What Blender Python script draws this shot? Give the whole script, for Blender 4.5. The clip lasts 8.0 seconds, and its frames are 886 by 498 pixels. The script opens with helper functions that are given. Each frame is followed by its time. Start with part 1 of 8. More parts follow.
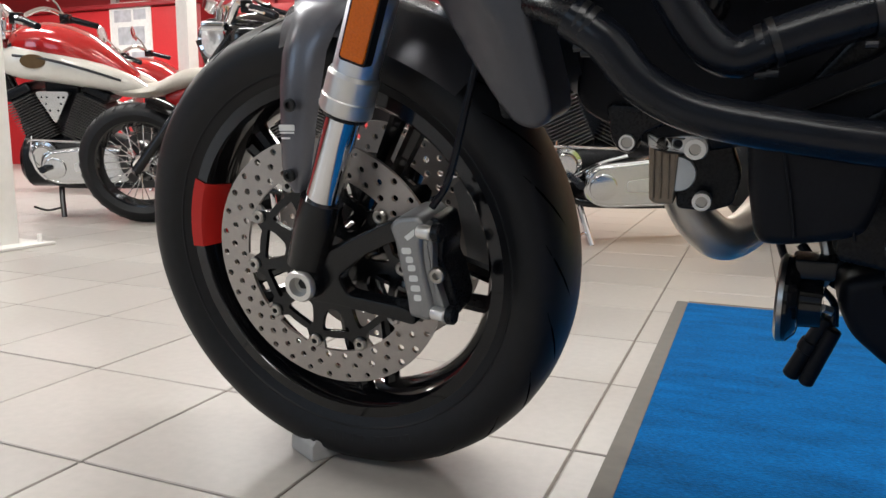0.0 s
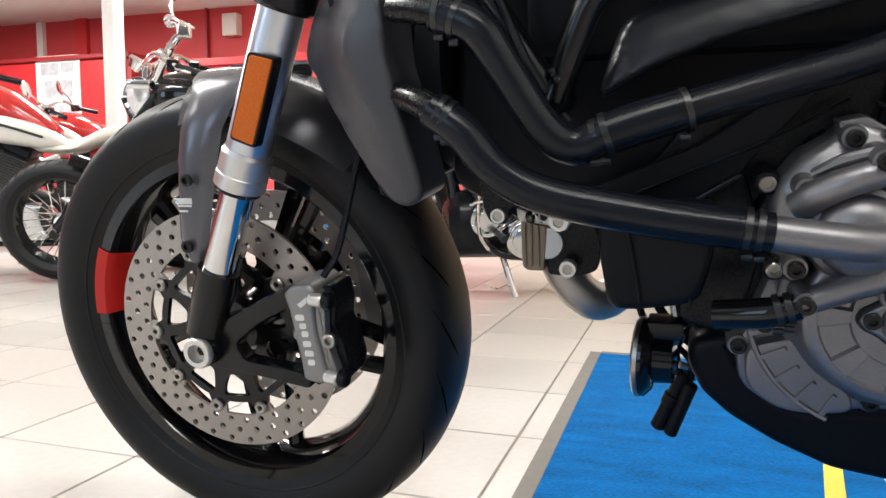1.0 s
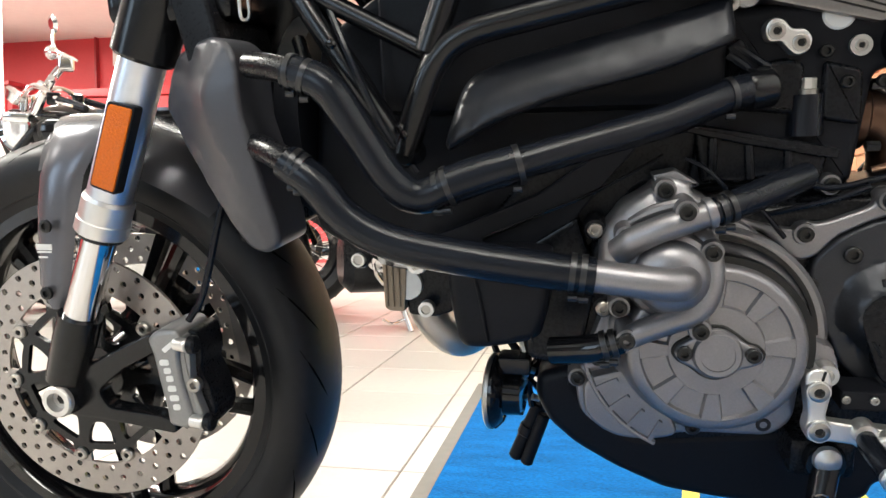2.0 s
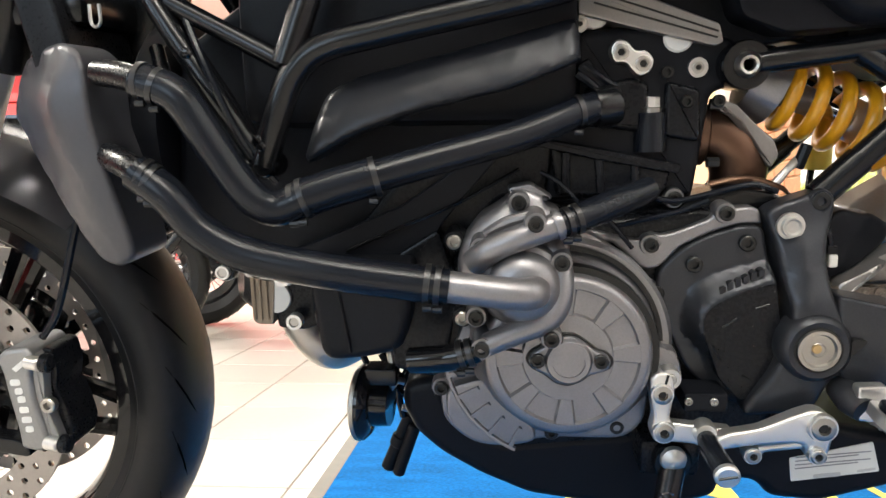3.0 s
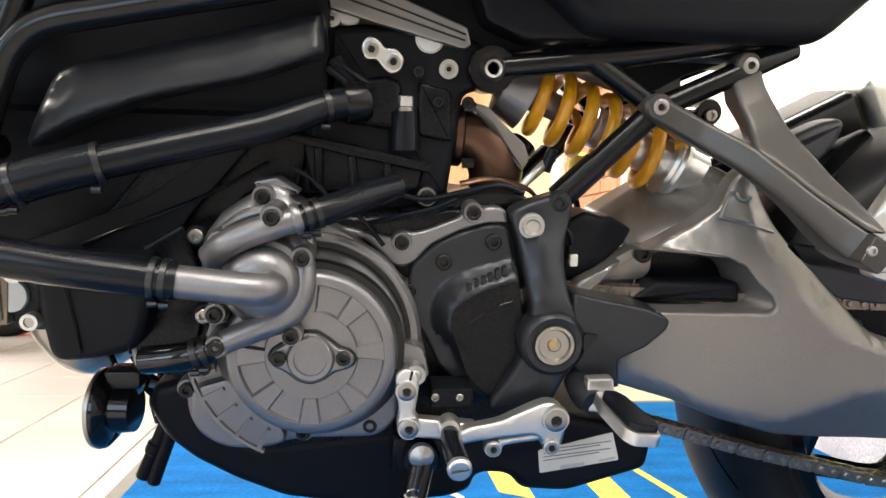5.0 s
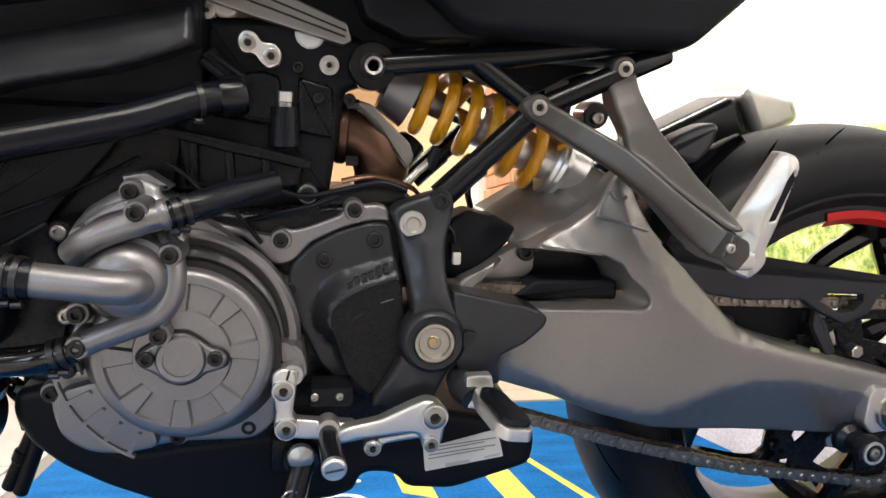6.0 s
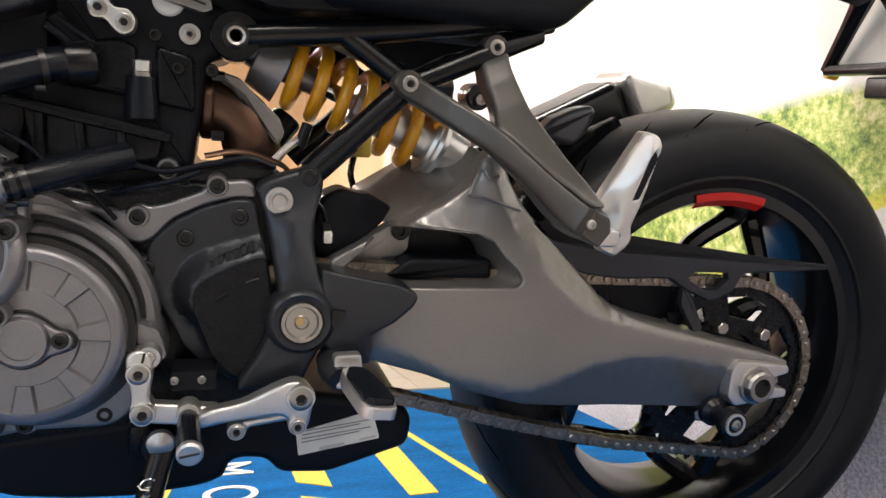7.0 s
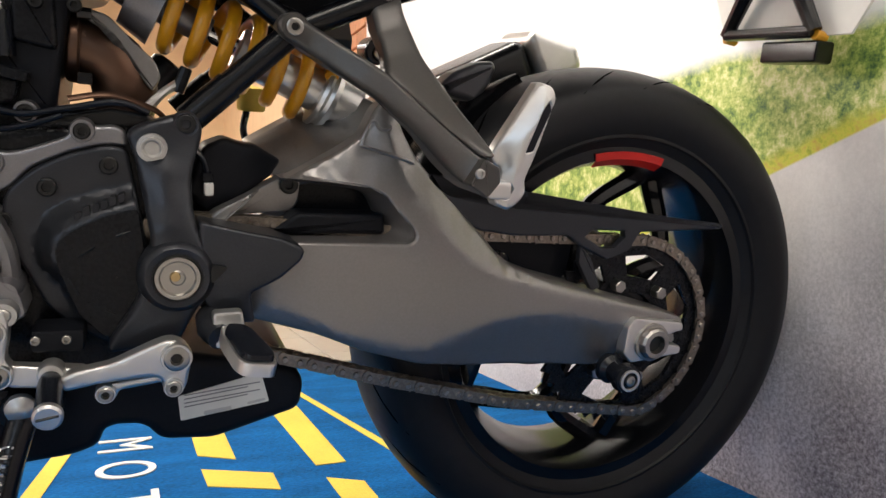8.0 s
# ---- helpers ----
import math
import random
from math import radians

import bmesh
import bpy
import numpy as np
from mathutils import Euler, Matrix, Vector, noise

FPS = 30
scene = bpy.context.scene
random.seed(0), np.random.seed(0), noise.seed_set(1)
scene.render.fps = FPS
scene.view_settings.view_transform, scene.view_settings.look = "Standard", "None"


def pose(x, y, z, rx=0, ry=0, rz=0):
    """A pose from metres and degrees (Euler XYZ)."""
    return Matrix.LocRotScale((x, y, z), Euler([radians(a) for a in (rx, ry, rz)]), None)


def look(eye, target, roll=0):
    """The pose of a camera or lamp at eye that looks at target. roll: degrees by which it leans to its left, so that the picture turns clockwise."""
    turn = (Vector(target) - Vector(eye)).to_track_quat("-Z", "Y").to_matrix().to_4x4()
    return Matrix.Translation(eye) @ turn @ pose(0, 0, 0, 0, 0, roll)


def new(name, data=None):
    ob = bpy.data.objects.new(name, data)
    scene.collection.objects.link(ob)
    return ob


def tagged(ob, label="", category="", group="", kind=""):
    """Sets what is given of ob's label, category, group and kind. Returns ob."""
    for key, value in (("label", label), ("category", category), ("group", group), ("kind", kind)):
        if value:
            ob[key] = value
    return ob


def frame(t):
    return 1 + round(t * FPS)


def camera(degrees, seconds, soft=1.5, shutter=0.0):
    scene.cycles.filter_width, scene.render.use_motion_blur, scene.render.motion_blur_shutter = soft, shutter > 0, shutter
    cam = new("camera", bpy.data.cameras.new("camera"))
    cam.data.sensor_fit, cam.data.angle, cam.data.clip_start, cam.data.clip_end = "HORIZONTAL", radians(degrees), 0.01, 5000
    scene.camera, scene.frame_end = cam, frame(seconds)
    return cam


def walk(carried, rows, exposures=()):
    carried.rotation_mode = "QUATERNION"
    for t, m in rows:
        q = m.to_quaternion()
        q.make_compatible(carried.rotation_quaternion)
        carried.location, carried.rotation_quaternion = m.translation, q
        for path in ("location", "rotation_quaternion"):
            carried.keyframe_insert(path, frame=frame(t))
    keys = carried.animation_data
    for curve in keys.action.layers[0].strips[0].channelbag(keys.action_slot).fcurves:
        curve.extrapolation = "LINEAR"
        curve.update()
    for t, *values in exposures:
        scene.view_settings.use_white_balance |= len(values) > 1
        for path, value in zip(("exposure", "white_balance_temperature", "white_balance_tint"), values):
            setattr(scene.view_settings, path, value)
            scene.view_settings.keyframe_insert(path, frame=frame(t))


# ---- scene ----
cam = camera(62.3, 8.0)
PATH = [
    (0, (0.473, 0.189, 0.453), (-0.286, 2.013, 0.142), 0.4),
    (0.5, (0.508, 0.176, 0.467), (-0.234, 2.018, 0.224), 0.2),
    (1, (0.543, 0.165, 0.479), (-0.07, 2.061, 0.302), 0.1),
    (1.5, (0.57, 0.151, 0.489), (0.095, 2.09, 0.358), -0.0),
    (2, (0.599, 0.142, 0.493), (0.233, 2.106, 0.404), -0.1),
    (3.5, (0.678, 0.146, 0.49), (0.631, 2.145, 0.444), -0.0),
    (4, (0.706, 0.151, 0.486), (0.728, 2.15, 0.452), 0.3),
    (5.5, (0.787, 0.151, 0.477), (1.121, 2.122, 0.457), 0.9),
    (6, (0.809, 0.146, 0.475), (1.23, 2.101, 0.46), 0.9),
    (6.5, (0.834, 0.142, 0.47), (1.359, 2.072, 0.449), 0.9),
    (7, (0.861, 0.143, 0.461), (1.487, 2.042, 0.43), 0.9),
    (7.5, (0.885, 0.149, 0.448), (1.611, 2.012, 0.393), 0.9),
    (8, (0.905, 0.152, 0.436), (1.711, 1.98, 0.352), 1.0),
]
walk(cam, [(t, look(eye, target, roll)) for t, eye, target, roll in PATH],
     exposures=[(0, -1.12, 6150, 10), (0.5, -0.98, 6150, 10), (1, -0.51, 6200, 10), (2, 0.02, 6400, 8), (3.5, 0.32, 6600, 9), (4.0, 0.34, 6600, 9), (5.5, 0.12, 6650, 11), (6.5, -0.17, 6650, 13), (8, -0.62, 6700, 13)])

from mathutils.geometry import delaunay_2d_cdt

# ---- world and light ----
world = bpy.data.worlds.new("world")
scene.world = world
world.use_nodes = True
wn = world.node_tree.nodes
sky = wn.new("ShaderNodeTexSky")
sky.sky_type, sky.sun_disc, sky.sun_elevation, sky.sun_rotation = "NISHITA", False, radians(35), radians(200)
world.node_tree.links.new(sky.outputs[0], wn["Background"].inputs[0])
wn["Background"].inputs[1].default_value = 0.05

CEILING = 2.6
# the last two are unseen, added above the camera to brighten the engine side
LAMPS = [(-2.0, 0.9, 150), (-0.6, 2.9, 30), (-3.6, -0.4, 45), (-3.6, 2.6, 100), (-3.6, 5.4, 215), (-0.6, 5.4, 165), (-6.6, 5.4, 215), (-6.6, 2.6, 125), (1.05, 1.35, 78), (0.95, -1.0, 36), (0.35, -0.40, 14)]
for lx, ly, watts in LAMPS:
    lamp = new("ceiling_lamp", bpy.data.lights.new("ceiling_lamp", "AREA"))
    lamp.data.shape, lamp.data.size, lamp.data.size_y = "RECTANGLE", 1.25, 0.3
    lamp.data.energy, lamp.data.color = watts, (1.0, 0.955, 0.875)
    lamp.matrix_world = pose(lx, ly, CEILING - 0.085)

# cool fill on the bike's side, as daylight from assumed windows behind the camera
for wx, watts in ((-4.6, 60.0), (-1.4, 30.0), (0.6, 0.5)):
    day = new("assumed_daylight", bpy.data.lights.new("assumed_daylight", "AREA"))
    day.data.shape, day.data.size, day.data.size_y = "RECTANGLE", 1.7, 1.7
    day.data.energy, day.data.color = watts, (0.62, 0.80, 1.0)
    day.matrix_world = pose(wx, -3.17, 1.45, 90, 0, 0)


# ---- materials ----
def mat(name, colour, rough=0.5, metal=0.0, vary=0.12, scale=40.0, big=3.0, bump=0.02, coat=0.0, spread=0.0, stretch=None, emit=None, spec=0.5, placed=False):
    """A painted, cast or moulded surface: colour broken up at two scales, with fine relief."""
    m = bpy.data.materials.new(name)
    m.use_nodes = True
    t = m.node_tree
    n, l = t.nodes, t.links
    b = n["Principled BSDF"]
    tc = n.new("ShaderNodeTexCoord")
    src = tc.outputs["Object"]
    if placed:
        src = n.new("ShaderNodeNewGeometry").outputs["Position"]
    if stretch:
        mp = n.new("ShaderNodeMapping")
        mp.inputs["Scale"].default_value = stretch
        l.new(src, mp.inputs[0])
        src = mp.outputs[0]
    fine = n.new("ShaderNodeTexNoise")
    fine.inputs["Scale"].default_value, fine.inputs["Detail"].default_value = scale, 6
    wide = n.new("ShaderNodeTexNoise")
    wide.inputs["Scale"].default_value, wide.inputs["Detail"].default_value = big, 3
    l.new(src, fine.inputs[0])
    l.new(src, wide.inputs[0])
    mul = n.new("ShaderNodeMath")
    mul.operation = "MULTIPLY_ADD"
    l.new(fine.outputs["Fac"], mul.inputs[0])
    mul.inputs[1].default_value = 0.6
    half = n.new("ShaderNodeMath")
    half.operation = "MULTIPLY"
    l.new(wide.outputs["Fac"], half.inputs[0])
    half.inputs[1].default_value = 0.4
    l.new(half.outputs[0], mul.inputs[2])
    ramp = n.new("ShaderNodeMapRange")
    ramp.inputs["From Min"].default_value, ramp.inputs["From Max"].default_value = 0.3, 0.7
    ramp.inputs["To Min"].default_value, ramp.inputs["To Max"].default_value = 1 - vary, 1 + vary
    l.new(mul.outputs[0], ramp.inputs["Value"])
    hsv = n.new("ShaderNodeHueSaturation")
    hsv.inputs["Color"].default_value = (*colour, 1)
    val = ramp.outputs[0]
    if spread:
        info = n.new("ShaderNodeObjectInfo")
        r2 = n.new("ShaderNodeMapRange")
        r2.inputs["To Min"].default_value, r2.inputs["To Max"].default_value = 1 - spread, 1 + spread
        l.new(info.outputs["Random"], r2.inputs["Value"])
        mm = n.new("ShaderNodeMath")
        mm.operation = "MULTIPLY"
        l.new(val, mm.inputs[0])
        l.new(r2.outputs[0], mm.inputs[1])
        val = mm.outputs[0]
    l.new(val, hsv.inputs["Value"])
    l.new(hsv.outputs[0], b.inputs["Base Color"])
    rr = n.new("ShaderNodeMapRange")
    rr.inputs["From Min"].default_value, rr.inputs["From Max"].default_value = 0.3, 0.7
    rr.inputs["To Min"].default_value, rr.inputs["To Max"].default_value = max(0.02, rough * (1 - 0.4 * vary)), min(1, rough * (1 + 0.4 * vary))
    l.new(mul.outputs[0], rr.inputs["Value"])
    l.new(rr.outputs[0], b.inputs["Roughness"])
    b.inputs["Metallic"].default_value = metal
    b.inputs["Coat Weight"].default_value = coat
    b.inputs["Specular IOR Level"].default_value = spec
    if bump:
        bp = n.new("ShaderNodeBump")
        bp.inputs["Strength"].default_value, bp.inputs["Distance"].default_value = bump, 0.002
        l.new(fine.outputs["Fac"], bp.inputs["Height"])
        l.new(bp.outputs[0], b.inputs["Normal"])
    if emit:
        b.inputs["Emission Color"].default_value, b.inputs["Emission Strength"].default_value = (*emit[:3], 1), emit[3]
    return m


PLASTIC = mat("black_plastic", (0.0075, 0.0083, 0.0110), 0.42, vary=0.25, scale=300, bump=0.03, spec=0.14)
SATIN = mat("satin_black_paint", (0.0042, 0.0046, 0.0058), 0.22, vary=0.1, scale=15, bump=0.0, spec=0.40)
GLOSS = mat("gloss_black_paint", (0.005, 0.005, 0.006), 0.10, vary=0.05, coat=0.3, bump=0.0, spec=0.34)
GREYPLASTIC = mat("dark_grey_paint", (0.055, 0.056, 0.064), 0.36, 0.25, vary=0.06, scale=200, bump=0.02)
RUBBER = mat("hose_rubber", (0.0068, 0.0084, 0.0125), 0.24, vary=0.25, scale=700, big=30, bump=0.015, spec=0.27)
TYRE = mat("tyre_rubber", (0.0085, 0.0088, 0.0102), 0.47, vary=0.3, scale=90, bump=0.06, spec=0.27)
CAST = mat("cast_grey_metal", (0.250, 0.244, 0.254), 0.37, 0.75, vary=0.10, scale=500, bump=0.05)
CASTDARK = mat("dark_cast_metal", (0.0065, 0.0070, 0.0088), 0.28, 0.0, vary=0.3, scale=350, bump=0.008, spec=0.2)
PLATE = mat("graphite_paint", (0.037, 0.039, 0.045), 0.30, 0.5, vary=0.16, scale=500, bump=0.04, spec=0.35)
SWING = mat("titanium_grey_paint", (0.255, 0.244, 0.238), 0.33, 0.70, vary=0.08, scale=400, bump=0.03)
ALU = mat("satin_aluminium", (0.72, 0.71, 0.69), 0.36, 0.92, vary=0.06, scale=60, bump=0.0)
CHROME = mat("chrome", (0.78, 0.78, 0.79), 0.09, 1.0, vary=0.05, scale=20, bump=0.0)
ZINC = mat("zinc_steel", (0.52, 0.51, 0.49), 0.38, 0.85, vary=0.14, scale=150, bump=0.02)
STEEL = mat("bolt_steel", (0.40, 0.385, 0.36), 0.30, 1.0, vary=0.1, scale=100, bump=0.0)
DISC = mat("brake_steel", (0.40, 0.37, 0.345), 0.38, 0.8, vary=0.06, scale=200, bump=0.02)
BLACKBOLT = mat("black_bolt", (0.018, 0.018, 0.018), 0.35, 0.5)
CALIPER = mat("caliper_grey", (0.26, 0.26, 0.26), 0.38, 0.6, vary=0.08, scale=400, bump=0.03)
WHITEPRINT = mat("white_print", (0.72, 0.72, 0.70), 0.5, bump=0.0)
GREYPRINT = mat("grey_print", (0.20, 0.20, 0.20), 0.5, bump=0.0)
YELLOW = mat("spring_yellow", (0.72, 0.33, 0.012), 0.3, 0.0, vary=0.08, coat=0.4)
RED = mat("red_film", (0.52, 0.016, 0.012), 0.38, vary=0.05, spec=0.3)
AMBER = mat("amber_reflector", (0.60, 0.125, 0.002), 0.22, vary=0.18, scale=420, bump=0.6, coat=0.15, spec=0.3)
BRONZE = mat("heat_tinted_steel", (0.115, 0.066, 0.045), 0.32, 0.9, vary=0.45, scale=14, big=6)
CHAIN = mat("oiled_chain_steel", (0.24, 0.205, 0.17), 0.32, 0.85, vary=0.4, scale=300)
TILE = mat("porcelain_tile", (0.375, 0.352, 0.325), 0.36, vary=0.07, scale=60, big=2.2, bump=0.015, spread=0.05, placed=True)
GROUT = mat("grout", (0.30, 0.275, 0.245), 0.85, vary=0.3, scale=60, placed=True)
CARPET = mat("blue_carpet_pile", (0.0055, 0.092, 0.275), 0.95, vary=0.6, scale=260, big=14, bump=1.0, spec=0.05, stretch=(0.5, 1.5, 1.0))
HANGER = mat("bronze_grey_paint", (0.078, 0.074, 0.070), 0.34, 0.5, vary=0.08, scale=400, bump=0.02)
FENDER = mat("metallic_grey_paint", (0.115, 0.115, 0.128), 0.25, 0.45, vary=0.04, scale=200, bump=0.0)
FORKALU = mat("polished_aluminium", (0.72, 0.75, 0.80), 0.34, 1.0, vary=0.05, scale=60, bump=0.0)
CARPETGOLD = mat("yellow_carpet_pile", (0.72, 0.50, 0.075), 0.92, vary=0.2, scale=420, big=8, bump=0.8)
CARPETWHITE = mat("white_carpet_pile", (0.72, 0.72, 0.68), 0.92, vary=0.15, scale=420, big=8, bump=0.8)
EDGING = mat("grey_rubber_edging", (0.13, 0.12, 0.105), 0.7, vary=0.15)
REDWALL = mat("red_wall_paint", (0.54, 0.050, 0.055), 0.55, vary=0.06, scale=30, big=1.2)
GREYWALL = mat("dark_grey_wall_paint", (0.13, 0.125, 0.12), 0.6, vary=0.06, scale=30, big=1.0)
WHITEWALL = mat("white_wall_paint", (0.78, 0.765, 0.735), 0.6, vary=0.04, scale=30, big=1.0)
CEILPAINT = mat("ceiling_paint", (0.80, 0.78, 0.74), 0.8, vary=0.03, scale=12)
BRICK = mat("orange_brick", (0.56, 0.27, 0.145), 0.8, vary=0.2, scale=50, bump=0.3, spread=0.14)
MORTAR = mat("pale_mortar", (0.55, 0.48, 0.40), 0.9, vary=0.15, scale=80, bump=0.3)
CREAM = mat("cream_panel", (0.72, 0.52, 0.32), 0.6, vary=0.08, scale=8)
PAPER = mat("label_paper", (0.66, 0.65, 0.60), 0.5, vary=0.05)
WHITEPLASTIC = mat("white_plastic", (0.75, 0.74, 0.70), 0.4, vary=0.05)


# ---- shape helpers ----
def mesh_of(bm, smooth=35):
    me = bpy.data.meshes.new("m")
    bmesh.ops.recalc_face_normals(bm, faces=bm.faces)
    # area-weighted normals keep flat faces flat beside their rounded edges
    limit, normals = math.cos(radians(smooth)), []
    bm.faces.ensure_lookup_table()
    info = {f: (f.normal.copy(), f.calc_area()) for f in bm.faces}
    for f in bm.faces:
        fn = info[f][0]
        for v in f.verts:
            n = Vector((0, 0, 0))
            for g in v.link_faces:
                gn, area = info[g]
                if gn.dot(fn) >= limit:
                    n += gn * area
            normals.append(n.normalized() if n.length > 1e-12 else fn)
    bm.to_mesh(me)
    bm.free()
    me.shade_smooth()
    me.set_sharp_from_angle(angle=radians(smooth))
    me.normals_split_custom_set(normals)
    return me


def part(name, bm, material, parent, label="", smooth=35):
    """Links a bmesh (or a finished mesh) as one mesh object under a thing or a part."""
    me = bm if isinstance(bm, bpy.types.Mesh) else mesh_of(bm, smooth)
    if not me.materials:
        me.materials.append(material)
    ob = new(name, me)
    ob.parent = parent
    return tagged(ob, label)


def thing(name, label, category, m=None, group="", kind=""):
    ob = new(name)
    ob.empty_display_size = 0.1
    if m is not None:
        ob.matrix_world = m
    return tagged(ob, label, category, group, kind)


def solid(name, bm, material, label="", category="", group="", kind="", m=None, smooth=35):
    ob = new(name, mesh_of(bm, smooth))
    ob.data.materials.append(material)
    if m is not None:
        ob.matrix_world = m
    return tagged(ob, label, category, group, kind)


def box(bm, lo, hi, bevel=0.0, seg=2, m=None):
    g = bmesh.ops.create_cube(bm, size=1)["verts"]
    c = [(a + b) / 2 for a, b in zip(lo, hi)]
    s = [b - a for a, b in zip(lo, hi)]
    bmesh.ops.transform(bm, matrix=Matrix.Translation(c) @ Matrix.Diagonal((*s, 1)), verts=g)
    if bevel:
        es = list({e for v in g for e in v.link_edges})
        r = bmesh.ops.bevel(bm, geom=es, offset=bevel, segments=seg, affect="EDGES", profile=0.5)
        g = list({v for f in r["faces"] for v in f.verts} | {v for v in g if v.is_valid})
    if m is not None:
        bmesh.ops.transform(bm, matrix=m, verts=[v for v in g if v.is_valid])
    return bm


def prism(bm, outline, v0, v1, bevel=0.0, seg=2, inner=()):
    """A plate: an outline in (along, up), from across v0 to v1, with rounded edges on the v0 side."""
    loops = [outline, *inner]
    edges, front = [], []
    for lp in loops:
        vs = [bm.verts.new((u, v0, w)) for u, w in lp]
        front += vs
        edges += [bm.edges.new((vs[i], vs[(i + 1) % len(vs)])) for i in range(len(vs))]
    faces = [g for g in bmesh.ops.triangle_fill(bm, edges=edges, use_beauty=True, use_dissolve=True)["geom"] if isinstance(g, bmesh.types.BMFace)]
    ex = bmesh.ops.extrude_face_region(bm, geom=faces, use_keep_orig=True)["geom"]
    bmesh.ops.translate(bm, vec=(0, v1 - v0, 0), verts=[g for g in ex if isinstance(g, bmesh.types.BMVert)])
    if bevel:
        rim = [e for e in edges if e.is_valid]
        bmesh.ops.recalc_face_normals(bm, faces=bm.faces)
        bmesh.ops.bevel(bm, geom=rim, offset=bevel, segments=seg, affect="EDGES", profile=0.5)
    return bm


def rounded(pts, r=0.008, n=4):
    """The outline with its corners rounded."""
    out, k = [], len(pts)
    for i in range(k):
        p, a, b = Vector(pts[i]), Vector(pts[i - 1]), Vector(pts[(i + 1) % k])
        da, db = a - p, b - p
        d = min(r, da.length * 0.45, db.length * 0.45)
        s, e = p + da.normalized() * d, p + db.normalized() * d
        for j in range(n + 1):
            t = j / n
            q = s * (1 - t) ** 2 + p * 2 * t * (1 - t) + e * t * t
            out.append((q.x, q.y))
    return out


def curve_points(pts, n=8):
    """A smooth line through the given points."""
    ps = [Vector(p) for p in pts]
    ps = [ps[0] * 2 - ps[1], *ps, ps[-1] * 2 - ps[-2]]
    out = []
    for i in range(1, len(ps) - 2):
        a, b, c, d = ps[i - 1:i + 3]
        for j in range(n):
            t = j / n
            out.append(0.5 * (2 * b + (c - a) * t + (2 * a - 5 * b + 4 * c - d) * t * t + (3 * b - a - 3 * c + d) * t ** 3))
    return out + [ps[-2]]


def tube(bm, pts, r, n=16, sides=14, straight=False, flat=1.0):
    """A bent pipe through the points; r is one radius or one for each given point."""
    ps = [Vector(p) for p in pts] if straight else curve_points(pts, n)
    rs = [r] * len(ps) if not isinstance(r, (list, tuple)) else [float(np.interp(i / (len(ps) - 1) * (len(r) - 1), range(len(r)), r)) for i in range(len(ps))]
    rings, up = [], None
    for i, p in enumerate(ps):
        d = (ps[min(i + 1, len(ps) - 1)] - ps[max(i - 1, 0)]).normalized()
        if up is None:
            up = d.orthogonal().normalized()
        up = (up - d * up.dot(d)).normalized()
        side = d.cross(up)
        rings.append([bm.verts.new(p + (up * math.cos(a) + side * math.sin(a) * flat) * rs[i]) for a in (2 * math.pi * k / sides for k in range(sides))])
    for a, b in zip(rings, rings[1:]):
        for k in range(sides):
            bm.faces.new((a[k], a[(k + 1) % sides], b[(k + 1) % sides], b[k]))
    bm.faces.new(rings[0][::-1])
    bm.faces.new(rings[-1])
    return bm


def lathe(bm, profile, centre=(0, 0, 0), axis="y", seg=48, closed=True, arc=None):
    """Turns a profile of (radius, along the axis) round an axis through the centre."""
    a0, a1 = arc or (0, 2 * math.pi)
    full = arc is None
    cnt = seg if full else seg + 1
    rings = []
    for i in range(cnt):
        a = a0 + (a1 - a0) * i / seg
        c, s = math.cos(a), math.sin(a)
        ring = []
        for r, h in profile:
            p = {"y": (r * c, h, r * s), "z": (r * c, r * s, h), "x": (h, r * c, r * s)}[axis]
            ring.append(bm.verts.new(Vector(centre) + Vector(p)))
        rings.append(ring)
    k = len(profile)
    for i in range(seg):
        a, b = rings[i], rings[(i + 1) % cnt]
        for j in range(k if closed else k - 1):
            bm.faces.new((a[j], a[(j + 1) % k], b[(j + 1) % k], b[j]))
    if not full and closed:
        bm.faces.new(rings[0])
        bm.faces.new(rings[-1][::-1])
    bmesh.ops.remove_doubles(bm, verts=bm.verts, dist=1e-6)
    return bm


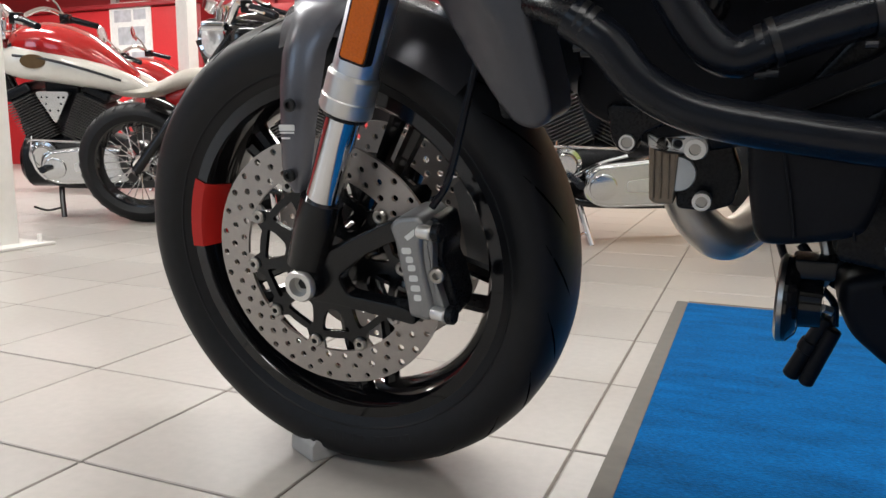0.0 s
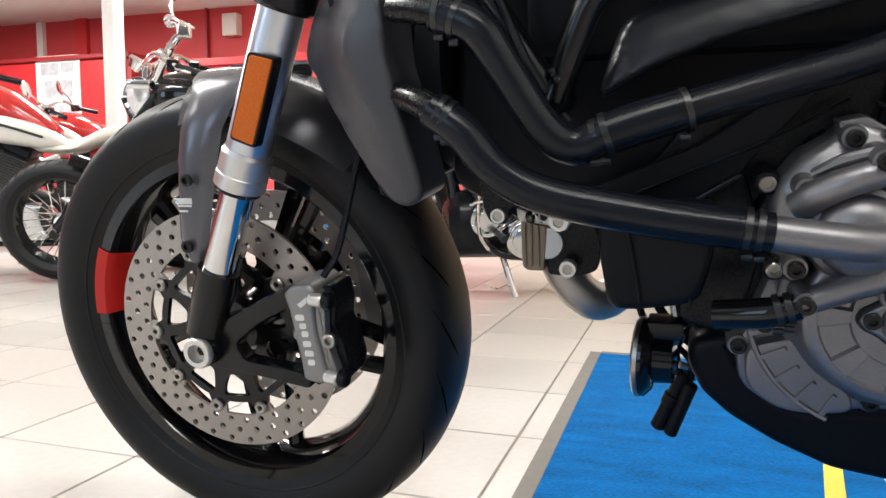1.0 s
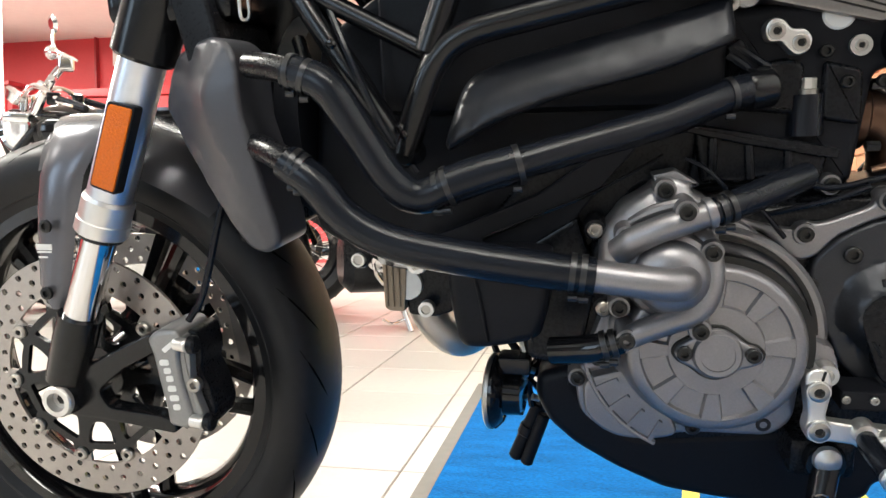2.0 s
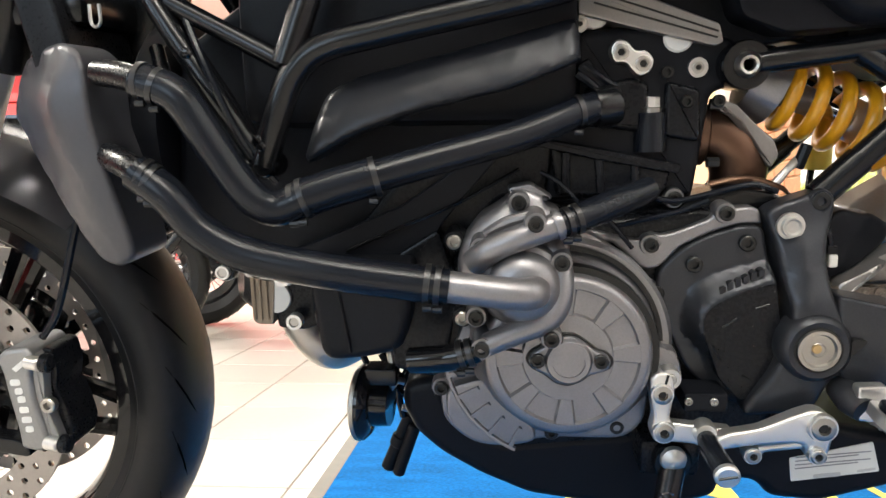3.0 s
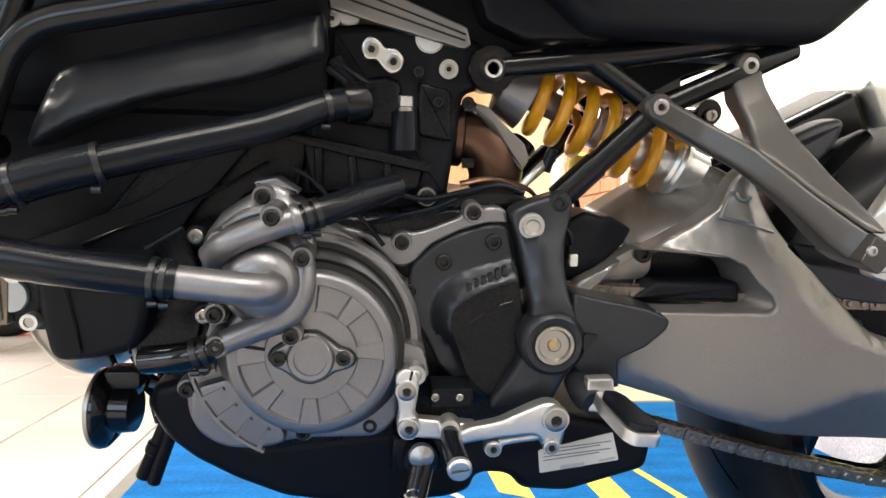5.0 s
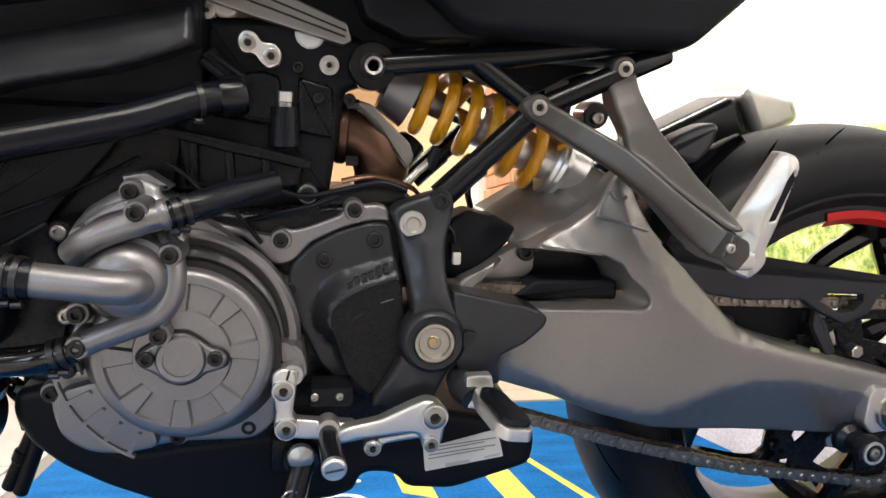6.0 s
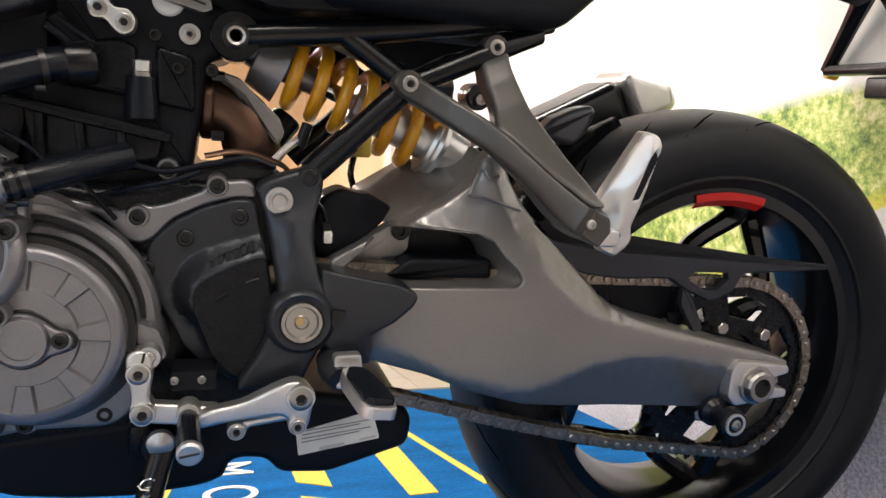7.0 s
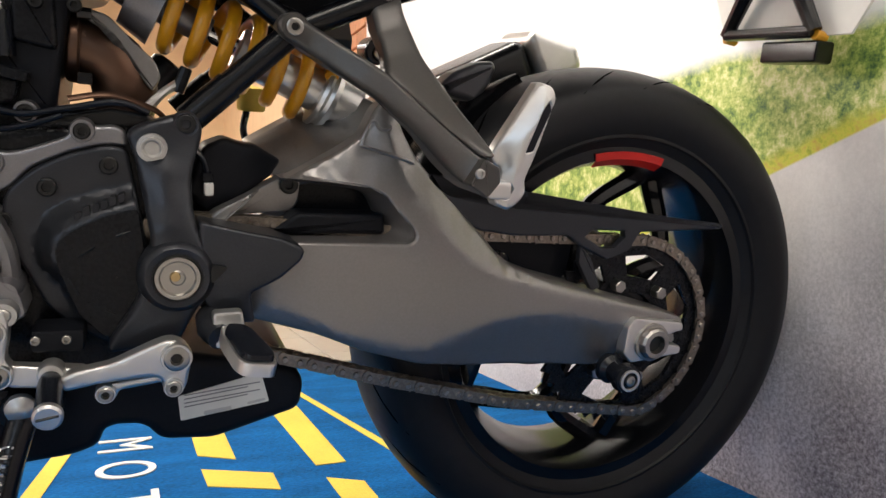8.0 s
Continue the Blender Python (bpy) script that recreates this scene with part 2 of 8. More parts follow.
def field(P, fs, depths, lo, hi, soft):
    """Depth at each point: one smooth sheet through single depths, or planes between lines of depths, softened."""
    if callable(depths):
        return depths(P)
    if not any(isinstance(r, list) for r in depths):
        C = np.array(depths, float)
        n = len(C)
        A = np.ones((n + 1, n + 1))
        A[:n, :n] = np.sqrt(((C[:, None, :2] - C[None, :, :2]) ** 2).sum(2) + 1e-6)
        A[n, n] = 0
        sol = np.linalg.lstsq(A, np.append(C[:, 2], 0), rcond=None)[0]
        return np.sqrt(((P[:, None] - C[None, :, :2]) ** 2).sum(2) + 1e-6) @ sol[:n] + sol[n]
    rows = [r if isinstance(r, list) else [r] for r in depths]
    C = np.array([p for r in rows for p in r], float)
    lines, n = [], 0
    for r in rows:
        lines += [(n + i, n + i + 1) for i in range(len(r) - 1)]
        n += len(r)
    far = [(lo[0] - 0.3, lo[1] - 0.3), (hi[0] + 0.3, lo[1] - 0.3), (hi[0] + 0.3, hi[1] + 0.3), (lo[0] - 0.3, hi[1] + 0.3)]
    C = np.array([*C, *[(*f, C[np.argmin(((C[:, :2] - f) ** 2).sum(1)), 2]) for f in far]])
    cv, _, cf, origin, *_ = delaunay_2d_cdt([Vector((float(p[0]), float(p[1]))) for p in C], lines, [], 0, 1e-7)
    cd = np.array([C[o[0], 2] if o else C[np.argmin(((C[:, :2] - (v.x, v.y)) ** 2).sum(1)), 2] for v, o in zip(cv, origin)])
    V = np.zeros(len(P))
    for f in cf:
        a, b, c = (np.array((cv[i].x, cv[i].y)) for i in f)
        T = np.array([b - a, c - a]).T
        if abs(np.linalg.det(T)) < 1e-12:
            continue
        k = (P - a) @ np.linalg.inv(T).T
        ok = (k[:, 0] > -1e-6) & (k[:, 1] > -1e-6) & (k.sum(1) < 1 + 1e-6)
        V[ok] = (cd[f[0]] * (1 - k.sum(1)) + cd[f[1]] * k[:, 0] + cd[f[2]] * k[:, 1])[ok]
    pairs = np.array([(f[i], f[i - 1]) for f in fs for i in range(len(f))])
    for _ in range(soft):
        total, num = V.copy(), np.ones(len(V))
        for i, j in ((0, 1), (1, 0)):
            np.add.at(total, pairs[:, i], V[pairs[:, j]])
            np.add.at(num, pairs[:, i], 1)
        V = total / num
    return V


def relief(bm, outline, back, depths, holes=(), edge=0.004, step=0.006, soft=3):
    """A casting: an outline in (along, up) whose face runs smoothly through depths (along, up, across) and rolls over at its rim."""
    loops = []
    for lp in (outline, *holes):
        pts = []
        for a, b in zip(lp, (*lp[1:], lp[0])):
            a, b = np.array(a[:2], float), np.array(b[:2], float)
            k = max(1, int(np.linalg.norm(b - a) / step))
            pts += [a + (b - a) * i / k for i in range(k)]
        loops.append(np.array(pts))

    def inside(q, lp):
        x, y = q[:, :1], q[:, 1:]
        a, b = lp, np.roll(lp, -1, 0)
        dy = np.where(np.abs(b[:, 1] - a[:, 1]) < 1e-12, 1e-12, b[:, 1] - a[:, 1])
        hit = ((a[:, 1] > y) != (b[:, 1] > y)) & (x < (b[:, 0] - a[:, 0]) * (y - a[:, 1]) / dy + a[:, 0])
        return hit.sum(1) % 2 == 1

    def within(q):
        ok = inside(q, loops[0])
        for lp in loops[1:]:
            ok &= ~inside(q, lp)
        return ok

    def rim(q):
        best = np.full(len(q), 1e9)
        for lp in loops:
            a, d = lp, np.roll(lp, -1, 0) - lp
            t = np.clip(((q[:, None] - a) * d).sum(2) / np.maximum((d * d).sum(1), 1e-14), 0, 1)
            best = np.minimum(best, np.linalg.norm(q[:, None] - a - d * t[..., None], axis=2).min(1))
        return best

    verts, edges = [], []
    for lp in loops:
        n = len(verts)
        verts += list(lp)
        edges += [(n + i, n + (i + 1) % len(lp)) for i in range(len(lp))]
    for lp in loops:
        d = np.roll(lp, -1, 0) - np.roll(lp, 1, 0)
        nor = np.stack([-d[:, 1], d[:, 0]], 1) / np.maximum(np.linalg.norm(d, axis=1, keepdims=True), 1e-9)
        for off in (0.08, 0.30, 0.62, 1.0):
            for sgn in (-1, 1):
                q = lp + nor * sgn * off * edge
                ok = within(q) & (rim(q) > off * edge * 0.93)
                verts += list(q[ok])
    lo, hi = loops[0].min(0), loops[0].max(0)
    for r in () if callable(depths) else depths:
        if isinstance(r, list):
            q = []
            for a, b in zip(r, r[1:]):
                a, b = np.array(a[:2]), np.array(b[:2])
                k = max(1, int(np.linalg.norm(b - a) / step))
                q += [a + (b - a) * i / k for i in range(k)]
            q = np.array([*q, r[-1][:2]])
            ok = within(q) & (rim(q) > edge * 1.5)
            at = len(verts) + np.cumsum(ok) - 1
            verts += list(q[ok])
            edges += [(int(at[i]), int(at[i + 1])) for i in range(len(q) - 1) if ok[i] and ok[i + 1]]
    taken = np.array(verts)
    g = np.stack(np.meshgrid(np.arange(lo[0], hi[0], step), np.arange(lo[1], hi[1], step), indexing="ij"), 2).reshape(-1, 2)
    g[:, 0] += (np.arange(len(g)) % 2) * step * 0.31
    g = g[within(g) & (rim(g) > edge * 1.35)]
    verts += [p for p in g if ((taken - p) ** 2).sum(1).min() > (0.45 * step) ** 2]
    vs, _, fs, *_ = delaunay_2d_cdt([Vector((float(p[0]), float(p[1]))) for p in verts], edges, [], 0, 1e-7)
    P = np.array([(v.x, v.y) for v in vs])
    V = field(P, fs, depths, lo, hi, soft)
    side = -1 if V.mean() > back else 1
    d = np.clip(1 - rim(P) / edge, 0, 1)
    V = V + side * edge * (1 - np.sqrt(np.maximum(1 - d * d, 0)))
    tri = [f for f in fs if len(f) == 3]
    cen = np.array([P[list(f)].mean(0) for f in tri])
    keep = within(cen)
    front = [bm.verts.new((float(p[0]), float(v), float(p[1]))) for p, v in zip(P, V)]
    rear = [bm.verts.new((float(p[0]), back, float(p[1]))) for p in P]
    count = set()
    for f, k in zip(tri, keep):
        if k:
            bm.faces.new([front[i] for i in f])
            bm.faces.new([rear[i] for i in reversed(f)])
            count |= {(f[0], f[1]), (f[1], f[2]), (f[2], f[0])}
    for a, b in sorted(count):
        if (b, a) not in count:
            bm.faces.new((front[b], front[a], rear[a], rear[b]))
    for v in [v for v in bm.verts if not v.link_faces]:
        bm.verts.remove(v)
    return bm


def dense(line, n=4):
    """A smooth row of depths (along, up, across) through the given ones."""
    return [(q.x, q.y, q.z) for q in curve_points(line, n)]


def lathe_on(at, along, profile, seg=28):
    """A turned ring about any axis through a point."""
    bm = lathe(bmesh.new(), profile, (0, 0, 0), "z", seg)
    bmesh.ops.transform(bm, matrix=Matrix.Translation(at) @ Vector(along).to_track_quat("Z", "Y").to_matrix().to_4x4(), verts=bm.verts)
    return bm


def rod(bm, a, b, r, sides=16, bevel=0.0):
    """A straight round bar with chamfered ends."""
    a, b = Vector(a), Vector(b)
    d = (b - a).normalized()
    if bevel:
        return tube(bm, [a, a + d * bevel, b - d * bevel, b], [r - bevel, r, r, r - bevel], sides=sides, straight=True)
    return tube(bm, [a, b], r, sides=sides, straight=True)


def hexcap(name, u, v, w, r, deep, material, parent):
    """A cap screw with its dark hexagon socket."""
    ob = part(name, socket(bmesh.new(), u, v, w, r, deep), material, parent)
    part("hex_socket", lathe(bmesh.new(), [(0.0, v - deep * 0.44), (r * 0.47, v - deep * 0.44), (r * 0.47, v - deep * 0.36), (0.0, v - deep * 0.36)], (u, 0, w), seg=6), BLACKBOLT, parent, smooth=20)
    return ob


def socket(bm, u, v, w, r=0.008, deep=0.008, sides=16):
    """A cap screw seen from the side: rounded head with a recessed drive."""
    return lathe(bm, [(r * 0.86, 0.0), (r, -deep * 0.2), (r, -deep * 0.85), (r * 0.85, -deep), (r * 0.5, -deep), (r * 0.46, -deep * 0.4), (0.0, -deep * 0.4), (0.0, 0.0)], (u, v, w), seg=sides)


# ---- the room ----
def slab(name, lo, hi, material, label="", category="", bevel=0.0):
    return solid(name, box(bmesh.new(), lo, hi, bevel), material, label, category, kind="structure")


X0, X1, Y0, Y1 = -11.0, 1.86, -3.2, 8.0
floor = slab("floor", (X0, Y0, -0.08), (X1 + 3, Y1, -0.004), GROUT, "pale beige square floor tiles with darker grout lines", "floor")
slab("ceiling", (X0, Y0, CEILING), (X1 + 3, Y1, CEILING + 0.1), CEILPAINT, "plain off-white showroom ceiling", "ceiling")
slab("wall_back_right", (-1.2, Y1, 0), (X1 + 3, Y1 + 0.15, CEILING), CREAM, "peach painted back wall", "wall")
slab("wall_back", (X0, Y1, 0), (-1.2, Y1 + 0.15, CEILING), REDWALL, "red painted showroom back wall", "wall")
# unseen wall behind the camera, dark to cut the fill; its windows are assumed
bm = bmesh.new()
cuts = [-5.5, -3.7, -2.3, -0.5, -0.3, 1.5]
for lo, hi in ((X0, cuts[0]), (cuts[1], cuts[2]), (cuts[3], cuts[4]), (cuts[5], X1 + 3)):
    box(bm, (lo, Y0 - 0.15, 0), (hi, Y0, CEILING))
for lo, hi in zip(cuts[::2], cuts[1::2]):
    box(bm, (lo, Y0 - 0.15, 0), (hi, Y0, 0.55))
    box(bm, (lo, Y0 - 0.15, 2.35), (hi, Y0, CEILING))
solid("wall_front", bm, GREYWALL, "unseen grey wall with three window openings", "wall", kind="structure")
slab("wall_side", (X0 - 0.15, Y0, 0), (X0, Y1, CEILING), REDWALL, "red painted showroom side wall", "wall")
slab("wall_right", (X1 + 0.02, Y0, 0), (X1 + 0.2, 3.2, CEILING), MORTAR, "orange brick wall with pale mortar", "wall")
slab("wall_right_far", (X1 + 0.02, 3.2, 0), (X1 + 0.2, Y1, CEILING), CREAM, "peach painted wall panel", "wall")

# a housing for every lamp, the added unseen ones too
for lx, ly, watts in LAMPS:
    fit = thing("ceiling_light", "white fluorescent strip light on the ceiling", "ceiling light", pose(lx, ly, CEILING), "ceiling strip lights")
    part("housing", box(bmesh.new(), (-0.66, -0.17, -0.07), (0.66, 0.17, 0), 0.006), WHITEPLASTIC, fit)

# carpet with its edging and woven marks
CX0, CX1, CY0, CY1 = 0.326, 1.822, 0.42, 2.245
carpet = thing("carpet", "blue display carpet with yellow and white markings and grey edging", "carpet", pose(0, 0, 0))
part("carpet_face", box(bmesh.new(), (CX0 + 0.016, CY0, 0.0), (CX1, CY1 - 0.016, 0.007), 0.002), CARPET, carpet)
bm = bmesh.new()
box(bm, (CX0 - 0.014, CY0, 0.0), (CX0 + 0.016, CY1, 0.006), 0.001)
part("edging", bm, EDGING, carpet, "grey rubber edging")
part("edging", box(bmesh.new(), (CX0 + 0.0165, CY1 - 0.0155, 0.0), (CX1, CY1 + 0.01, 0.006), 0.001), EDGING, carpet, "grey rubber edging")


def mark(outline, material, label):
    bm = bmesh.new()
    vs = [bm.verts.new((x, y, 0.0072)) for x, y in outline]
    f = bm.faces.new(vs)
    ex = bmesh.ops.extrude_face_region(bm, geom=[f])["geom"]
    bmesh.ops.translate(bm, vec=(0, 0, 0.0015), verts=[g for g in ex if isinstance(g, bmesh.types.BMVert)])
    part("mark", bm, material, carpet, label)


for q in ([(1.29, 1.90), (1.305, 1.905), (1.378, 1.40), (1.362, 1.395)], [(1.205, 1.76), (1.268, 1.78), (1.266, 1.375), (1.213, 1.374)],
          [(1.03, 1.64), (1.091, 1.63), (1.09, 1.455), (1.03, 1.497)], [(1.029, 1.421), (1.137, 1.362), (1.135, 1.285), (1.031, 1.338)],
          [(1.214, 1.31), (1.267, 1.273), (1.262, 1.05), (1.212, 1.10)], [(0.808, 1.66), (0.836, 1.66), (0.79, 1.34), (0.762, 1.35)]):
    mark(q, CARPETGOLD, "woven yellow stripe")
for i, letter in enumerate("MOT"):
    cu = bpy.data.curves.new("letter", "FONT")
    cu.body, cu.size, cu.extrude, cu.align_x = letter, 0.134, 0.001, "CENTER"
    tmp = new("tmp", cu)
    me = bpy.data.meshes.new_from_object(tmp.evaluated_get(bpy.context.evaluated_depsgraph_get()))
    bpy.data.objects.remove(tmp)
    me.materials.clear()
    me.materials.append(CARPETWHITE)
    ob = part("letter", me, CARPETWHITE, carpet, "woven white letter " + letter)
    ob.matrix_basis = pose(0.868, 1.605 - 0.142 * i, 0.0085, 0, 0, -90) @ Matrix.Diagonal((0.86, 1, 1, 1))


def mural():
    """A printed panel: white sky, a band of green verge, a grey road."""
    m = bpy.data.materials.new("mural_print")
    m.use_nodes = True
    n, l = m.node_tree.nodes, m.node_tree.links
    b = n["Principled BSDF"]
    b.inputs["Roughness"].default_value = 0.42
    tc = n.new("ShaderNodeTexCoord")
    sep = n.new("ShaderNodeSeparateXYZ")
    l.new(tc.outputs["Object"], sep.inputs[0])

    def math_node(op, a, c, clamp=False):
        k = n.new("ShaderNodeMath")
        k.operation, k.use_clamp = op, clamp
        for i, x in enumerate((a, c)):
            if hasattr(x, "links"):
                l.new(x, k.inputs[i])
            else:
                k.inputs[i].default_value = x
        return k.outputs[0]

    def noise_node(scale, detail=5, rough=0.6):
        k = n.new("ShaderNodeTexNoise")
        k.inputs["Scale"].default_value, k.inputs["Detail"].default_value, k.inputs["Roughness"].default_value = scale, detail, rough
        l.new(tc.outputs["Object"], k.inputs[0])
        return k.outputs["Fac"]

    def ramp(fac, stops):
        k = n.new("ShaderNodeValToRGB")
        while len(k.color_ramp.elements) < len(stops):
            k.color_ramp.elements.new(0.5)
        for e, (p, c) in zip(k.color_ramp.elements, stops):
            e.position, e.color = p, (*c, 1)
        l.new(fac, k.inputs[0])
        return k.outputs[0]

    def mix(fac, a, c):
        k = n.new("ShaderNodeMix")
        k.data_type = "RGBA"
        l.new(fac, k.inputs[0])
        l.new(a, k.inputs[6])
        l.new(c, k.inputs[7])
        return k.outputs[2]

    y, z = sep.outputs[1], sep.outputs[2]
    leaf = ramp(math_node("ADD", math_node("MULTIPLY", noise_node(48, 9, 0.82), 0.68), math_node("MULTIPLY", noise_node(11, 4), 0.32)),
                [(0.40, (0.05, 0.13, 0.045)), (0.47, (0.27, 0.40, 0.08)), (0.52, (0.54, 0.62, 0.17)), (0.58, (0.84, 0.82, 0.45))])
    verge = ramp(noise_node(60, 6, 0.7), [(0.35, (0.36, 0.44, 0.04)), (0.5, (0.66, 0.66, 0.08)), (0.65, (0.62, 0.45, 0.10))])
    road = ramp(math_node("ADD", math_node("MULTIPLY", noise_node(150, 7, 0.85), 0.75), math_node("MULTIPLY", noise_node(5, 3), 0.25)),
                [(0.40, (0.11, 0.092, 0.105)), (0.49, (0.33, 0.295, 0.315)), (0.58, (0.66, 0.61, 0.64))])
    pale = ramp(noise_node(30), [(0.3, (0.78, 0.755, 0.73)), (0.7, (0.88, 0.86, 0.83))])
    skyc = ramp(noise_node(0.8), [(0.3, (0.80, 0.82, 0.84)), (0.7, (0.90, 0.90, 0.89))])
    # the road's edge falls away to the far side of the panel; the road pales towards it
    edge = math_node("SUBTRACT", 0.862, math_node("MULTIPLY", y, 0.352))
    below = math_node("SUBTRACT", edge, z)
    far = math_node("MULTIPLY", math_node("SUBTRACT", 0.42, below), 2.8, True)
    roadc = mix(math_node("MULTIPLY", far, 0.85), road, pale)
    strip = math_node("MULTIPLY", math_node("SUBTRACT", math_node("ADD", below, 0.055), math_node("MULTIPLY", noise_node(14), 0.05)), 60, True)
    green = mix(strip, leaf, verge)
    onroad = math_node("MULTIPLY", below, 260, True)
    land = mix(onroad, green, roadc)
    top = math_node("ADD", math_node("ADD", 0.668, math_node("MULTIPLY", noise_node(7, 5), 0.05)), math_node("MULTIPLY", math_node("SUBTRACT", 1.2, y), 0.02))
    insky = math_node("MULTIPLY", math_node("SUBTRACT", z, top), 45, True)
    col = mix(insky, land, skyc)
    l.new(col, b.inputs["Base Color"])
    return m


back = thing("photo_backdrop", "printed backdrop panel of a country road under a white sky", "backdrop panel", pose(1.825, 0, 0))
part("panel", box(bmesh.new(), (0.0, -1.4, 0.0), (0.012, 3.05, 2.3), 0.001), mural(), back)
part("frame", box(bmesh.new(), (0.0125, -1.38, 0.0), (0.034, -1.35, 2.28)), ALU, back, "aluminium frame post")
part("frame", box(bmesh.new(), (0.0125, 3.0, 0.0), (0.034, 3.03, 2.28)), ALU, back, "aluminium frame post")

# ---- the motorcycle: along (front to rear), across (to its right), up; it leans on its side stand ----
bike = thing("motorcycle", "matt black naked motorcycle leaning on its side stand on carpet", "motorcycle", pose(0, 1.083, 0, 10, 0, -0.9))
FU, FW, FR = -0.005, 0.306, 0.303      # front wheel: place along, height, radius
RU, RW, RR = 1.487, 0.323, 0.321       # rear wheel


def wheel(name, u, w, radius, half, bead, label, red, spokes, spoke_across, deep=True):
    rim = lathe(bmesh.new(), [(bead + 0.009, -half * 0.74), (bead + 0.010, -half * 0.70), (bead - 0.002, -half * 0.66), (bead - 0.004, -half * 0.5), (bead - 0.012, -half * 0.3),
                              (bead - 0.012, half * 0.3), (bead - 0.004, half * 0.5), (bead - 0.002, half * 0.66), (bead + 0.010, half * 0.70), (bead + 0.009, half * 0.74),
                              (bead - 0.006, half * 0.74), (bead - 0.011, half * 0.62), (bead - 0.018, half * 0.36), (bead - 0.021, half * 0.2),
                              (bead - 0.021, -half * 0.2), (bead - 0.018, -half * 0.36), (bead - 0.0115, -half * 0.62), (bead - 0.006, -half * 0.74)], (u, 0, w), seg=96)
    top = part(name, rim, GLOSS if deep else SATIN, bike, label)
    # red film on a stretch of the rim
    a0, a1 = (radians(a) for a in red)
    film = lathe(bmesh.new(), [(bead + 0.003, -half * 0.752), (bead - 0.0055, -half * 0.746), (bead - 0.0138, -half * 0.635), (bead - 0.0148, -half * 0.655), (bead - 0.0065, -half * 0.770), (bead + 0.003, -half * 0.776)] if not deep else [(bead + 0.011, -half * 0.755), (bead - 0.005, -half * 0.755), (bead - 0.0110, -half * 0.635), (bead - 0.0185, -half * 0.375), (bead - 0.0215, -half * 0.21),
                               (bead - 0.0225, -half * 0.21), (bead - 0.0195, -half * 0.40), (bead - 0.0125, -half * 0.66), (bead - 0.006, -half * 0.775), (bead + 0.0105, -half * 0.775)],
                 (u, 0, w), seg=14, arc=(a0, a1))
    part("rim_stripe", film, RED, top, "red film on the rim")
    # tyre: carcass with a rounded crown
    R, h = radius, half
    sec = [(bead + 0.006, -h * 0.72), (bead + 0.016, -h * 0.80), (bead + (R - bead) * 0.36, -h * 0.96), (bead + (R - bead) * 0.52, -h), (bead + (R - bead) * 0.62, -h * 0.985)]
    for k in range(1, 12):
        a = math.pi * k / 12
        sec.append((bead + (R - bead) * (0.62 + 0.38 * math.sin(a) ** 0.9), -h * 0.985 * math.cos(a)))
    sec += [(r, -v) for r, v in reversed(sec[:5])]
    sec += [(bead + 0.004, h * 0.6), (bead + 0.004, -h * 0.6)]
    part("tyre", lathe(bmesh.new(), sec, (u, 0, w), seg=128), TYRE, top, "black road tyre with curved tread grooves")
    # moulded ring on the side wall; dark inlays painted as the tread's shaded grooves
    ring = lathe(bmesh.new(), [(bead + 0.019, -h * 0.83), (bead + 0.021, -h * 0.868), (bead + 0.024, -h * 0.868), (bead + 0.026, -h * 0.86)], (u, 0, w), seg=96)
    part("bead_ring", ring, TYRE, top)
    for k in range(22):
        for side in (-1, 1):
            a = 2 * math.pi * (k + (0.5 if side > 0 else 0)) / 22
            pts = []
            for j in range(5):
                f = math.radians(16 + 13 * j)
                rr = bead + (R - bead) * (0.62 + 0.38 * math.cos(f) ** 0.9) - 0.0016
                aa = a + (j - 2) * 0.075 * (1 if side < 0 else 1)
                pts.append((u + rr * math.cos(aa), side * h * 0.985 * math.sin(f), w + rr * math.sin(aa)))
            g = tube(bmesh.new(), pts, [0.0008, 0.0017, 0.0020, 0.0017, 0.0007], n=4, sides=6)
            part("tread_groove", g, GROOVE_DARK, top)
    # raised lettering on the side wall, worn to plain blocks
    for base in (262,) if deep else ():
        for k in range(9):
            if k == 4:
                continue
            b0 = radians(base + 3.4 * k)
            blk = lathe(bmesh.new(), [(bead + 0.030, -h * 0.935), (bead + 0.030, -h * 0.962), (bead + 0.0385, -h * 0.992), (bead + 0.0385, -h * 0.965)], (u, 0, w), seg=2, arc=(b0, b0 + radians(2.1 + 0.7 * (k % 3 == 0))))
            part("raised_block", blk, TYRE, top, "raised black block")
    # hub and spokes
    part("hub", lathe(bmesh.new(), [(0.014, -0.05), (0.034, -0.05), (0.040, -0.036), (0.034, -0.02), (0.034, 0.02), (0.040, 0.036), (0.034, 0.05), (0.014, 0.05)], (u, 0, w), seg=32), SATIN, top)
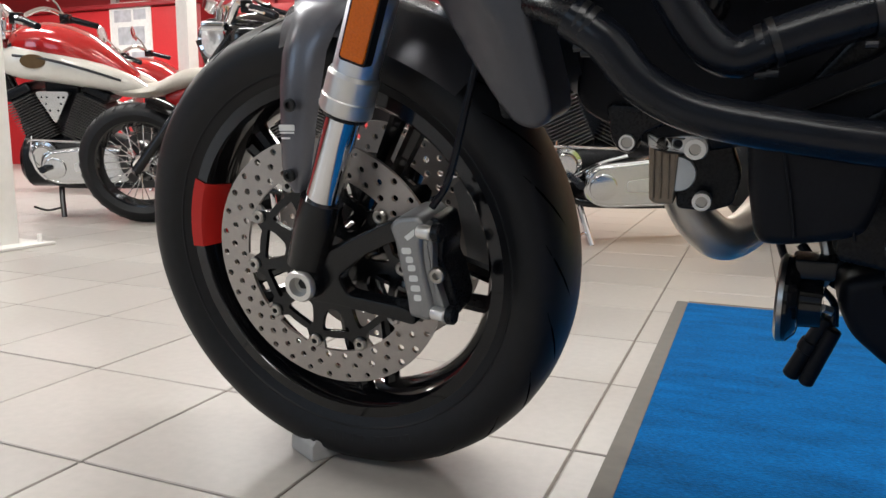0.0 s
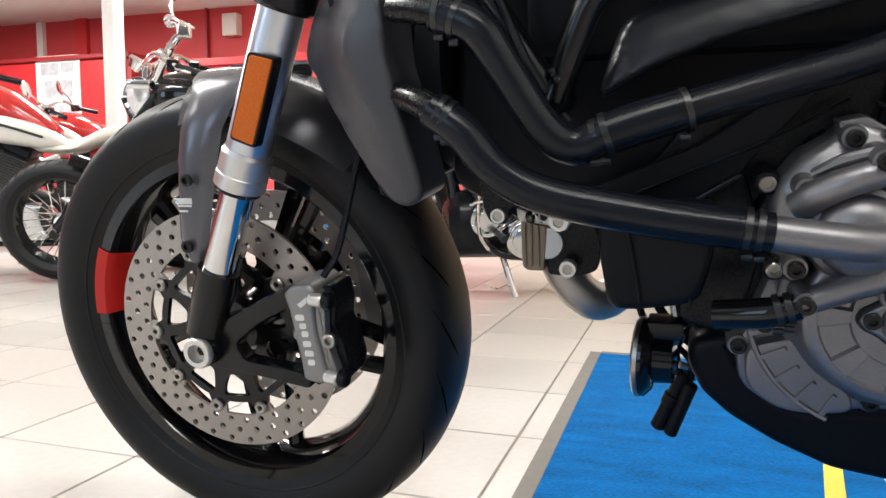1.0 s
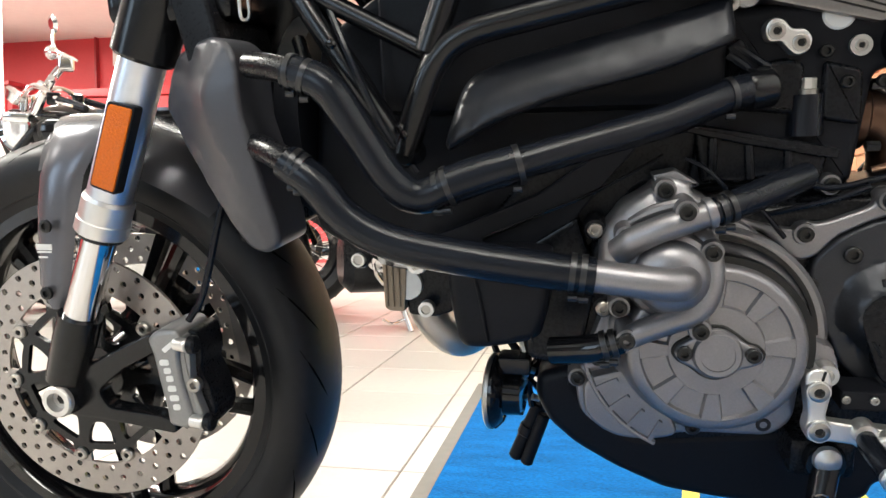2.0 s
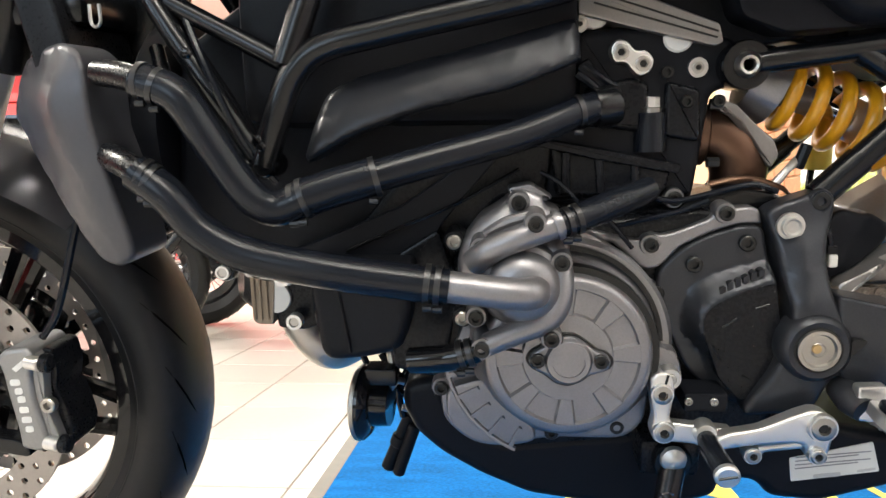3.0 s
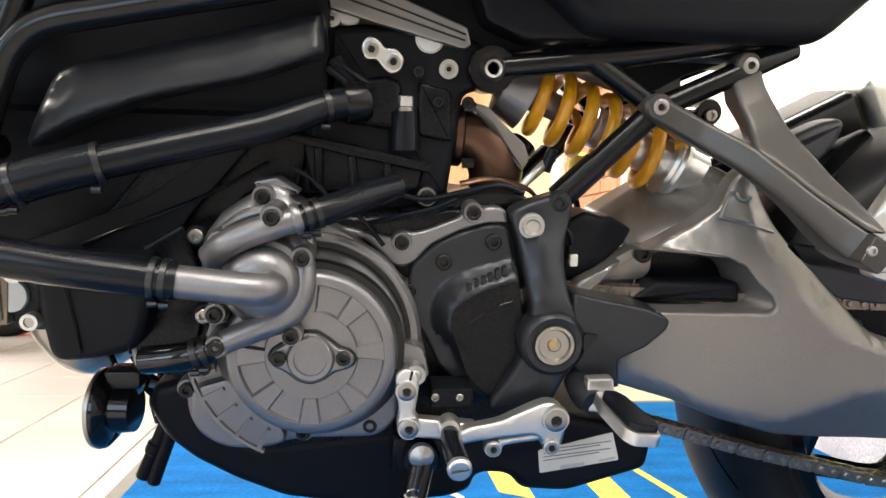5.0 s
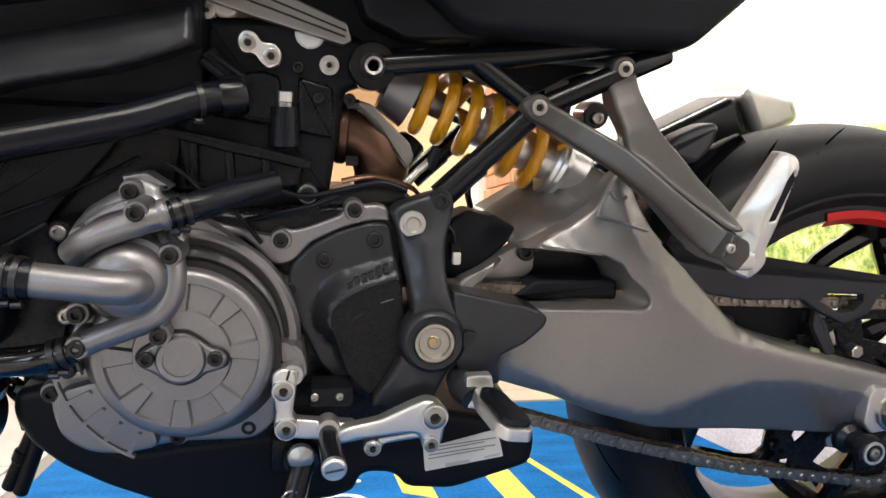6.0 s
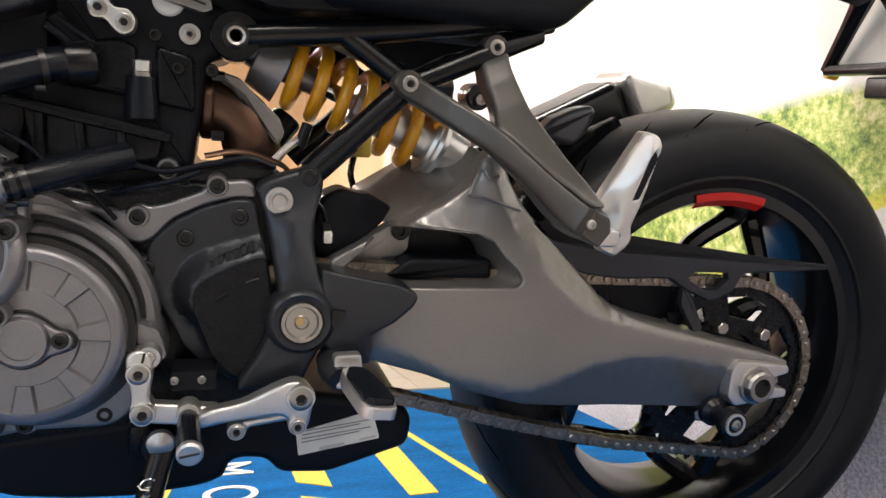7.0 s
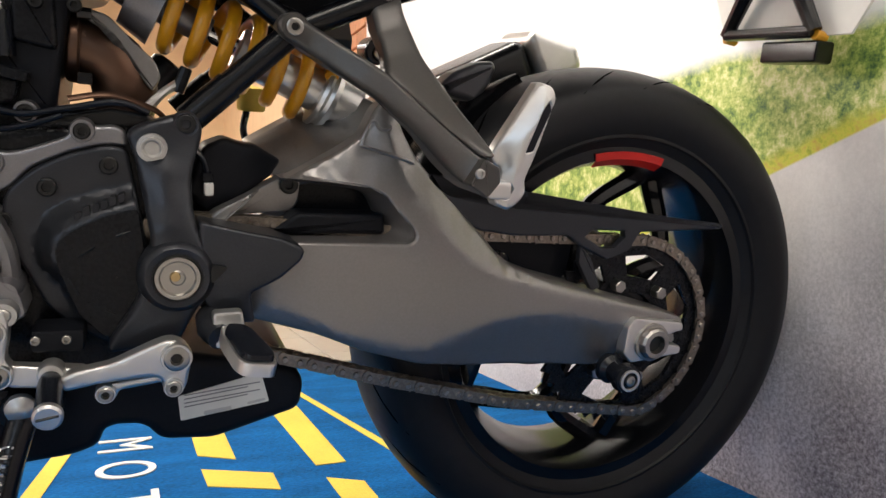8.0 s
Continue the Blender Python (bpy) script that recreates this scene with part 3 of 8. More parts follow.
    for k in range(spokes):
        a = 2 * math.pi * (k + (0.833 if deep else -0.05)) / spokes
        for s in (-1, 1):
            b = a + s * 0.085
            p0 = Vector((u + 0.036 * math.cos(a + s * 0.35), s * spoke_across * 0.4, w + 0.036 * math.sin(a + s * 0.35)))
            p1 = Vector((u + 0.11 * math.cos(a + s * 0.17), s * spoke_across * 0.7, w + 0.11 * math.sin(a + s * 0.17)))
            p2 = Vector((u + (bead - 0.019) * math.cos(b), s * spoke_across * 0.25, w + (bead - 0.019) * math.sin(b)))
            if not deep:
                # pairs of legs that meet at the rim and part towards the hub
                p0 = Vector((u + 0.050 * math.cos(a + s * 0.80), -0.012, w + 0.050 * math.sin(a + s * 0.80)))
                p1 = Vector((u + 0.135 * math.cos(a + s * 0.55), -0.020, w + 0.135 * math.sin(a + s * 0.55)))
                p2 = Vector((u + (bead - 0.019) * math.cos(a + s * 0.05), -0.012, w + (bead - 0.019) * math.sin(a + s * 0.05)))
            part("spoke", tube(bmesh.new(), [p0, p1, p2], [0.012, 0.0095, 0.012] if deep else [0.015, 0.0115, 0.015], n=5, sides=8), GLOSS, top)
    return top


# near-black without sheen: the shade inside the tread grooves, put into colour
GROOVE_DARK = mat("groove_dark", (0.0015, 0.0015, 0.0015), 0.95, vary=0.2, spec=0.0)


def perforated(r0, r1, v0, v1, centre, rows=3, cells=66, hole=0.0043):
    """A brake disc: a ring with drilled holes going through it."""
    bm = bmesh.new()
    cu, cw = centre
    def p(r, a, v):
        return bm.verts.new((cu + r * math.cos(a), v, cw + r * math.sin(a)))
    da, dr = 2 * math.pi / cells, (r1 - r0) / rows
    for i in range(cells):
        for j in range(rows):
            a, r = i * da, r0 + j * dr
            drilled = (i + j) % 2 == 0
            for v in (v0, v1):
                ring = [p(r, a, v), p(r, a + da / 2, v), p(r, a + da, v), p(r + dr / 2, a + da, v), p(r + dr, a + da, v), p(r + dr, a + da / 2, v), p(r + dr, a, v), p(r + dr / 2, a, v)]
                if not drilled:
                    bm.faces.new(ring)
                    continue
                rc, ac = r + dr / 2, a + da / 2
                inn = []
                for k in range(8):
                    t = math.radians(225 + 45 * k)
                    inn.append(p(rc + hole * math.sin(t), ac + hole * math.cos(t) / rc, v))
                for k in range(8):
                    bm.faces.new((ring[k], ring[(k + 1) % 8], inn[(k + 1) % 8], inn[k]))
                if v == v0:
                    back = [bm.verts.new((q.co.x, v1, q.co.z)) for q in inn]
                    for k in range(8):
                        bm.faces.new((inn[k], inn[(k + 1) % 8], back[(k + 1) % 8], back[k]))
    for r in (r0, r1):
        for i in range(cells * 2):
            a, b = i * da / 2, (i + 1) * da / 2
            bm.faces.new((p(r, a, v0), p(r, b, v0), p(r, b, v1), p(r, a, v1)))
    bmesh.ops.remove_doubles(bm, verts=bm.verts, dist=1e-5)
    return bm


front_wheel = wheel("front_wheel", FU, FW, FR, 0.061, 0.217, "gloss black cast front wheel with a red rim stripe", (154, 179), 5, 0.028)
rear_wheel = wheel("rear_wheel", RU, RW, RR, 0.092, 0.217, "satin black cast rear wheel with a red rim stripe", (76, 103), 5, 0.045, False)


def front_disc(v):
    s = -1 if v < 0 else 1
    part("brake_disc", perforated(0.117, 0.160, v, v - s * 0.0045, (FU, FW)), DISC, front_wheel, "drilled steel brake disc")
    # black carrier: a ring with ten windows and ten lobes that hold the disc by buttons
    star = []
    for k in range(120):
        a = 2 * math.pi * k / 120
        off = abs((math.degrees(a) - 3 + 18) % 36 - 18)
        r = 0.113 if off < 3.6 else 0.106 if off < 6.5 else 0.0985
        star.append((FU + r * math.cos(a), FW + r * math.sin(a)))
    inner = [[(FU + 0.046 * math.cos(-b), FW + 0.046 * math.sin(-b)) for b in (2 * math.pi * q / 40 for q in range(40))]]
    for k in range(10):
        a = radians(21 + 36 * k)
        win = rounded([(FU + r * math.cos(a + d), FW + r * math.sin(a + d)) for r, d in ((0.060, -0.150), (0.078, -0.235), (0.0915, -0.235), (0.0915, 0.225), (0.080, 0.215), (0.060, 0.120))], 0.005, 3)
        inner.append(win[::-1])
    plate = bmesh.new()
    prism(plate, star, v - s * -0.001, v - s * 0.006, 0.0, inner=inner)
    part("disc_carrier", plate, SATIN, front_wheel, "black disc carrier with windows", 30)
    for k in range(10):
        a = radians(3 + 36 * k)
        c = (FU + 0.1085 * math.cos(a), FW + 0.1085 * math.sin(a))
        pad = lathe(bmesh.new(), [(0.0035, v + s * 0.003), (0.0035, v + s * 0.0055), (0.0068, v + s * 0.006), (0.0088, v + s * 0.004), (0.0088, v - s * 0.004), (0.0035, v - s * 0.004)], (c[0], 0, c[1]), seg=18)
        part("disc_button", pad, STEEL, front_wheel)
        lug = bmesh.new()
        prism(lug, [(FU + r * math.cos(a + d), FW + r * math.sin(a + d)) for r, d in ((0.104, -0.10), (0.1175, -0.12), (0.1175, 0.12), (0.104, 0.10))], v - s * 0.0005, v - s * 0.0045)
        part("disc_lug", lug, DISC, front_wheel)


front_disc(-0.068)
front_disc(0.068)

# fork legs: upper tube, collar, bright stanchion, cast foot
FD = Vector((0.152, 0, 0.36)).normalized()      # along the leg, upwards
for s in (-1, 1):
    v = 0.118 * s
    def on_leg(d, v=v):
        p = Vector((0.030, v, 0.395)) + FD * d
        return (p.x, v, p.z)
    leg = part("fork_leg", rod(bmesh.new(), on_leg(0.15), on_leg(0.34), 0.0245, 24), FORKALU, bike, "bright aluminium upside-down fork leg")
    part("stanchion", rod(bmesh.new(), on_leg(0.0), on_leg(0.15), 0.0195, 24), CHROME, leg, "polished fork stanchion")
    part("collar", lathe_on(on_leg(0.122), FD, [(0.020, -0.004), (0.0275, -0.004), (0.0290, -0.002), (0.0290, 0.012), (0.0280, 0.0135), (0.0280, 0.036), (0.0262, 0.040), (0.020, 0.040)], 40), ALU, leg, "machined fork collar", 20)
    part("dust_seal", lathe_on(on_leg(0.112), FD, [(0.019, 0.0), (0.025, 0.001), (0.026, 0.0055), (0.019, 0.0055)]), RUBBER, leg)
    part("fork_clamp", rod(bmesh.new(), on_leg(0.318), on_leg(0.45), 0.034, 24, 0.004), SATIN, leg, "black lower fork clamp")
    foot = bmesh.new()
    tube(foot, [on_leg(0.012), on_leg(-0.02), on_leg(-0.075)], [0.0245, 0.025, 0.022], n=4, sides=20)
    foot = part("fork_foot", foot, SATIN, leg, "black cast fork foot")
    br = bmesh.new()
    prism(br, rounded([(-0.020, 0.292), (-0.005, 0.335), (0.040, 0.348), (0.118, 0.386), (0.136, 0.384), (0.134, 0.368), (0.080, 0.342), (0.042, 0.312), (0.052, 0.292), (0.125, 0.284), (0.140, 0.276), (0.138, 0.262), (0.040, 0.276), (0.0, 0.278)], 0.008), v + s * 0.0, v - s * 0.022, 0.004)
    part("caliper_bracket", br, SATIN, leg, "black caliper bracket")
    ring = lathe(bmesh.new(), [(0.014, v + s * 0.018), (0.0190, v + s * 0.018), (0.021, v + s * 0.012), (0.022, v + s * 0.0), (0.022, v - s * 0.03), (0.014, v - s * 0.03)], (0.003, 0, 0.306), seg=32)
    part("axle_boss", ring, SATIN, leg, "dark axle boss")
    nut = lathe(bmesh.new(), [(0.0118, v + s * 0.024), (0.0175, v + s * 0.024), (0.0195, v + s * 0.021), (0.0195, v + s * 0.012), (0.0118, v + s * 0.012)], (0.003, 0, 0.306), seg=32)
    part("axle_nut", nut, ALU, leg, "bright axle ring")
    part("axle_bore", lathe(bmesh.new(), [(0.0, v + s * 0.013), (0.0119, v + s * 0.013), (0.0119, v - s * 0.0), (0.0, v - s * 0.0)], (0.003, 0, 0.306), seg=24), ZINC, leg)
    part("axle_socket", lathe(bmesh.new(), [(0.0, v + s * 0.0134), (0.0066, v + s * 0.0134), (0.0066, v + s * 0.012), (0.0, v + s * 0.012)], (0.003, 0, 0.306), seg=6), BLACKBOLT, leg, smooth=20)
    # caliper
    cal = bmesh.new()
    prism(cal, rounded([(0.118, 0.381), (0.130, 0.391), (0.154, 0.394), (0.162, 0.384), (0.156, 0.360), (0.157, 0.333), (0.162, 0.307), (0.167, 0.284), (0.160, 0.272), (0.134, 0.276), (0.133, 0.298), (0.127, 0.337), (0.124, 0.363)], 0.006), v - s * -0.006, 0.058 * s, 0.006, 3)
    cal = part("brake_caliper", cal, CALIPER, leg, "grey radial brake caliper")
    prof = bmesh.new()
    prism(prof, rounded([(0.158, 0.388), (0.172, 0.386), (0.176, 0.362), (0.172, 0.340), (0.180, 0.322), (0.186, 0.290), (0.180, 0.270), (0.170, 0.264), (0.166, 0.320)], 0.005), v - s * 0.012, 0.056 * s, 0.005)
    part("caliper_rear", prof, CASTDARK, leg, "dark inner caliper half")
    face = bmesh.new()
    prism(face, rounded([(0.158, 0.386), (0.163, 0.384), (0.168, 0.360), (0.166, 0.335), (0.171, 0.310), (0.178, 0.286), (0.170, 0.272), (0.164, 0.276), (0.160, 0.310), (0.154, 0.335), (0.154, 0.362)], 0.005), v + s * 0.001, 0.060 * s, 0.003)
    part("caliper_step", face, CALIPER, leg, "stepped grey caliper edge")
    for (bu, bw) in ((0.166, 0.377), (0.176, 0.284)):
        part("bolt_head", rod(bmesh.new(), (bu + 0.007, v + s * 0.010, bw), (bu - 0.012, v + s * 0.004, bw), 0.0078, 12, 0.0015), ALU, leg)
        part("bolt_seat", rod(bmesh.new(), (bu + 0.016, v + s * 0.006, bw), (bu + 0.005, v + s * 0.006, bw), 0.0105, 16, 0.002), CASTDARK, leg)
    part("bleed_nut", socket(bmesh.new(), 0.172, v + 0.002 if s < 0 else v + 0.01, 0.328, 0.0088, 0.010, 12), STEEL, leg)
    if s < 0:
        for bu, bw, tall in ((0.139, 0.354, 1.35), (0.1405, 0.344, 0.8), (0.1425, 0.3345, 0.85), (0.1445, 0.3225, 1.15), (0.1465, 0.311, 1.35), (0.147, 0.300, 0.85)):
            bar = bmesh.new()
            k = 0.0048 * tall
            prism(bar, rounded([(bu - k, bw + 0.0036), (bu + 0.0048, bw + 0.0042), (bu + 0.0052, bw - 0.0030), (bu - k, bw - 0.0036)], 0.0026), v - 0.0066, v - 0.0058)
            part("maker_mark", bar, WHITEPRINT, leg, "white printed bar")
        bar = bmesh.new()
        prism(bar, rounded([(0.137, 0.370), (0.150, 0.380), (0.149, 0.372), (0.141, 0.366)], 0.001), v - 0.0066, v - 0.0058)
        part("maker_mark", bar, WHITEPRINT, leg, "white printed bar")
    ref = bmesh.new()
    prism(ref, rounded([(0.128, 0.645), (0.155, 0.638), (0.120, 0.552), (0.094, 0.562)], 0.004), v + s * 0.032, v + s * 0.018, 0.0025)
    part("reflector", ref, AMBER, leg, "amber side reflector")
    rim = bmesh.new()
    prism(rim, rounded([(0.126, 0.648), (0.158, 0.640), (0.121, 0.549), (0.091, 0.560)], 0.005), v + s * 0.030, v + s * 0.016, 0.002)
    part("reflector_base", rim, PLASTIC, leg, "black reflector base")
    hose = tube(bmesh.new(), [(0.165, v - s * 0.01, 0.40), (0.185, v - s * 0.012, 0.43), (0.205, v - s * 0.02, 0.50), (0.225, v - s * 0.03, 0.58), (0.24, v - s * 0.04, 0.68)], 0.0042, n=8, sides=8)
    part("brake_hose", hose, RUBBER, leg, "thin black brake hose")
part("front_axle", rod(bmesh.new(), (0.003, -0.12, 0.306), (0.003, 0.12, 0.306), 0.0125, 20), STEEL, bike)
part("steering_yoke", box(bmesh.new(), (0.13, -0.14, 0.72), (0.27, 0.14, 0.76), 0.012), SATIN, bike)

# front mudguard: arched shell with side arms down to the fork
bm = bmesh.new()
arc, across = 22, 12
grid = []
for i in range(arc + 1):
    a = radians(95.5 - 48 * i / arc)
    row = []
    for j in range(across + 1):
        f = -1 + 2 * j / across
        r = FR + 0.011 + 0.016 * min(1, i / 8) - 0.050 * abs(f) ** 3.0
        hw = 0.092 * (0.80 + 0.22 * math.sin(math.pi * i / arc))
        row.append(bm.verts.new((FU + r * math.cos(a), hw * f, FW + r * math.sin(a))))
    grid.append(row)
for i in range(arc):
    for j in range(across):
        bm.faces.new((grid[i][j], grid[i][j + 1], grid[i + 1][j + 1], grid[i + 1][j]))
bmesh.ops.solidify(bm, geom=bm.faces, thickness=0.003)
fender = part("front_mudguard", bm, FENDER, bike, "matt grey front mudguard", 50)
for s in (-1, 1):
    arm = bmesh.new()
    sheet = []
    for w, v, u0, u1 in ((0.6330, 0.030, -0.012, 0.098), (0.6300, 0.052, -0.012, 0.092), (0.6220, 0.070, -0.008, 0.082), (0.6080, 0.085, 0.000, 0.070), (0.588, 0.0965, -0.003, 0.058), (0.566, 0.104, -0.009, 0.048), (0.532, 0.108, -0.015, 0.040), (0.495, 0.111, -0.018, 0.031), (0.471, 0.113, -0.0195, 0.026), (0.440, 0.114, -0.0225, 0.018), (0.424, 0.114, -0.020, 0.013), (0.411, 0.114, -0.010, 0.006)):
        row = []
        for k in range(9):
            f = -1 + k / 4
            row.append(arm.verts.new(((u0 + u1) / 2 + (u1 - u0) / 2 * f, s * (v - 0.007 * abs(f) ** 3), w)))
        sheet.append(row)
    for a, b in zip(sheet, sheet[1:]):
        for k in range(8):
            arm.faces.new((a[k], a[k + 1], b[k + 1], b[k]))
    bmesh.ops.recalc_face_normals(arm, faces=arm.faces)
    bmesh.ops.solidify(arm, geom=arm.faces, thickness=0.004 if s < 0 else -0.004)
    arm = part("mudguard_arm", arm, FENDER, fender, "matt grey mudguard arm", 60)
    for bu, bw in ((0.007, 0.511), (-0.005, 0.432)):
        part("screw", socket(bmesh.new(), bu, -0.117 if s < 0 else 0.110, bw, 0.0075, 0.005), BLACKBOLT, fender)
    if s < 0:
        for i, (dx, ww) in enumerate(((-0.0035, 0.0205), (-0.003, 0.019), (-0.002, 0.012))):
            bar = bmesh.new()
            bw = 0.4885 - 0.0062 * i - (0.0018 if i else 0)
            yy = -0.1128
            prism(bar, [(-0.012 + dx, bw), (-0.012 + dx + ww, bw), (-0.012 + dx + ww, bw - (0.0068 if i == 0 else 0.002)), (-0.012 + dx, bw - (0.0068 if i == 0 else 0.002))], yy, yy + 0.001)
            part("printed_mark", bar, WHITEPRINT, fender, "small white printed mark")

# radiator, its side shroud and fan
part("radiator", box(bmesh.new(), (0.235, -0.155, 0.50), (0.275, 0.155, 0.76), 0.006, m=Matrix.Translation((0.255, 0, 0.63)) @ pose(0, 0, 0, 0, -12, 0) @ Matrix.Translation((-0.255, 0, -0.63))), CASTDARK, bike, "black radiator core")
for s in (-1, 1):
    edge = [(u, w, s * v) for u, w, v in [(0.257, 0.704, 0.165), (0.232, 0.700, 0.150), (0.202, 0.689, 0.135), (0.184, 0.661, 0.125), (0.177, 0.640, 0.125), (0.196, 0.610, 0.135), (0.225, 0.569, 0.150), (0.255, 0.529, 0.165), (0.281, 0.500, 0.175), (0.300, 0.494, 0.178), (0.318, 0.503, 0.180), (0.317, 0.523, 0.183), (0.308, 0.563, 0.186), (0.299, 0.603, 0.188), (0.292, 0.632, 0.188), (0.291, 0.663, 0.187), (0.288, 0.686, 0.182), (0.276, 0.699, 0.175)]]
    ridge = [(u, w, s * v) for u, w, v in [(0.270, 0.699, 0.176), (0.255, 0.674, 0.178), (0.247, 0.641, 0.180), (0.268, 0.590, 0.184), (0.289, 0.538, 0.184), (0.303, 0.498, 0.181)]]
    sh = relief(bmesh.new(), rounded([p[:2] for p in edge], 0.008), s * 0.112, [edge + edge[:1], dense(ridge, 3)], edge=0.006, step=0.007, soft=4)
    part("radiator_shroud", sh, GREYPLASTIC, bike, "matt grey radiator shroud", 45)
part("radiator_fan", lathe(bmesh.new(), [(0.03, 0.0), (0.105, 0.0), (0.115, 0.008), (0.115, 0.034), (0.03, 0.034)], (0.285, 0, 0.62), "x", 32), PLASTIC, bike)

DARKSTEEL = mat("dark_clamp_steel", (0.05, 0.05, 0.052), 0.3, 0.8, vary=0.3)
# coolant hoses with their clamps
def clamp(at, along, r, material=None):
    c = part("hose_clamp", lathe_on(at, Vector(along).normalized(), [(r - 0.002, -0.0026), (r + 0.0007, -0.0026), (r + 0.0007, 0.0026), (r - 0.002, 0.0026)]), material or DARKSTEEL, bike, "dark steel hose clamp")
    p = Vector(at) + Vector((0, -r * 0.5, -r - 0.003))
    part("clamp_screw", rod(bmesh.new(), p - Vector((0.004, 0, 0)), p + Vector((0.004, 0, 0)), 0.003, 8), DARKSTEEL, c)


part("upper_hose", tube(bmesh.new(), [(0.348, -0.200, 0.667), (0.385, -0.206, 0.652), (0.410, -0.203, 0.612), (0.438, -0.200, 0.568), (0.462, -0.196, 0.553), (0.490, -0.193, 0.563)], 0.0162, n=8, sides=18), RUBBER, bike, "black rubber coolant hose")
part("hose_joiner", tube(bmesh.new(), [(0.488, -0.193, 0.562), (0.520, -0.186, 0.572), (0.552, -0.180, 0.580)], 0.0175, n=4, sides=18), RUBBER, bike, "black hose joiner")
part("rear_hose", tube(bmesh.new(), [(0.545, -0.182, 0.578), (0.600, -0.165, 0.592), (0.680, -0.140, 0.612), (0.735, -0.120, 0.632), (0.765, -0.105, 0.638)], 0.0148, n=8, sides=18), RUBBER, bike, "black rubber coolant hose")
part("lower_hose", tube(bmesh.new(), [(0.342, -0.208, 0.588), (0.370, -0.212, 0.568), (0.397, -0.212, 0.537), (0.440, -0.212, 0.514), (0.515, -0.212, 0.499), (0.580, -0.208, 0.489), (0.616, -0.205, 0.484)], 0.0165, n=8, sides=18), RUBBER, bike, "ribbed black coolant hose")
part("radiator_spout", tube(bmesh.new(), [(0.300, -0.175, 0.675), (0.325, -0.188, 0.672), (0.352, -0.200, 0.666)], 0.0125, n=4), CASTDARK, bike)
part("radiator_spout", tube(bmesh.new(), [(0.300, -0.175, 0.600), (0.325, -0.195, 0.594), (0.350, -0.209, 0.584)], 0.0125, n=4), CASTDARK, bike)
for a, d, r in (((0.352, -0.201, 0.666), (1, -0.1, -0.15), 0.016), ((0.366, -0.204, 0.661), (1, 0, -0.35), 0.016), ((0.488, -0.193, 0.562), (1, 0.1, 0.35), 0.0178), ((0.480, -0.193, 0.559), (1, 0, 0.3), 0.0162),
                ((0.550, -0.181, 0.579), (1, 0.2, 0.25), 0.0178), ((0.350, -0.209, 0.584), (1, 0, -0.5), 0.016), ((0.356, -0.210, 0.580), (1, 0, -0.6), 0.016), ((0.607, -0.2055, 0.4855), (1, 0, -0.12), 0.0172), ((0.598, -0.2065, 0.487), (1, 0, -0.12), 0.0172), ((0.735, -0.120, 0.632), (1, 0.3, 0.2), 0.0155)):
    clamp(a, d, r)

# trellis frame
FRAME = [("frame_tube", [(0.300, -0.120, 0.800), (0.340, -0.135, 0.735), (0.375, -0.142, 0.682), (0.432, -0.148, 0.597)], 0.0105),
         ("frame_tube", [(0.350, -0.130, 0.740), (0.462, -0.145, 0.682)], 0.0095),
         ("frame_tube", [(0.438, -0.148, 0.588), (0.456, -0.148, 0.640), (0.472, -0.148, 0.672), (0.500, -0.148, 0.694), (0.560, -0.147, 0.708), (0.680, -0.145, 0.732), (0.780, -0.14, 0.755)], 0.0135),
         ("frame_tube", [(0.464, -0.147, 0.680), (0.500, -0.14, 0.775)], 0.0135),
         ("frame_tube", [(0.340, -0.125, 0.740), (0.440, -0.145, 0.590)], 0.009),
         ("frame_tube", [(0.320, -0.10, 0.70), (0.345, -0.13, 0.66), (0.40, -0.145, 0.60), (0.436, -0.148, 0.583)], 0.0075)]
for s in (1, -1):
    for nm, pts, r in FRAME:
        part(nm, tube(bmesh.new(), [(u, v * s, w) for u, v, w in pts], r, n=6, sides=16, straight=len(pts) == 2), SATIN, bike, "satin black frame tube")
    part("frame_joint", lathe(bmesh.new(), [(0.0, -0.158 * s), (0.009, -0.158 * s), (0.013, -0.152 * s), (0.013, -0.12 * s), (0.0, -0.12 * s)], (0.440, 0, 0.587), seg=20), SATIN, bike)
for u, v, w in ((0.463, -0.153, 0.684), (0.470, -0.154, 0.690), (0.441, -0.158, 0.606), (0.437, -0.157, 0.612), (0.372, -0.150, 0.692)):
    part("weld_bead", lathe(bmesh.new(), [(0.0, v - 0.005), (0.003, v - 0.0045), (0.0052, v - 0.002), (0.0055, v + 0.006), (0.0, v + 0.006)], (u, 0, w), seg=12), GLOSS, bike)
part("frame_clip", tube(bmesh.new(), [(0.283, -0.15, 0.738), (0.283, -0.15, 0.722), (0.287, -0.15, 0.718), (0.292, -0.15, 0.722), (0.292, -0.15, 0.738)], 0.0018, n=4, sides=6), STEEL, bike, "small wire clip")
part("frame_cable", tube(bmesh.new(), [(0.36, -0.13, 0.74), (0.385, -0.150, 0.690), (0.405, -0.156, 0.645), (0.425, -0.156, 0.605), (0.450, -0.150, 0.570)], 0.0038, n=6, sides=8), RUBBER, bike, "thin black cable")
part("panel_edge", tube(bmesh.new(), [(0.505, -0.108, 0.496), (0.56, -0.108, 0.520), (0.62, -0.108, 0.545), (0.68, -0.108, 0.578)], 0.0022, n=5, sides=6), SATIN, bike)
part("steering_head", rod(bmesh.new(), (0.25, 0, 0.66), (0.29, 0, 0.80), 0.035, 20), SATIN, bike)

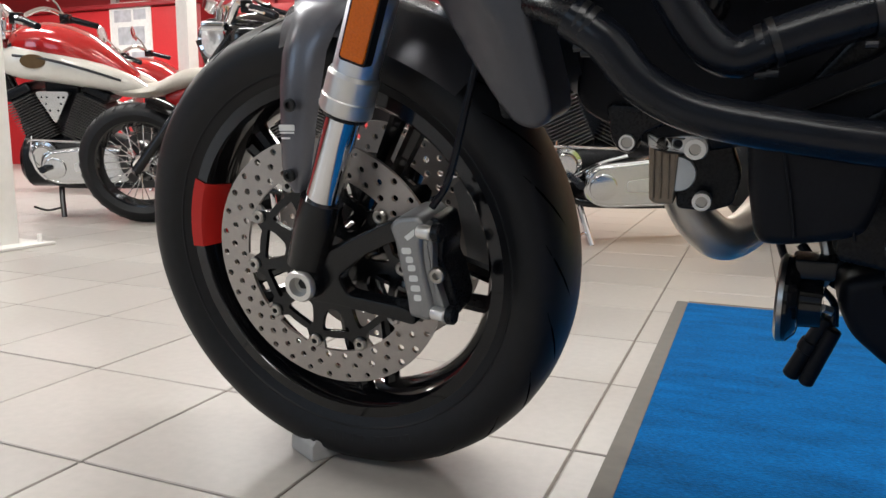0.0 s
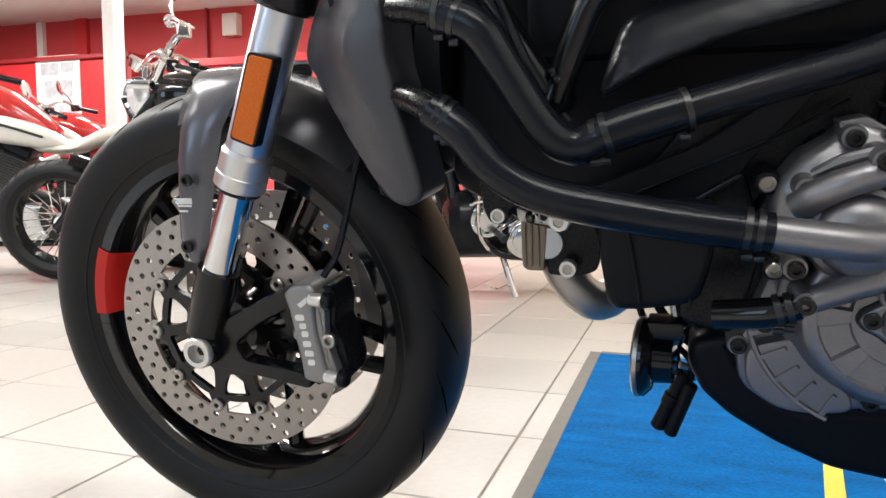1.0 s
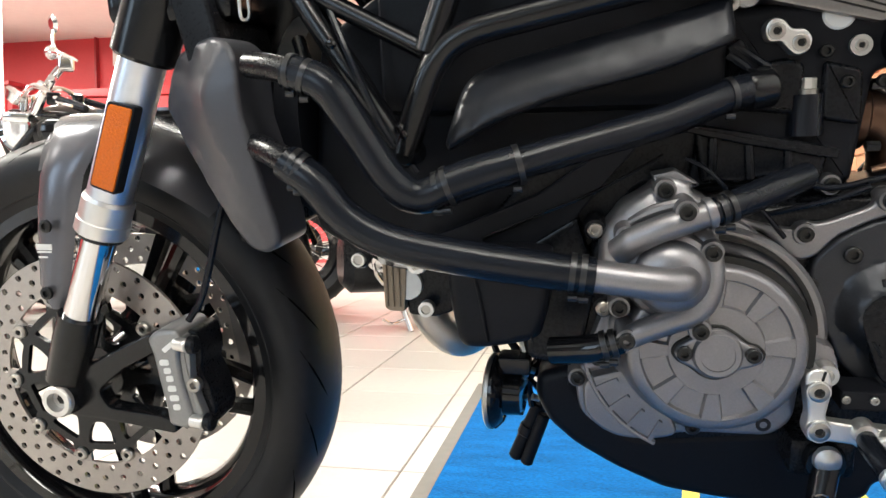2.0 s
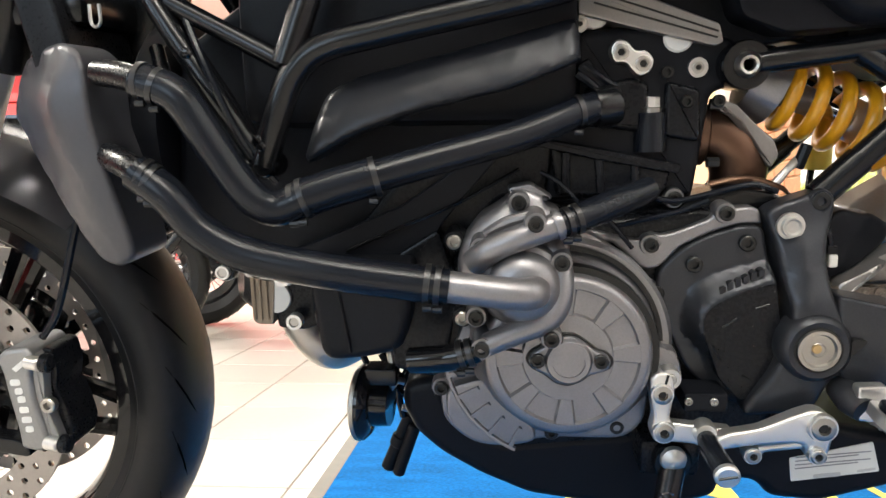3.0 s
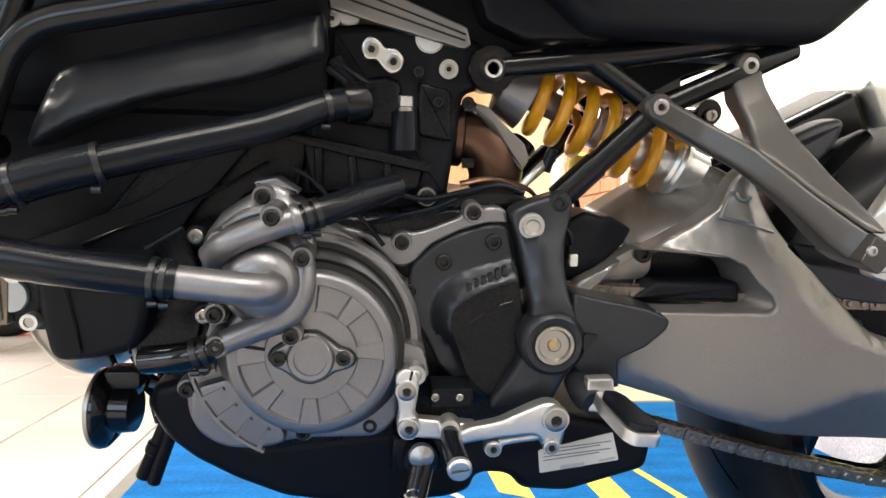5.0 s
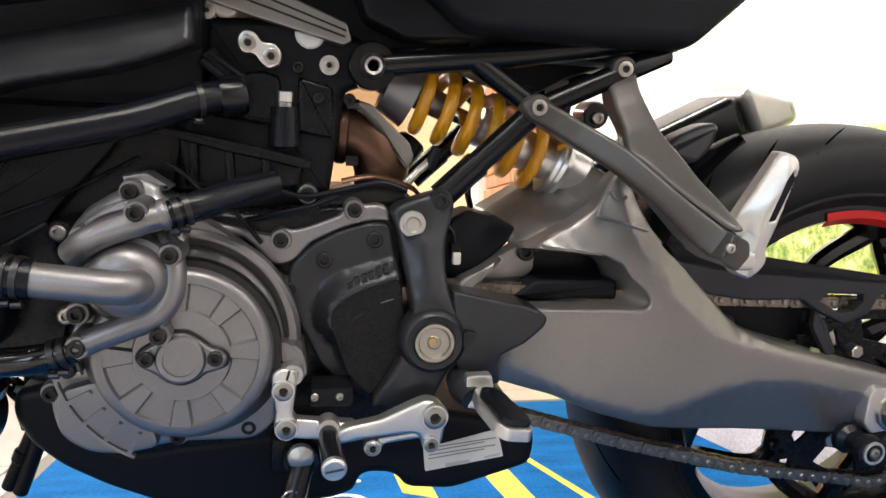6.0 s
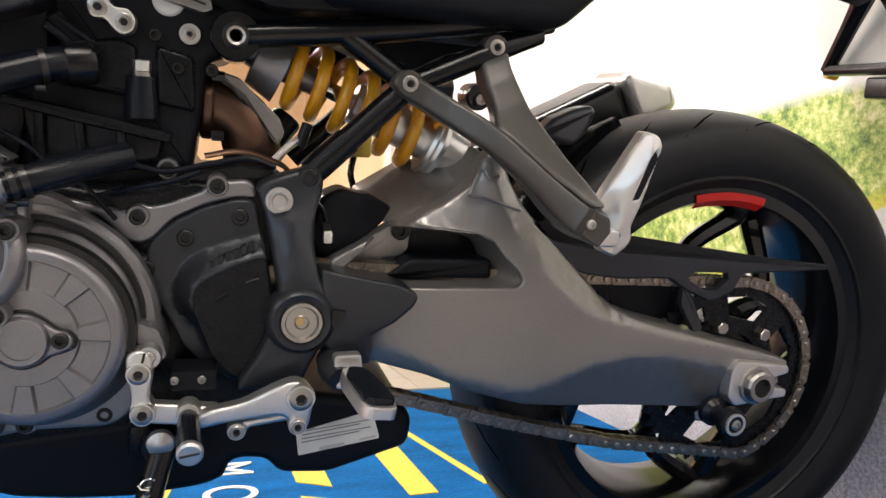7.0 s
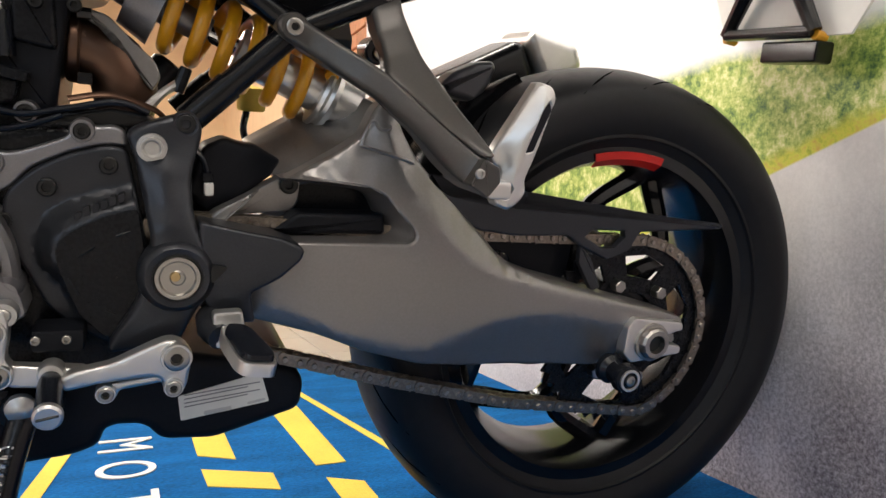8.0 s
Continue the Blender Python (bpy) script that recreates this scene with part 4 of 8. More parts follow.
PANELPAINT = mat("dark_panel_paint", (0.015, 0.016, 0.020), 0.32, 0.2, vary=0.08, scale=300, bump=0.01, spec=0.36)
# fuel tank and air box over the engine, seen only from below
bm = bmesh.new()
prism(bm, rounded([(0.30, 0.84), (0.34, 0.78), (0.55, 0.775), (0.80, 0.762), (0.97, 0.735), (1.02, 0.76), (0.92, 0.87), (0.6, 0.98), (0.36, 0.94)], 0.03), -0.155, 0.155, 0.03, 3)
part("fuel_tank", bm, SATIN, bike, "matt black fuel tank")
part("air_box", box(bmesh.new(), (0.40, -0.10, 0.62), (0.74, 0.10, 0.765), 0.02), PLASTIC, bike)
SIDE = rounded([(0.486, 0.633), (0.492, 0.648), (0.503, 0.659), (0.528, 0.669), (0.622, 0.691), (0.732, 0.718), (0.735, 0.678), (0.673, 0.655), (0.625, 0.644), (0.582, 0.634), (0.528, 0.615), (0.504, 0.603), (0.480, 0.588), (0.476, 0.596)], 0.006)
part("side_panel", relief(bmesh.new(), SIDE, -0.095, [dense([(0.486, 0.601, -0.149), (0.509, 0.615, -0.149), (0.532, 0.625, -0.149), (0.585, 0.643, -0.149), (0.627, 0.651, -0.149), (0.674, 0.661, -0.149), (0.735, 0.683, -0.149)], 3), [(0.485, 0.637, -0.126), (0.501, 0.660, -0.126), (0.621, 0.693, -0.126), (0.732, 0.720, -0.126)]], edge=0.0085, step=0.006, soft=2), PANELPAINT, bike, "matt dark grey side panel", 40)
bm = bmesh.new()
prism(bm, rounded([(0.31, 0.50), (0.33, 0.70), (0.42, 0.76), (0.74, 0.77), (0.74, 0.60), (0.66, 0.53), (0.58, 0.48), (0.40, 0.45)], 0.02), -0.075, 0.10, 0.012)
part("belt_cover", bm, PLASTIC, bike, "black belt cover and front cylinder")

# ---- engine ----
bm = bmesh.new()
prism(bm, rounded([(0.585, 0.36), (0.60, 0.47), (0.66, 0.56), (0.76, 0.525), (0.86, 0.54), (0.95, 0.53), (0.97, 0.40), (0.94, 0.30), (0.80, 0.27), (0.66, 0.27)], 0.03), -0.098, 0.14, 0.012, 3)
engine = part("crankcase", bm, CASTDARK, bike, "black cast engine crankcase")
bm = bmesh.new()
prism(bm, rounded([(0.50, 0.50), (0.58, 0.60), (0.72, 0.61), (0.70, 0.52), (0.60, 0.44)], 0.02), -0.085, 0.10, 0.01)
part("front_cylinder", bm, CASTDARK, engine, "black cylinder barrel")
bm = bmesh.new()
prism(bm, rounded([(0.70, 0.535), (0.72, 0.64), (0.735, 0.71), (0.82, 0.715), (0.885, 0.700), (0.902, 0.676), (0.892, 0.655), (0.868, 0.648), (0.862, 0.60), (0.855, 0.545)], 0.008), -0.078, 0.09, 0.010, 3)
part("rear_cylinder", bm, PLASTIC, engine, "black rear cylinder and head")
bm = bmesh.new()
relief(bm, rounded([(0.710, 0.599), (0.771, 0.587), (0.830, 0.575), (0.825, 0.552), (0.805, 0.548), (0.785, 0.556), (0.754, 0.548), (0.717, 0.549)], 0.005), -0.06, [(0.740, 0.580, -0.090), (0.800, 0.575, -0.096), (0.850, 0.570, -0.090)], edge=0.006, step=0.007)
part("barrel_cover", bm, CASTDARK, engine, "black finned barrel cover")
bm = bmesh.new()
prism(bm, rounded([(0.689, 0.609), (0.764, 0.595), (0.837, 0.580), (0.835, 0.571), (0.759, 0.585), (0.689, 0.601)], 0.002), -0.1005, -0.070, 0.002)
part("barrel_flange", bm, CASTDARK, engine, "black barrel flange")
bm = bmesh.new()
prism(bm, rounded([(0.738, 0.618), (0.744, 0.655), (0.790, 0.664), (0.806, 0.658), (0.806, 0.610)], 0.006), -0.087, -0.07, 0.006, 3)
part("head_step", bm, CASTDARK, engine, "black head casting")
bm = bmesh.new()
prism(bm, rounded([(0.822, 0.606), (0.822, 0.660), (0.856, 0.652), (0.858, 0.600)], 0.006), -0.085, -0.07, 0.005, 3)
part("head_step", bm, CASTDARK, engine, "black head casting")
# generator cover: stepped rim, raised face with cast ribs, round centre cap
GU, GW = 0.7245, 0.407
bm = bmesh.new()
prism(bm, rounded([(0.598, 0.352), (0.603, 0.318), (0.632, 0.297), (0.668, 0.294), (0.712, 0.303), (0.786, 0.303), (0.806, 0.320), (0.812, 0.385), (0.808, 0.440), (0.785, 0.490), (0.750, 0.518), (0.708, 0.530), (0.660, 0.505), (0.625, 0.430)], 0.014), -0.125, -0.09, 0.006)
gen = part("generator_cover", bm, CAST, engine, "grey cast generator cover")
def gpart(name, profile, material=CAST, label="", u=GU, w=GW, seg=72):
    return part(name, lathe(bmesh.new(), profile, (u, 0, w), seg=seg), material, gen_top, label)


gen_top = part("generator_face", lathe(bmesh.new(), [(0.0, -0.1725), (0.0415, -0.1725), (0.0432, -0.1685), (0.0655, -0.1685), (0.0672, -0.1725), (0.0730, -0.1722), (0.0768, -0.1700), (0.0790, -0.1660), (0.0806, -0.1590), (0.0832, -0.1480), (0.0870, -0.1410), (0.0915, -0.1375), (0.0940, -0.1340), (0.094, -0.11), (0.0, -0.11)], (GU, 0, GW), seg=80), CAST, bike, "round grey generator cover face")
part("cover_band", lathe(bmesh.new(), [(0.0955, -0.136), (0.104, -0.136), (0.108, -0.131), (0.108, -0.112), (0.0955, -0.112)], (GU - 0.004, 0, GW), seg=60, arc=(radians(-10), radians(120))), CAST, gen_top)
part("cover_groove", lathe(bmesh.new(), [(0.0795, -0.1622), (0.0860, -0.1622), (0.0866, -0.150), (0.0795, -0.150)], (GU, 0, GW), seg=50, arc=(radians(-12), radians(100))), BLACKBOLT, gen_top, "black groove of the cover")
part("cover_groove", lathe(bmesh.new(), [(0.0925, -0.1408), (0.0970, -0.1408), (0.0970, -0.130), (0.0925, -0.130)], (GU - 0.004, 0, GW + 0.004), seg=50, arc=(radians(2), radians(96))), BLACKBOLT, gen_top, "black groove of the cover")
# cast webs between the sunk fields of the face
for k in range(8):
    a0 = radians(-4 + 44.0 * k)
    web = lathe(bmesh.new(), [(0.0418, -0.1725), (0.0669, -0.1725), (0.0655, -0.1680), (0.0432, -0.1680)], (GU, 0, GW), seg=6, arc=(a0 - radians(1), a0 + radians(18)))
    for vert in web.verts:
        if vert.co.y > -0.170:
            continue
        q = Vector((vert.co.x - GU, vert.co.z - GW))
        turn = math.atan2(q.y, q.x)
        mid = a0 + radians(8.5)
        turn = mid + (((turn - mid + math.pi) % (2 * math.pi)) - math.pi) * (0.80 if q.length > 0.055 else 0.70)
        vert.co.x, vert.co.z = GU + q.length * math.cos(turn), GW + q.length * math.sin(turn)
    part("cast_web", web, CAST, gen_top, "", 20)
CAP = [(0.687, 0.406), (0.691, 0.414), (0.699, 0.4185), (0.708, 0.425), (0.718, 0.430), (0.730, 0.430), (0.741, 0.423), (0.750, 0.4155), (0.758, 0.414), (0.764, 0.407), (0.762, 0.399), (0.753, 0.395), (0.744, 0.393), (0.736, 0.386), (0.724, 0.382), (0.713, 0.385), (0.703, 0.3935), (0.693, 0.3975)]
cap = bmesh.new()
prism(cap, rounded(CAP, 0.005), -0.180, -0.168, 0.003, 3)
part("centre_cap", cap, CAST, gen_top, "grey centre cap")
seal = bmesh.new()
prism(seal, rounded([(0.7255 + (u - 0.7255) * 1.075, 0.406 + (w - 0.406) * 1.11) for u, w in CAP], 0.005), -0.1742, -0.168, 0.0008, 1)
part("cap_seal", seal, BLACKBOLT, gen_top, "black cap seal")
gpart("cap_ring", [(0.0150, -0.1845), (0.0195, -0.1845), (0.0215, -0.182), (0.0222, -0.178), (0.0150, -0.178)])
gpart("cap_disc", [(0.0, -0.1828), (0.0149, -0.1828), (0.0149, -0.178), (0.0, -0.178)])
for du in (-0.0285, 0.0295):
    part("cap_screw", socket(bmesh.new(), GU + du, -0.180, GW + 0.001, 0.0068, 0.006), BLACKBOLT, gen_top)
# lower lobe with ribs
lobe = bmesh.new()
prism(lobe, rounded([(0.606, 0.362), (0.608, 0.322), (0.634, 0.302), (0.668, 0.299), (0.700, 0.306), (0.690, 0.330), (0.650, 0.375)], 0.014), -0.140, -0.12, 0.005)
part("cover_lobe", lobe, CAST, gen, "lower lobe of the cover")
for a0 in (194, 206, 218, 230, 242):
    web = lathe(bmesh.new(), [(0.0960, -0.1425), (0.1180, -0.1425), (0.1205, -0.1395), (0.0945, -0.1395)], (GU, 0, GW), seg=3, arc=(radians(a0), radians(a0 + 2.2)))
    part("cast_rib", web, CAST, gen, "", 40)
part("cast_rib", lathe(bmesh.new(), [(0.1165, -0.1395), (0.1178, -0.1425), (0.1205, -0.1428), (0.1222, -0.1395)], (GU, 0, GW), seg=24, arc=(radians(193), radians(246))), CAST, gen, "curved cast rib")

# water pump: housing, front dome, pipes
bm = bmesh.new()
relief(bm, rounded([(0.620, 0.492), (0.624, 0.511), (0.641, 0.534), (0.668, 0.551), (0.680, 0.564), (0.703, 0.555), (0.703, 0.547), (0.721, 0.538), (0.727, 0.509), (0.726, 0.482), (0.722, 0.460), (0.714, 0.443), (0.697, 0.425), (0.672, 0.417), (0.645, 0.420), (0.629, 0.434), (0.621, 0.459)], 0.006), -0.09, [(0.620, 0.490, -0.138), (0.640, 0.530, -0.140), (0.680, 0.552, -0.134), (0.720, 0.535, -0.140), (0.650, 0.500, -0.158), (0.700, 0.515, -0.160), (0.684, 0.478, -0.172), (0.720, 0.480, -0.160), (0.710, 0.445, -0.160), (0.660, 0.430, -0.150), (0.630, 0.450, -0.142)], edge=0.007, step=0.005)
pump = part("water_pump", bm, CAST, bike, "grey cast water pump housing", 40)
part("pump_dome", lathe(bmesh.new(), [(0.0, -0.198), (0.018, -0.197), (0.027, -0.193), (0.032, -0.186), (0.0335, -0.178), (0.038, -0.176), (0.041, -0.171), (0.0415, -0.15), (0.0, -0.15)], (0.683, 0, 0.477), seg=56), CAST, pump, "domed pump cover")
part("pump_elbow", tube(bmesh.new(), [(0.612, -0.205, 0.4845), (0.650, -0.207, 0.4805), (0.676, -0.207, 0.478), (0.690, -0.200, 0.477), (0.692, -0.178, 0.477)], [0.0142, 0.0143, 0.0145, 0.0150, 0.0160], n=8, sides=24), CAST, pump, "grey cast inlet elbow")
part("outlet_pipe", tube(bmesh.new(), [(0.637, -0.172, 0.498), (0.652, -0.181, 0.511), (0.671, -0.185, 0.521), (0.694, -0.184, 0.529), (0.717, -0.180, 0.536)], [0.0125, 0.0125, 0.0120, 0.0118, 0.0112], n=8, sides=20), CAST, pump, "grey cast outlet pipe")
part("pipe_flange", lathe_on((0.713, -0.181, 0.535), (0.95, 0.1, 0.3), [(0.009, -0.003), (0.0135, -0.003), (0.0142, 0.0), (0.0135, 0.003), (0.009, 0.003)]), CAST, pump)
part("pipe_web", tube(bmesh.new(), [(0.648, -0.163, 0.524), (0.668, -0.172, 0.536), (0.694, -0.176, 0.544)], [0.004, 0.0055, 0.005], n=5, sides=10), CAST, pump)
part("return_pipe", tube(bmesh.new(), [(0.698, -0.150, 0.523), (0.709, -0.158, 0.512), (0.7155, -0.165, 0.496), (0.7175, -0.171, 0.478), (0.7140, -0.176, 0.460), (0.7030, -0.181, 0.446), (0.682, -0.185, 0.438), (0.656, -0.188, 0.428), (0.640, -0.190, 0.420)], [0.0080, 0.0100, 0.0115, 0.0120, 0.0120, 0.0118, 0.0114, 0.0110, 0.0105], n=8, sides=18), CAST, pump, "curved grey return pipe")
part("pipe_hose", tube(bmesh.new(), [(0.642, -0.190, 0.420), (0.615, -0.188, 0.412), (0.578, -0.178, 0.405)], [0.0110, 0.0130, 0.0125], n=6, sides=16), GLOSS, pump, "short black hose")
part("pipe_hose", tube(bmesh.new(), [(0.712, -0.178, 0.533), (0.740, -0.168, 0.542), (0.772, -0.150, 0.552), (0.802, -0.128, 0.560)], [0.0122, 0.0135, 0.0135, 0.012], n=6, sides=16), RUBBER, pump, "short black hose")
bm = bmesh.new()
prism(bm, rounded([(0.678, 0.540), (0.668, 0.562), (0.690, 0.566), (0.712, 0.552)], 0.003), -0.130, -0.10, 0.003)
part("pump_flange", bm, CAST, pump)
clamp((0.634, -0.190, 0.418), (1, 0, 0.3), 0.0128)
clamp((0.626, -0.189, 0.4155), (1, 0, 0.3), 0.0132)
clamp((0.722, -0.176, 0.5365), (1, 0.3, 0.3), 0.0132)
clamp((0.730, -0.173, 0.539), (1, 0.3, 0.3), 0.0136)
SCREWS = [(0.679, -0.145, 0.550), (0.644, -0.172, 0.512), (0.693, -0.193, 0.538), (0.717, -0.180, 0.500), (0.639, -0.172, 0.446), (0.617, -0.135, 0.511), (0.645, -0.198, 0.424), (0.655, -0.155, 0.398), (0.708, -0.188, 0.431), (0.625, -0.150, 0.439), (0.601, -0.125, 0.357), (0.637, -0.130, 0.311), (0.713, -0.125, 0.311), (0.779, -0.120, 0.316), (0.621, -0.140, 0.385)]
for k, (u, v, w) in enumerate(SCREWS):
    boss = part("screw_boss", lathe(bmesh.new(), [(0.0, v), (0.0095, v), (0.0105, v + 0.004), (0.0105, v + 0.04), (0.0, v + 0.04)], (u, 0, w), seg=20), CAST if k not in (5, 9) else CASTDARK, pump)
    part("screw", socket(bmesh.new(), u, v + 0.001, w, 0.0072, 0.007), BLACKBOLT if k not in (5, 9) else STEEL, boss)

# clutch-side upper edge and black sprocket cover
bm = bmesh.new()
relief(bm, rounded([(0.726, 0.519), (0.751, 0.517), (0.785, 0.509), (0.799, 0.507), (0.803, 0.512), (0.810, 0.515), (0.818, 0.512), (0.832, 0.515), (0.865, 0.528), (0.868, 0.535), (0.878, 0.539), (0.887, 0.538), (0.903, 0.540), (0.912, 0.536), (0.915, 0.522), (0.893, 0.522), (0.866, 0.514), (0.838, 0.500), (0.821, 0.481), (0.808, 0.476), (0.795, 0.480), (0.784, 0.494), (0.771, 0.505), (0.748, 0.505), (0.726, 0.501)], 0.004), -0.085, [(0.760, 0.512, -0.106), (0.800, 0.500, -0.108), (0.860, 0.524, -0.108), (0.905, 0.535, -0.106)], edge=0.004, step=0.005)
part("case_edge", bm, CAST, engine, "grey upper edge of the engine case", 40)
bm = bmesh.new()
prism(bm, rounded([(0.742, 0.512), (0.770, 0.503), (0.790, 0.484), (0.806, 0.465), (0.826, 0.464), (0.822, 0.446), (0.808, 0.430), (0.790, 0.455), (0.765, 0.480), (0.742, 0.490)], 0.005), -0.100, -0.088, 0.004)
part("case_web", bm, CAST, engine, "grey web of the engine case")
bm = bmesh.new()
relief(bm, rounded([(0.817, 0.478), (0.838, 0.499), (0.865, 0.513), (0.895, 0.522), (0.914, 0.521), (0.922, 0.480), (0.932, 0.427), (0.932, 0.386), (0.919, 0.354), (0.899, 0.338), (0.872, 0.354), (0.848, 0.375), (0.832, 0.408), (0.818, 0.431), (0.814, 0.453)], 0.008), -0.09, [dense([(0.861, 0.395, -0.112), (0.843, 0.416, -0.112), (0.840, 0.436, -0.112), (0.847, 0.457, -0.112), (0.866, 0.472, -0.112), (0.888, 0.480, -0.112), (0.923, 0.490, -0.112)]), dense([(0.866, 0.404, -0.132), (0.855, 0.419, -0.132), (0.854, 0.436, -0.132), (0.862, 0.448, -0.132), (0.873, 0.455, -0.132), (0.889, 0.463, -0.132), (0.923, 0.472, -0.132)]), *[(0.876, 0.371, -0.115), (0.894, 0.356, -0.115), (0.911, 0.368, -0.115), (0.825, 0.462, -0.112), (0.838, 0.491, -0.112), (0.871, 0.508, -0.112), (0.909, 0.518, -0.112), (0.826, 0.432, -0.112), (0.842, 0.391, -0.112), (0.915, 0.502, -0.112)]], edge=0.004, step=0.004, soft=1)
scover = part("sprocket_cover", bm, PLATE, bike, "dark grey sprocket cover with a sloping ridge", 40)
bm = bmesh.new()
prism(bm, rounded([(0.857, 0.420), (0.856, 0.435), (0.864, 0.446), (0.875, 0.453), (0.891, 0.461), (0.923, 0.470), (0.929, 0.431), (0.928, 0.390), (0.915, 0.360), (0.897, 0.349), (0.874, 0.373)], 0.006), -0.1330, -0.100, 0.002)
part("cover_centre", bm, CASTDARK, scover, "black centre panel")
MARKDARK = mat("dark_mark_paint", (0.022, 0.022, 0.025), 0.45, vary=0.1, spec=0.25)
for i in range(6):
    bar = bmesh.new()
    u, w = 0.8722 + 0.0070 * i, 0.4574 + 0.0033 * i
    d = (0.0062, 0.0082, 0.0075, 0.0072, 0.0078, 0.0070)[i]
    prism(bar, rounded([(u, w), (u + 0.0050, w + 0.0022), (u + 0.0046, w + 0.0022 + d), (u - 0.0004, w + d)], 0.0012, 2), -0.1290, -0.112)
    part("raised_mark", bar, MARKDARK, scover, "raised dark bar")
for (u0, w0, u1, w1) in ((0.905, 0.445, 0.917, 0.449), (0.875, 0.426, 0.888, 0.435), (0.867, 0.407, 0.875, 0.392), (0.896, 0.377, 0.904, 0.373)):
    part("cover_slot", tube(bmesh.new(), [(u0, -0.1332, w0), (u1, -0.1332, w1)], 0.0013, sides=6, straight=True), BLACKBOLT, scover)
for u, w in ((0.850, 0.484), (0.899, 0.505)):
    part("screw", socket(bmesh.new(), u, -0.1115, w, 0.008, 0.006), BLACKBOLT, scover)
for u, v, w in ((0.808, -0.112, 0.503), (0.878, -0.112, 0.534), (0.816, -0.108, 0.454), (0.833, -0.092, 0.546), (0.742, -0.108, 0.506)):
    part("case_screw", lathe(bmesh.new(), [(0.0, v), (0.0095, v), (0.0105, v + 0.004), (0.0105, v + 0.03), (0.0, v + 0.03)], (u, 0, w), seg=20), CAST, scover)
    part("screw", socket(bmesh.new(), u, v + 0.001, w, 0.0072, 0.007), BLACKBOLT, scover)

# head details: linked washers, rings, spark cap, exhaust elbow
bm = bmesh.new()
prism(bm, rounded([(0.765, 0.690), (0.772, 0.700), (0.783, 0.697), (0.789, 0.688), (0.800, 0.689), (0.808, 0.680), (0.805, 0.668), (0.794, 0.664), (0.786, 0.671), (0.781, 0.678), (0.770, 0.677)], 0.006), -0.099, -0.08, 0.003)
link = part("engine_mount_link", bm, ALU, bike, "bright aluminium mounting link")
for u, w in ((0.776, 0.687), (0.797, 0.676)):
    hexcap("bolt", u, -0.098, w, 0.0075, 0.004, STEEL, link)
for u, v, w, r in ((0.852, -0.082, 0.672, 0.0095), (0.738, -0.085, 0.715, 0.008)):
    part("mount_ring", lathe(bmesh.new(), [(0.004, v - 0.002), (r, v - 0.002), (r, v + 0.02), (0.004, v + 0.02)], (u, 0, w), seg=24), ZINC, bike, "bright zinc ring")
    hexcap("ring_screw", u, v - 0.0005, w, 0.0055, 0.003, STEEL, bike)
for u, w, r in ((0.753, 0.724, 0.0135), (0.833, 0.701, 0.0145)):
    part("cam_cap", lathe(bmesh.new(), [(0.0, -0.081), (r - 0.002, -0.081), (r, -0.079), (r, -0.06), (0.0, -0.06)], (u, 0, w), seg=32), WHITEPLASTIC, bike, "pale round cam end cap")
bm = bmesh.new()
prism(bm, rounded([(0.735, 0.749), (0.773, 0.749), (0.868, 0.712), (0.873, 0.695), (0.865, 0.691), (0.779, 0.712), (0.736, 0.724)], 0.003), -0.092, 0.06, 0.003)
part("cam_cover", bm, SWING, bike, "bronze-grey cam cover")
for k in (0.35, 0.62):
    a, b = Vector((0.773, 0.749)).lerp(Vector((0.736, 0.724)), k), Vector((0.868, 0.712)).lerp(Vector((0.865, 0.691)), k)
    part("cover_line", tube(bmesh.new(), [(a.x, -0.0922, a.y), (b.x, -0.0922, b.y)], 0.0010, sides=6, straight=True), BLACKBOLT, bike)
# added black filler, so that the gap under the tank reads dark
bm = bmesh.new()
prism(bm, rounded([(0.770, 0.700), (0.770, 0.790), (0.960, 0.790), (0.965, 0.700), (0.905, 0.690)], 0.008), -0.055, 0.075, 0.006)
part("tank_filler", bm, PLASTIC, bike, "black filler block under the tank")
fr = lathe(bmesh.new(), [(0.0075, -0.098), (0.0105, -0.100), (0.0220, -0.100), (0.0235, -0.096), (0.0235, -0.05), (0.0075, -0.05)], (0.893, 0, 0.673), seg=32)
part("frame_mount", fr, SATIN, bike, "black frame mounting boss")
part("mount_washer", lathe(bmesh.new(), [(0.0052, -0.103), (0.0060, -0.1065), (0.0085, -0.1075), (0.0118, -0.1040), (0.0125, -0.1000), (0.0052, -0.1000)], (0.893, 0, 0.673), seg=32), STEEL, bike, "zinc frame nut")
part("spark_tube", tube(bmesh.new(), [(0.810, -0.080, 0.592), (0.809, -0.080, 0.630)], [0.0165, 0.0150], sides=14, straight=True), RUBBER, bike, "black plug tube")
part("spark_collar", rod(bmesh.new(), (0.809, -0.080, 0.628), (0.809, -0.080, 0.635), 0.0110, 16, 0.001), STEEL, bike)
part("spark_cap", rod(bmesh.new(), (0.809, -0.080, 0.633), (0.809, -0.080, 0.645), 0.0092, 9, 0.001), ALU, bike, "", 20)
part("cable_connector", box(bmesh.new(), (0.742, -0.10, 0.650), (0.757, -0.088, 0.682), 0.003, m=Matrix.Translation((0.75, 0, 0.665)) @ Matrix.Rotation(radians(-35), 4, "Y") @ Matrix.Translation((-0.75, 0, -0.665))), PLASTIC, bike)
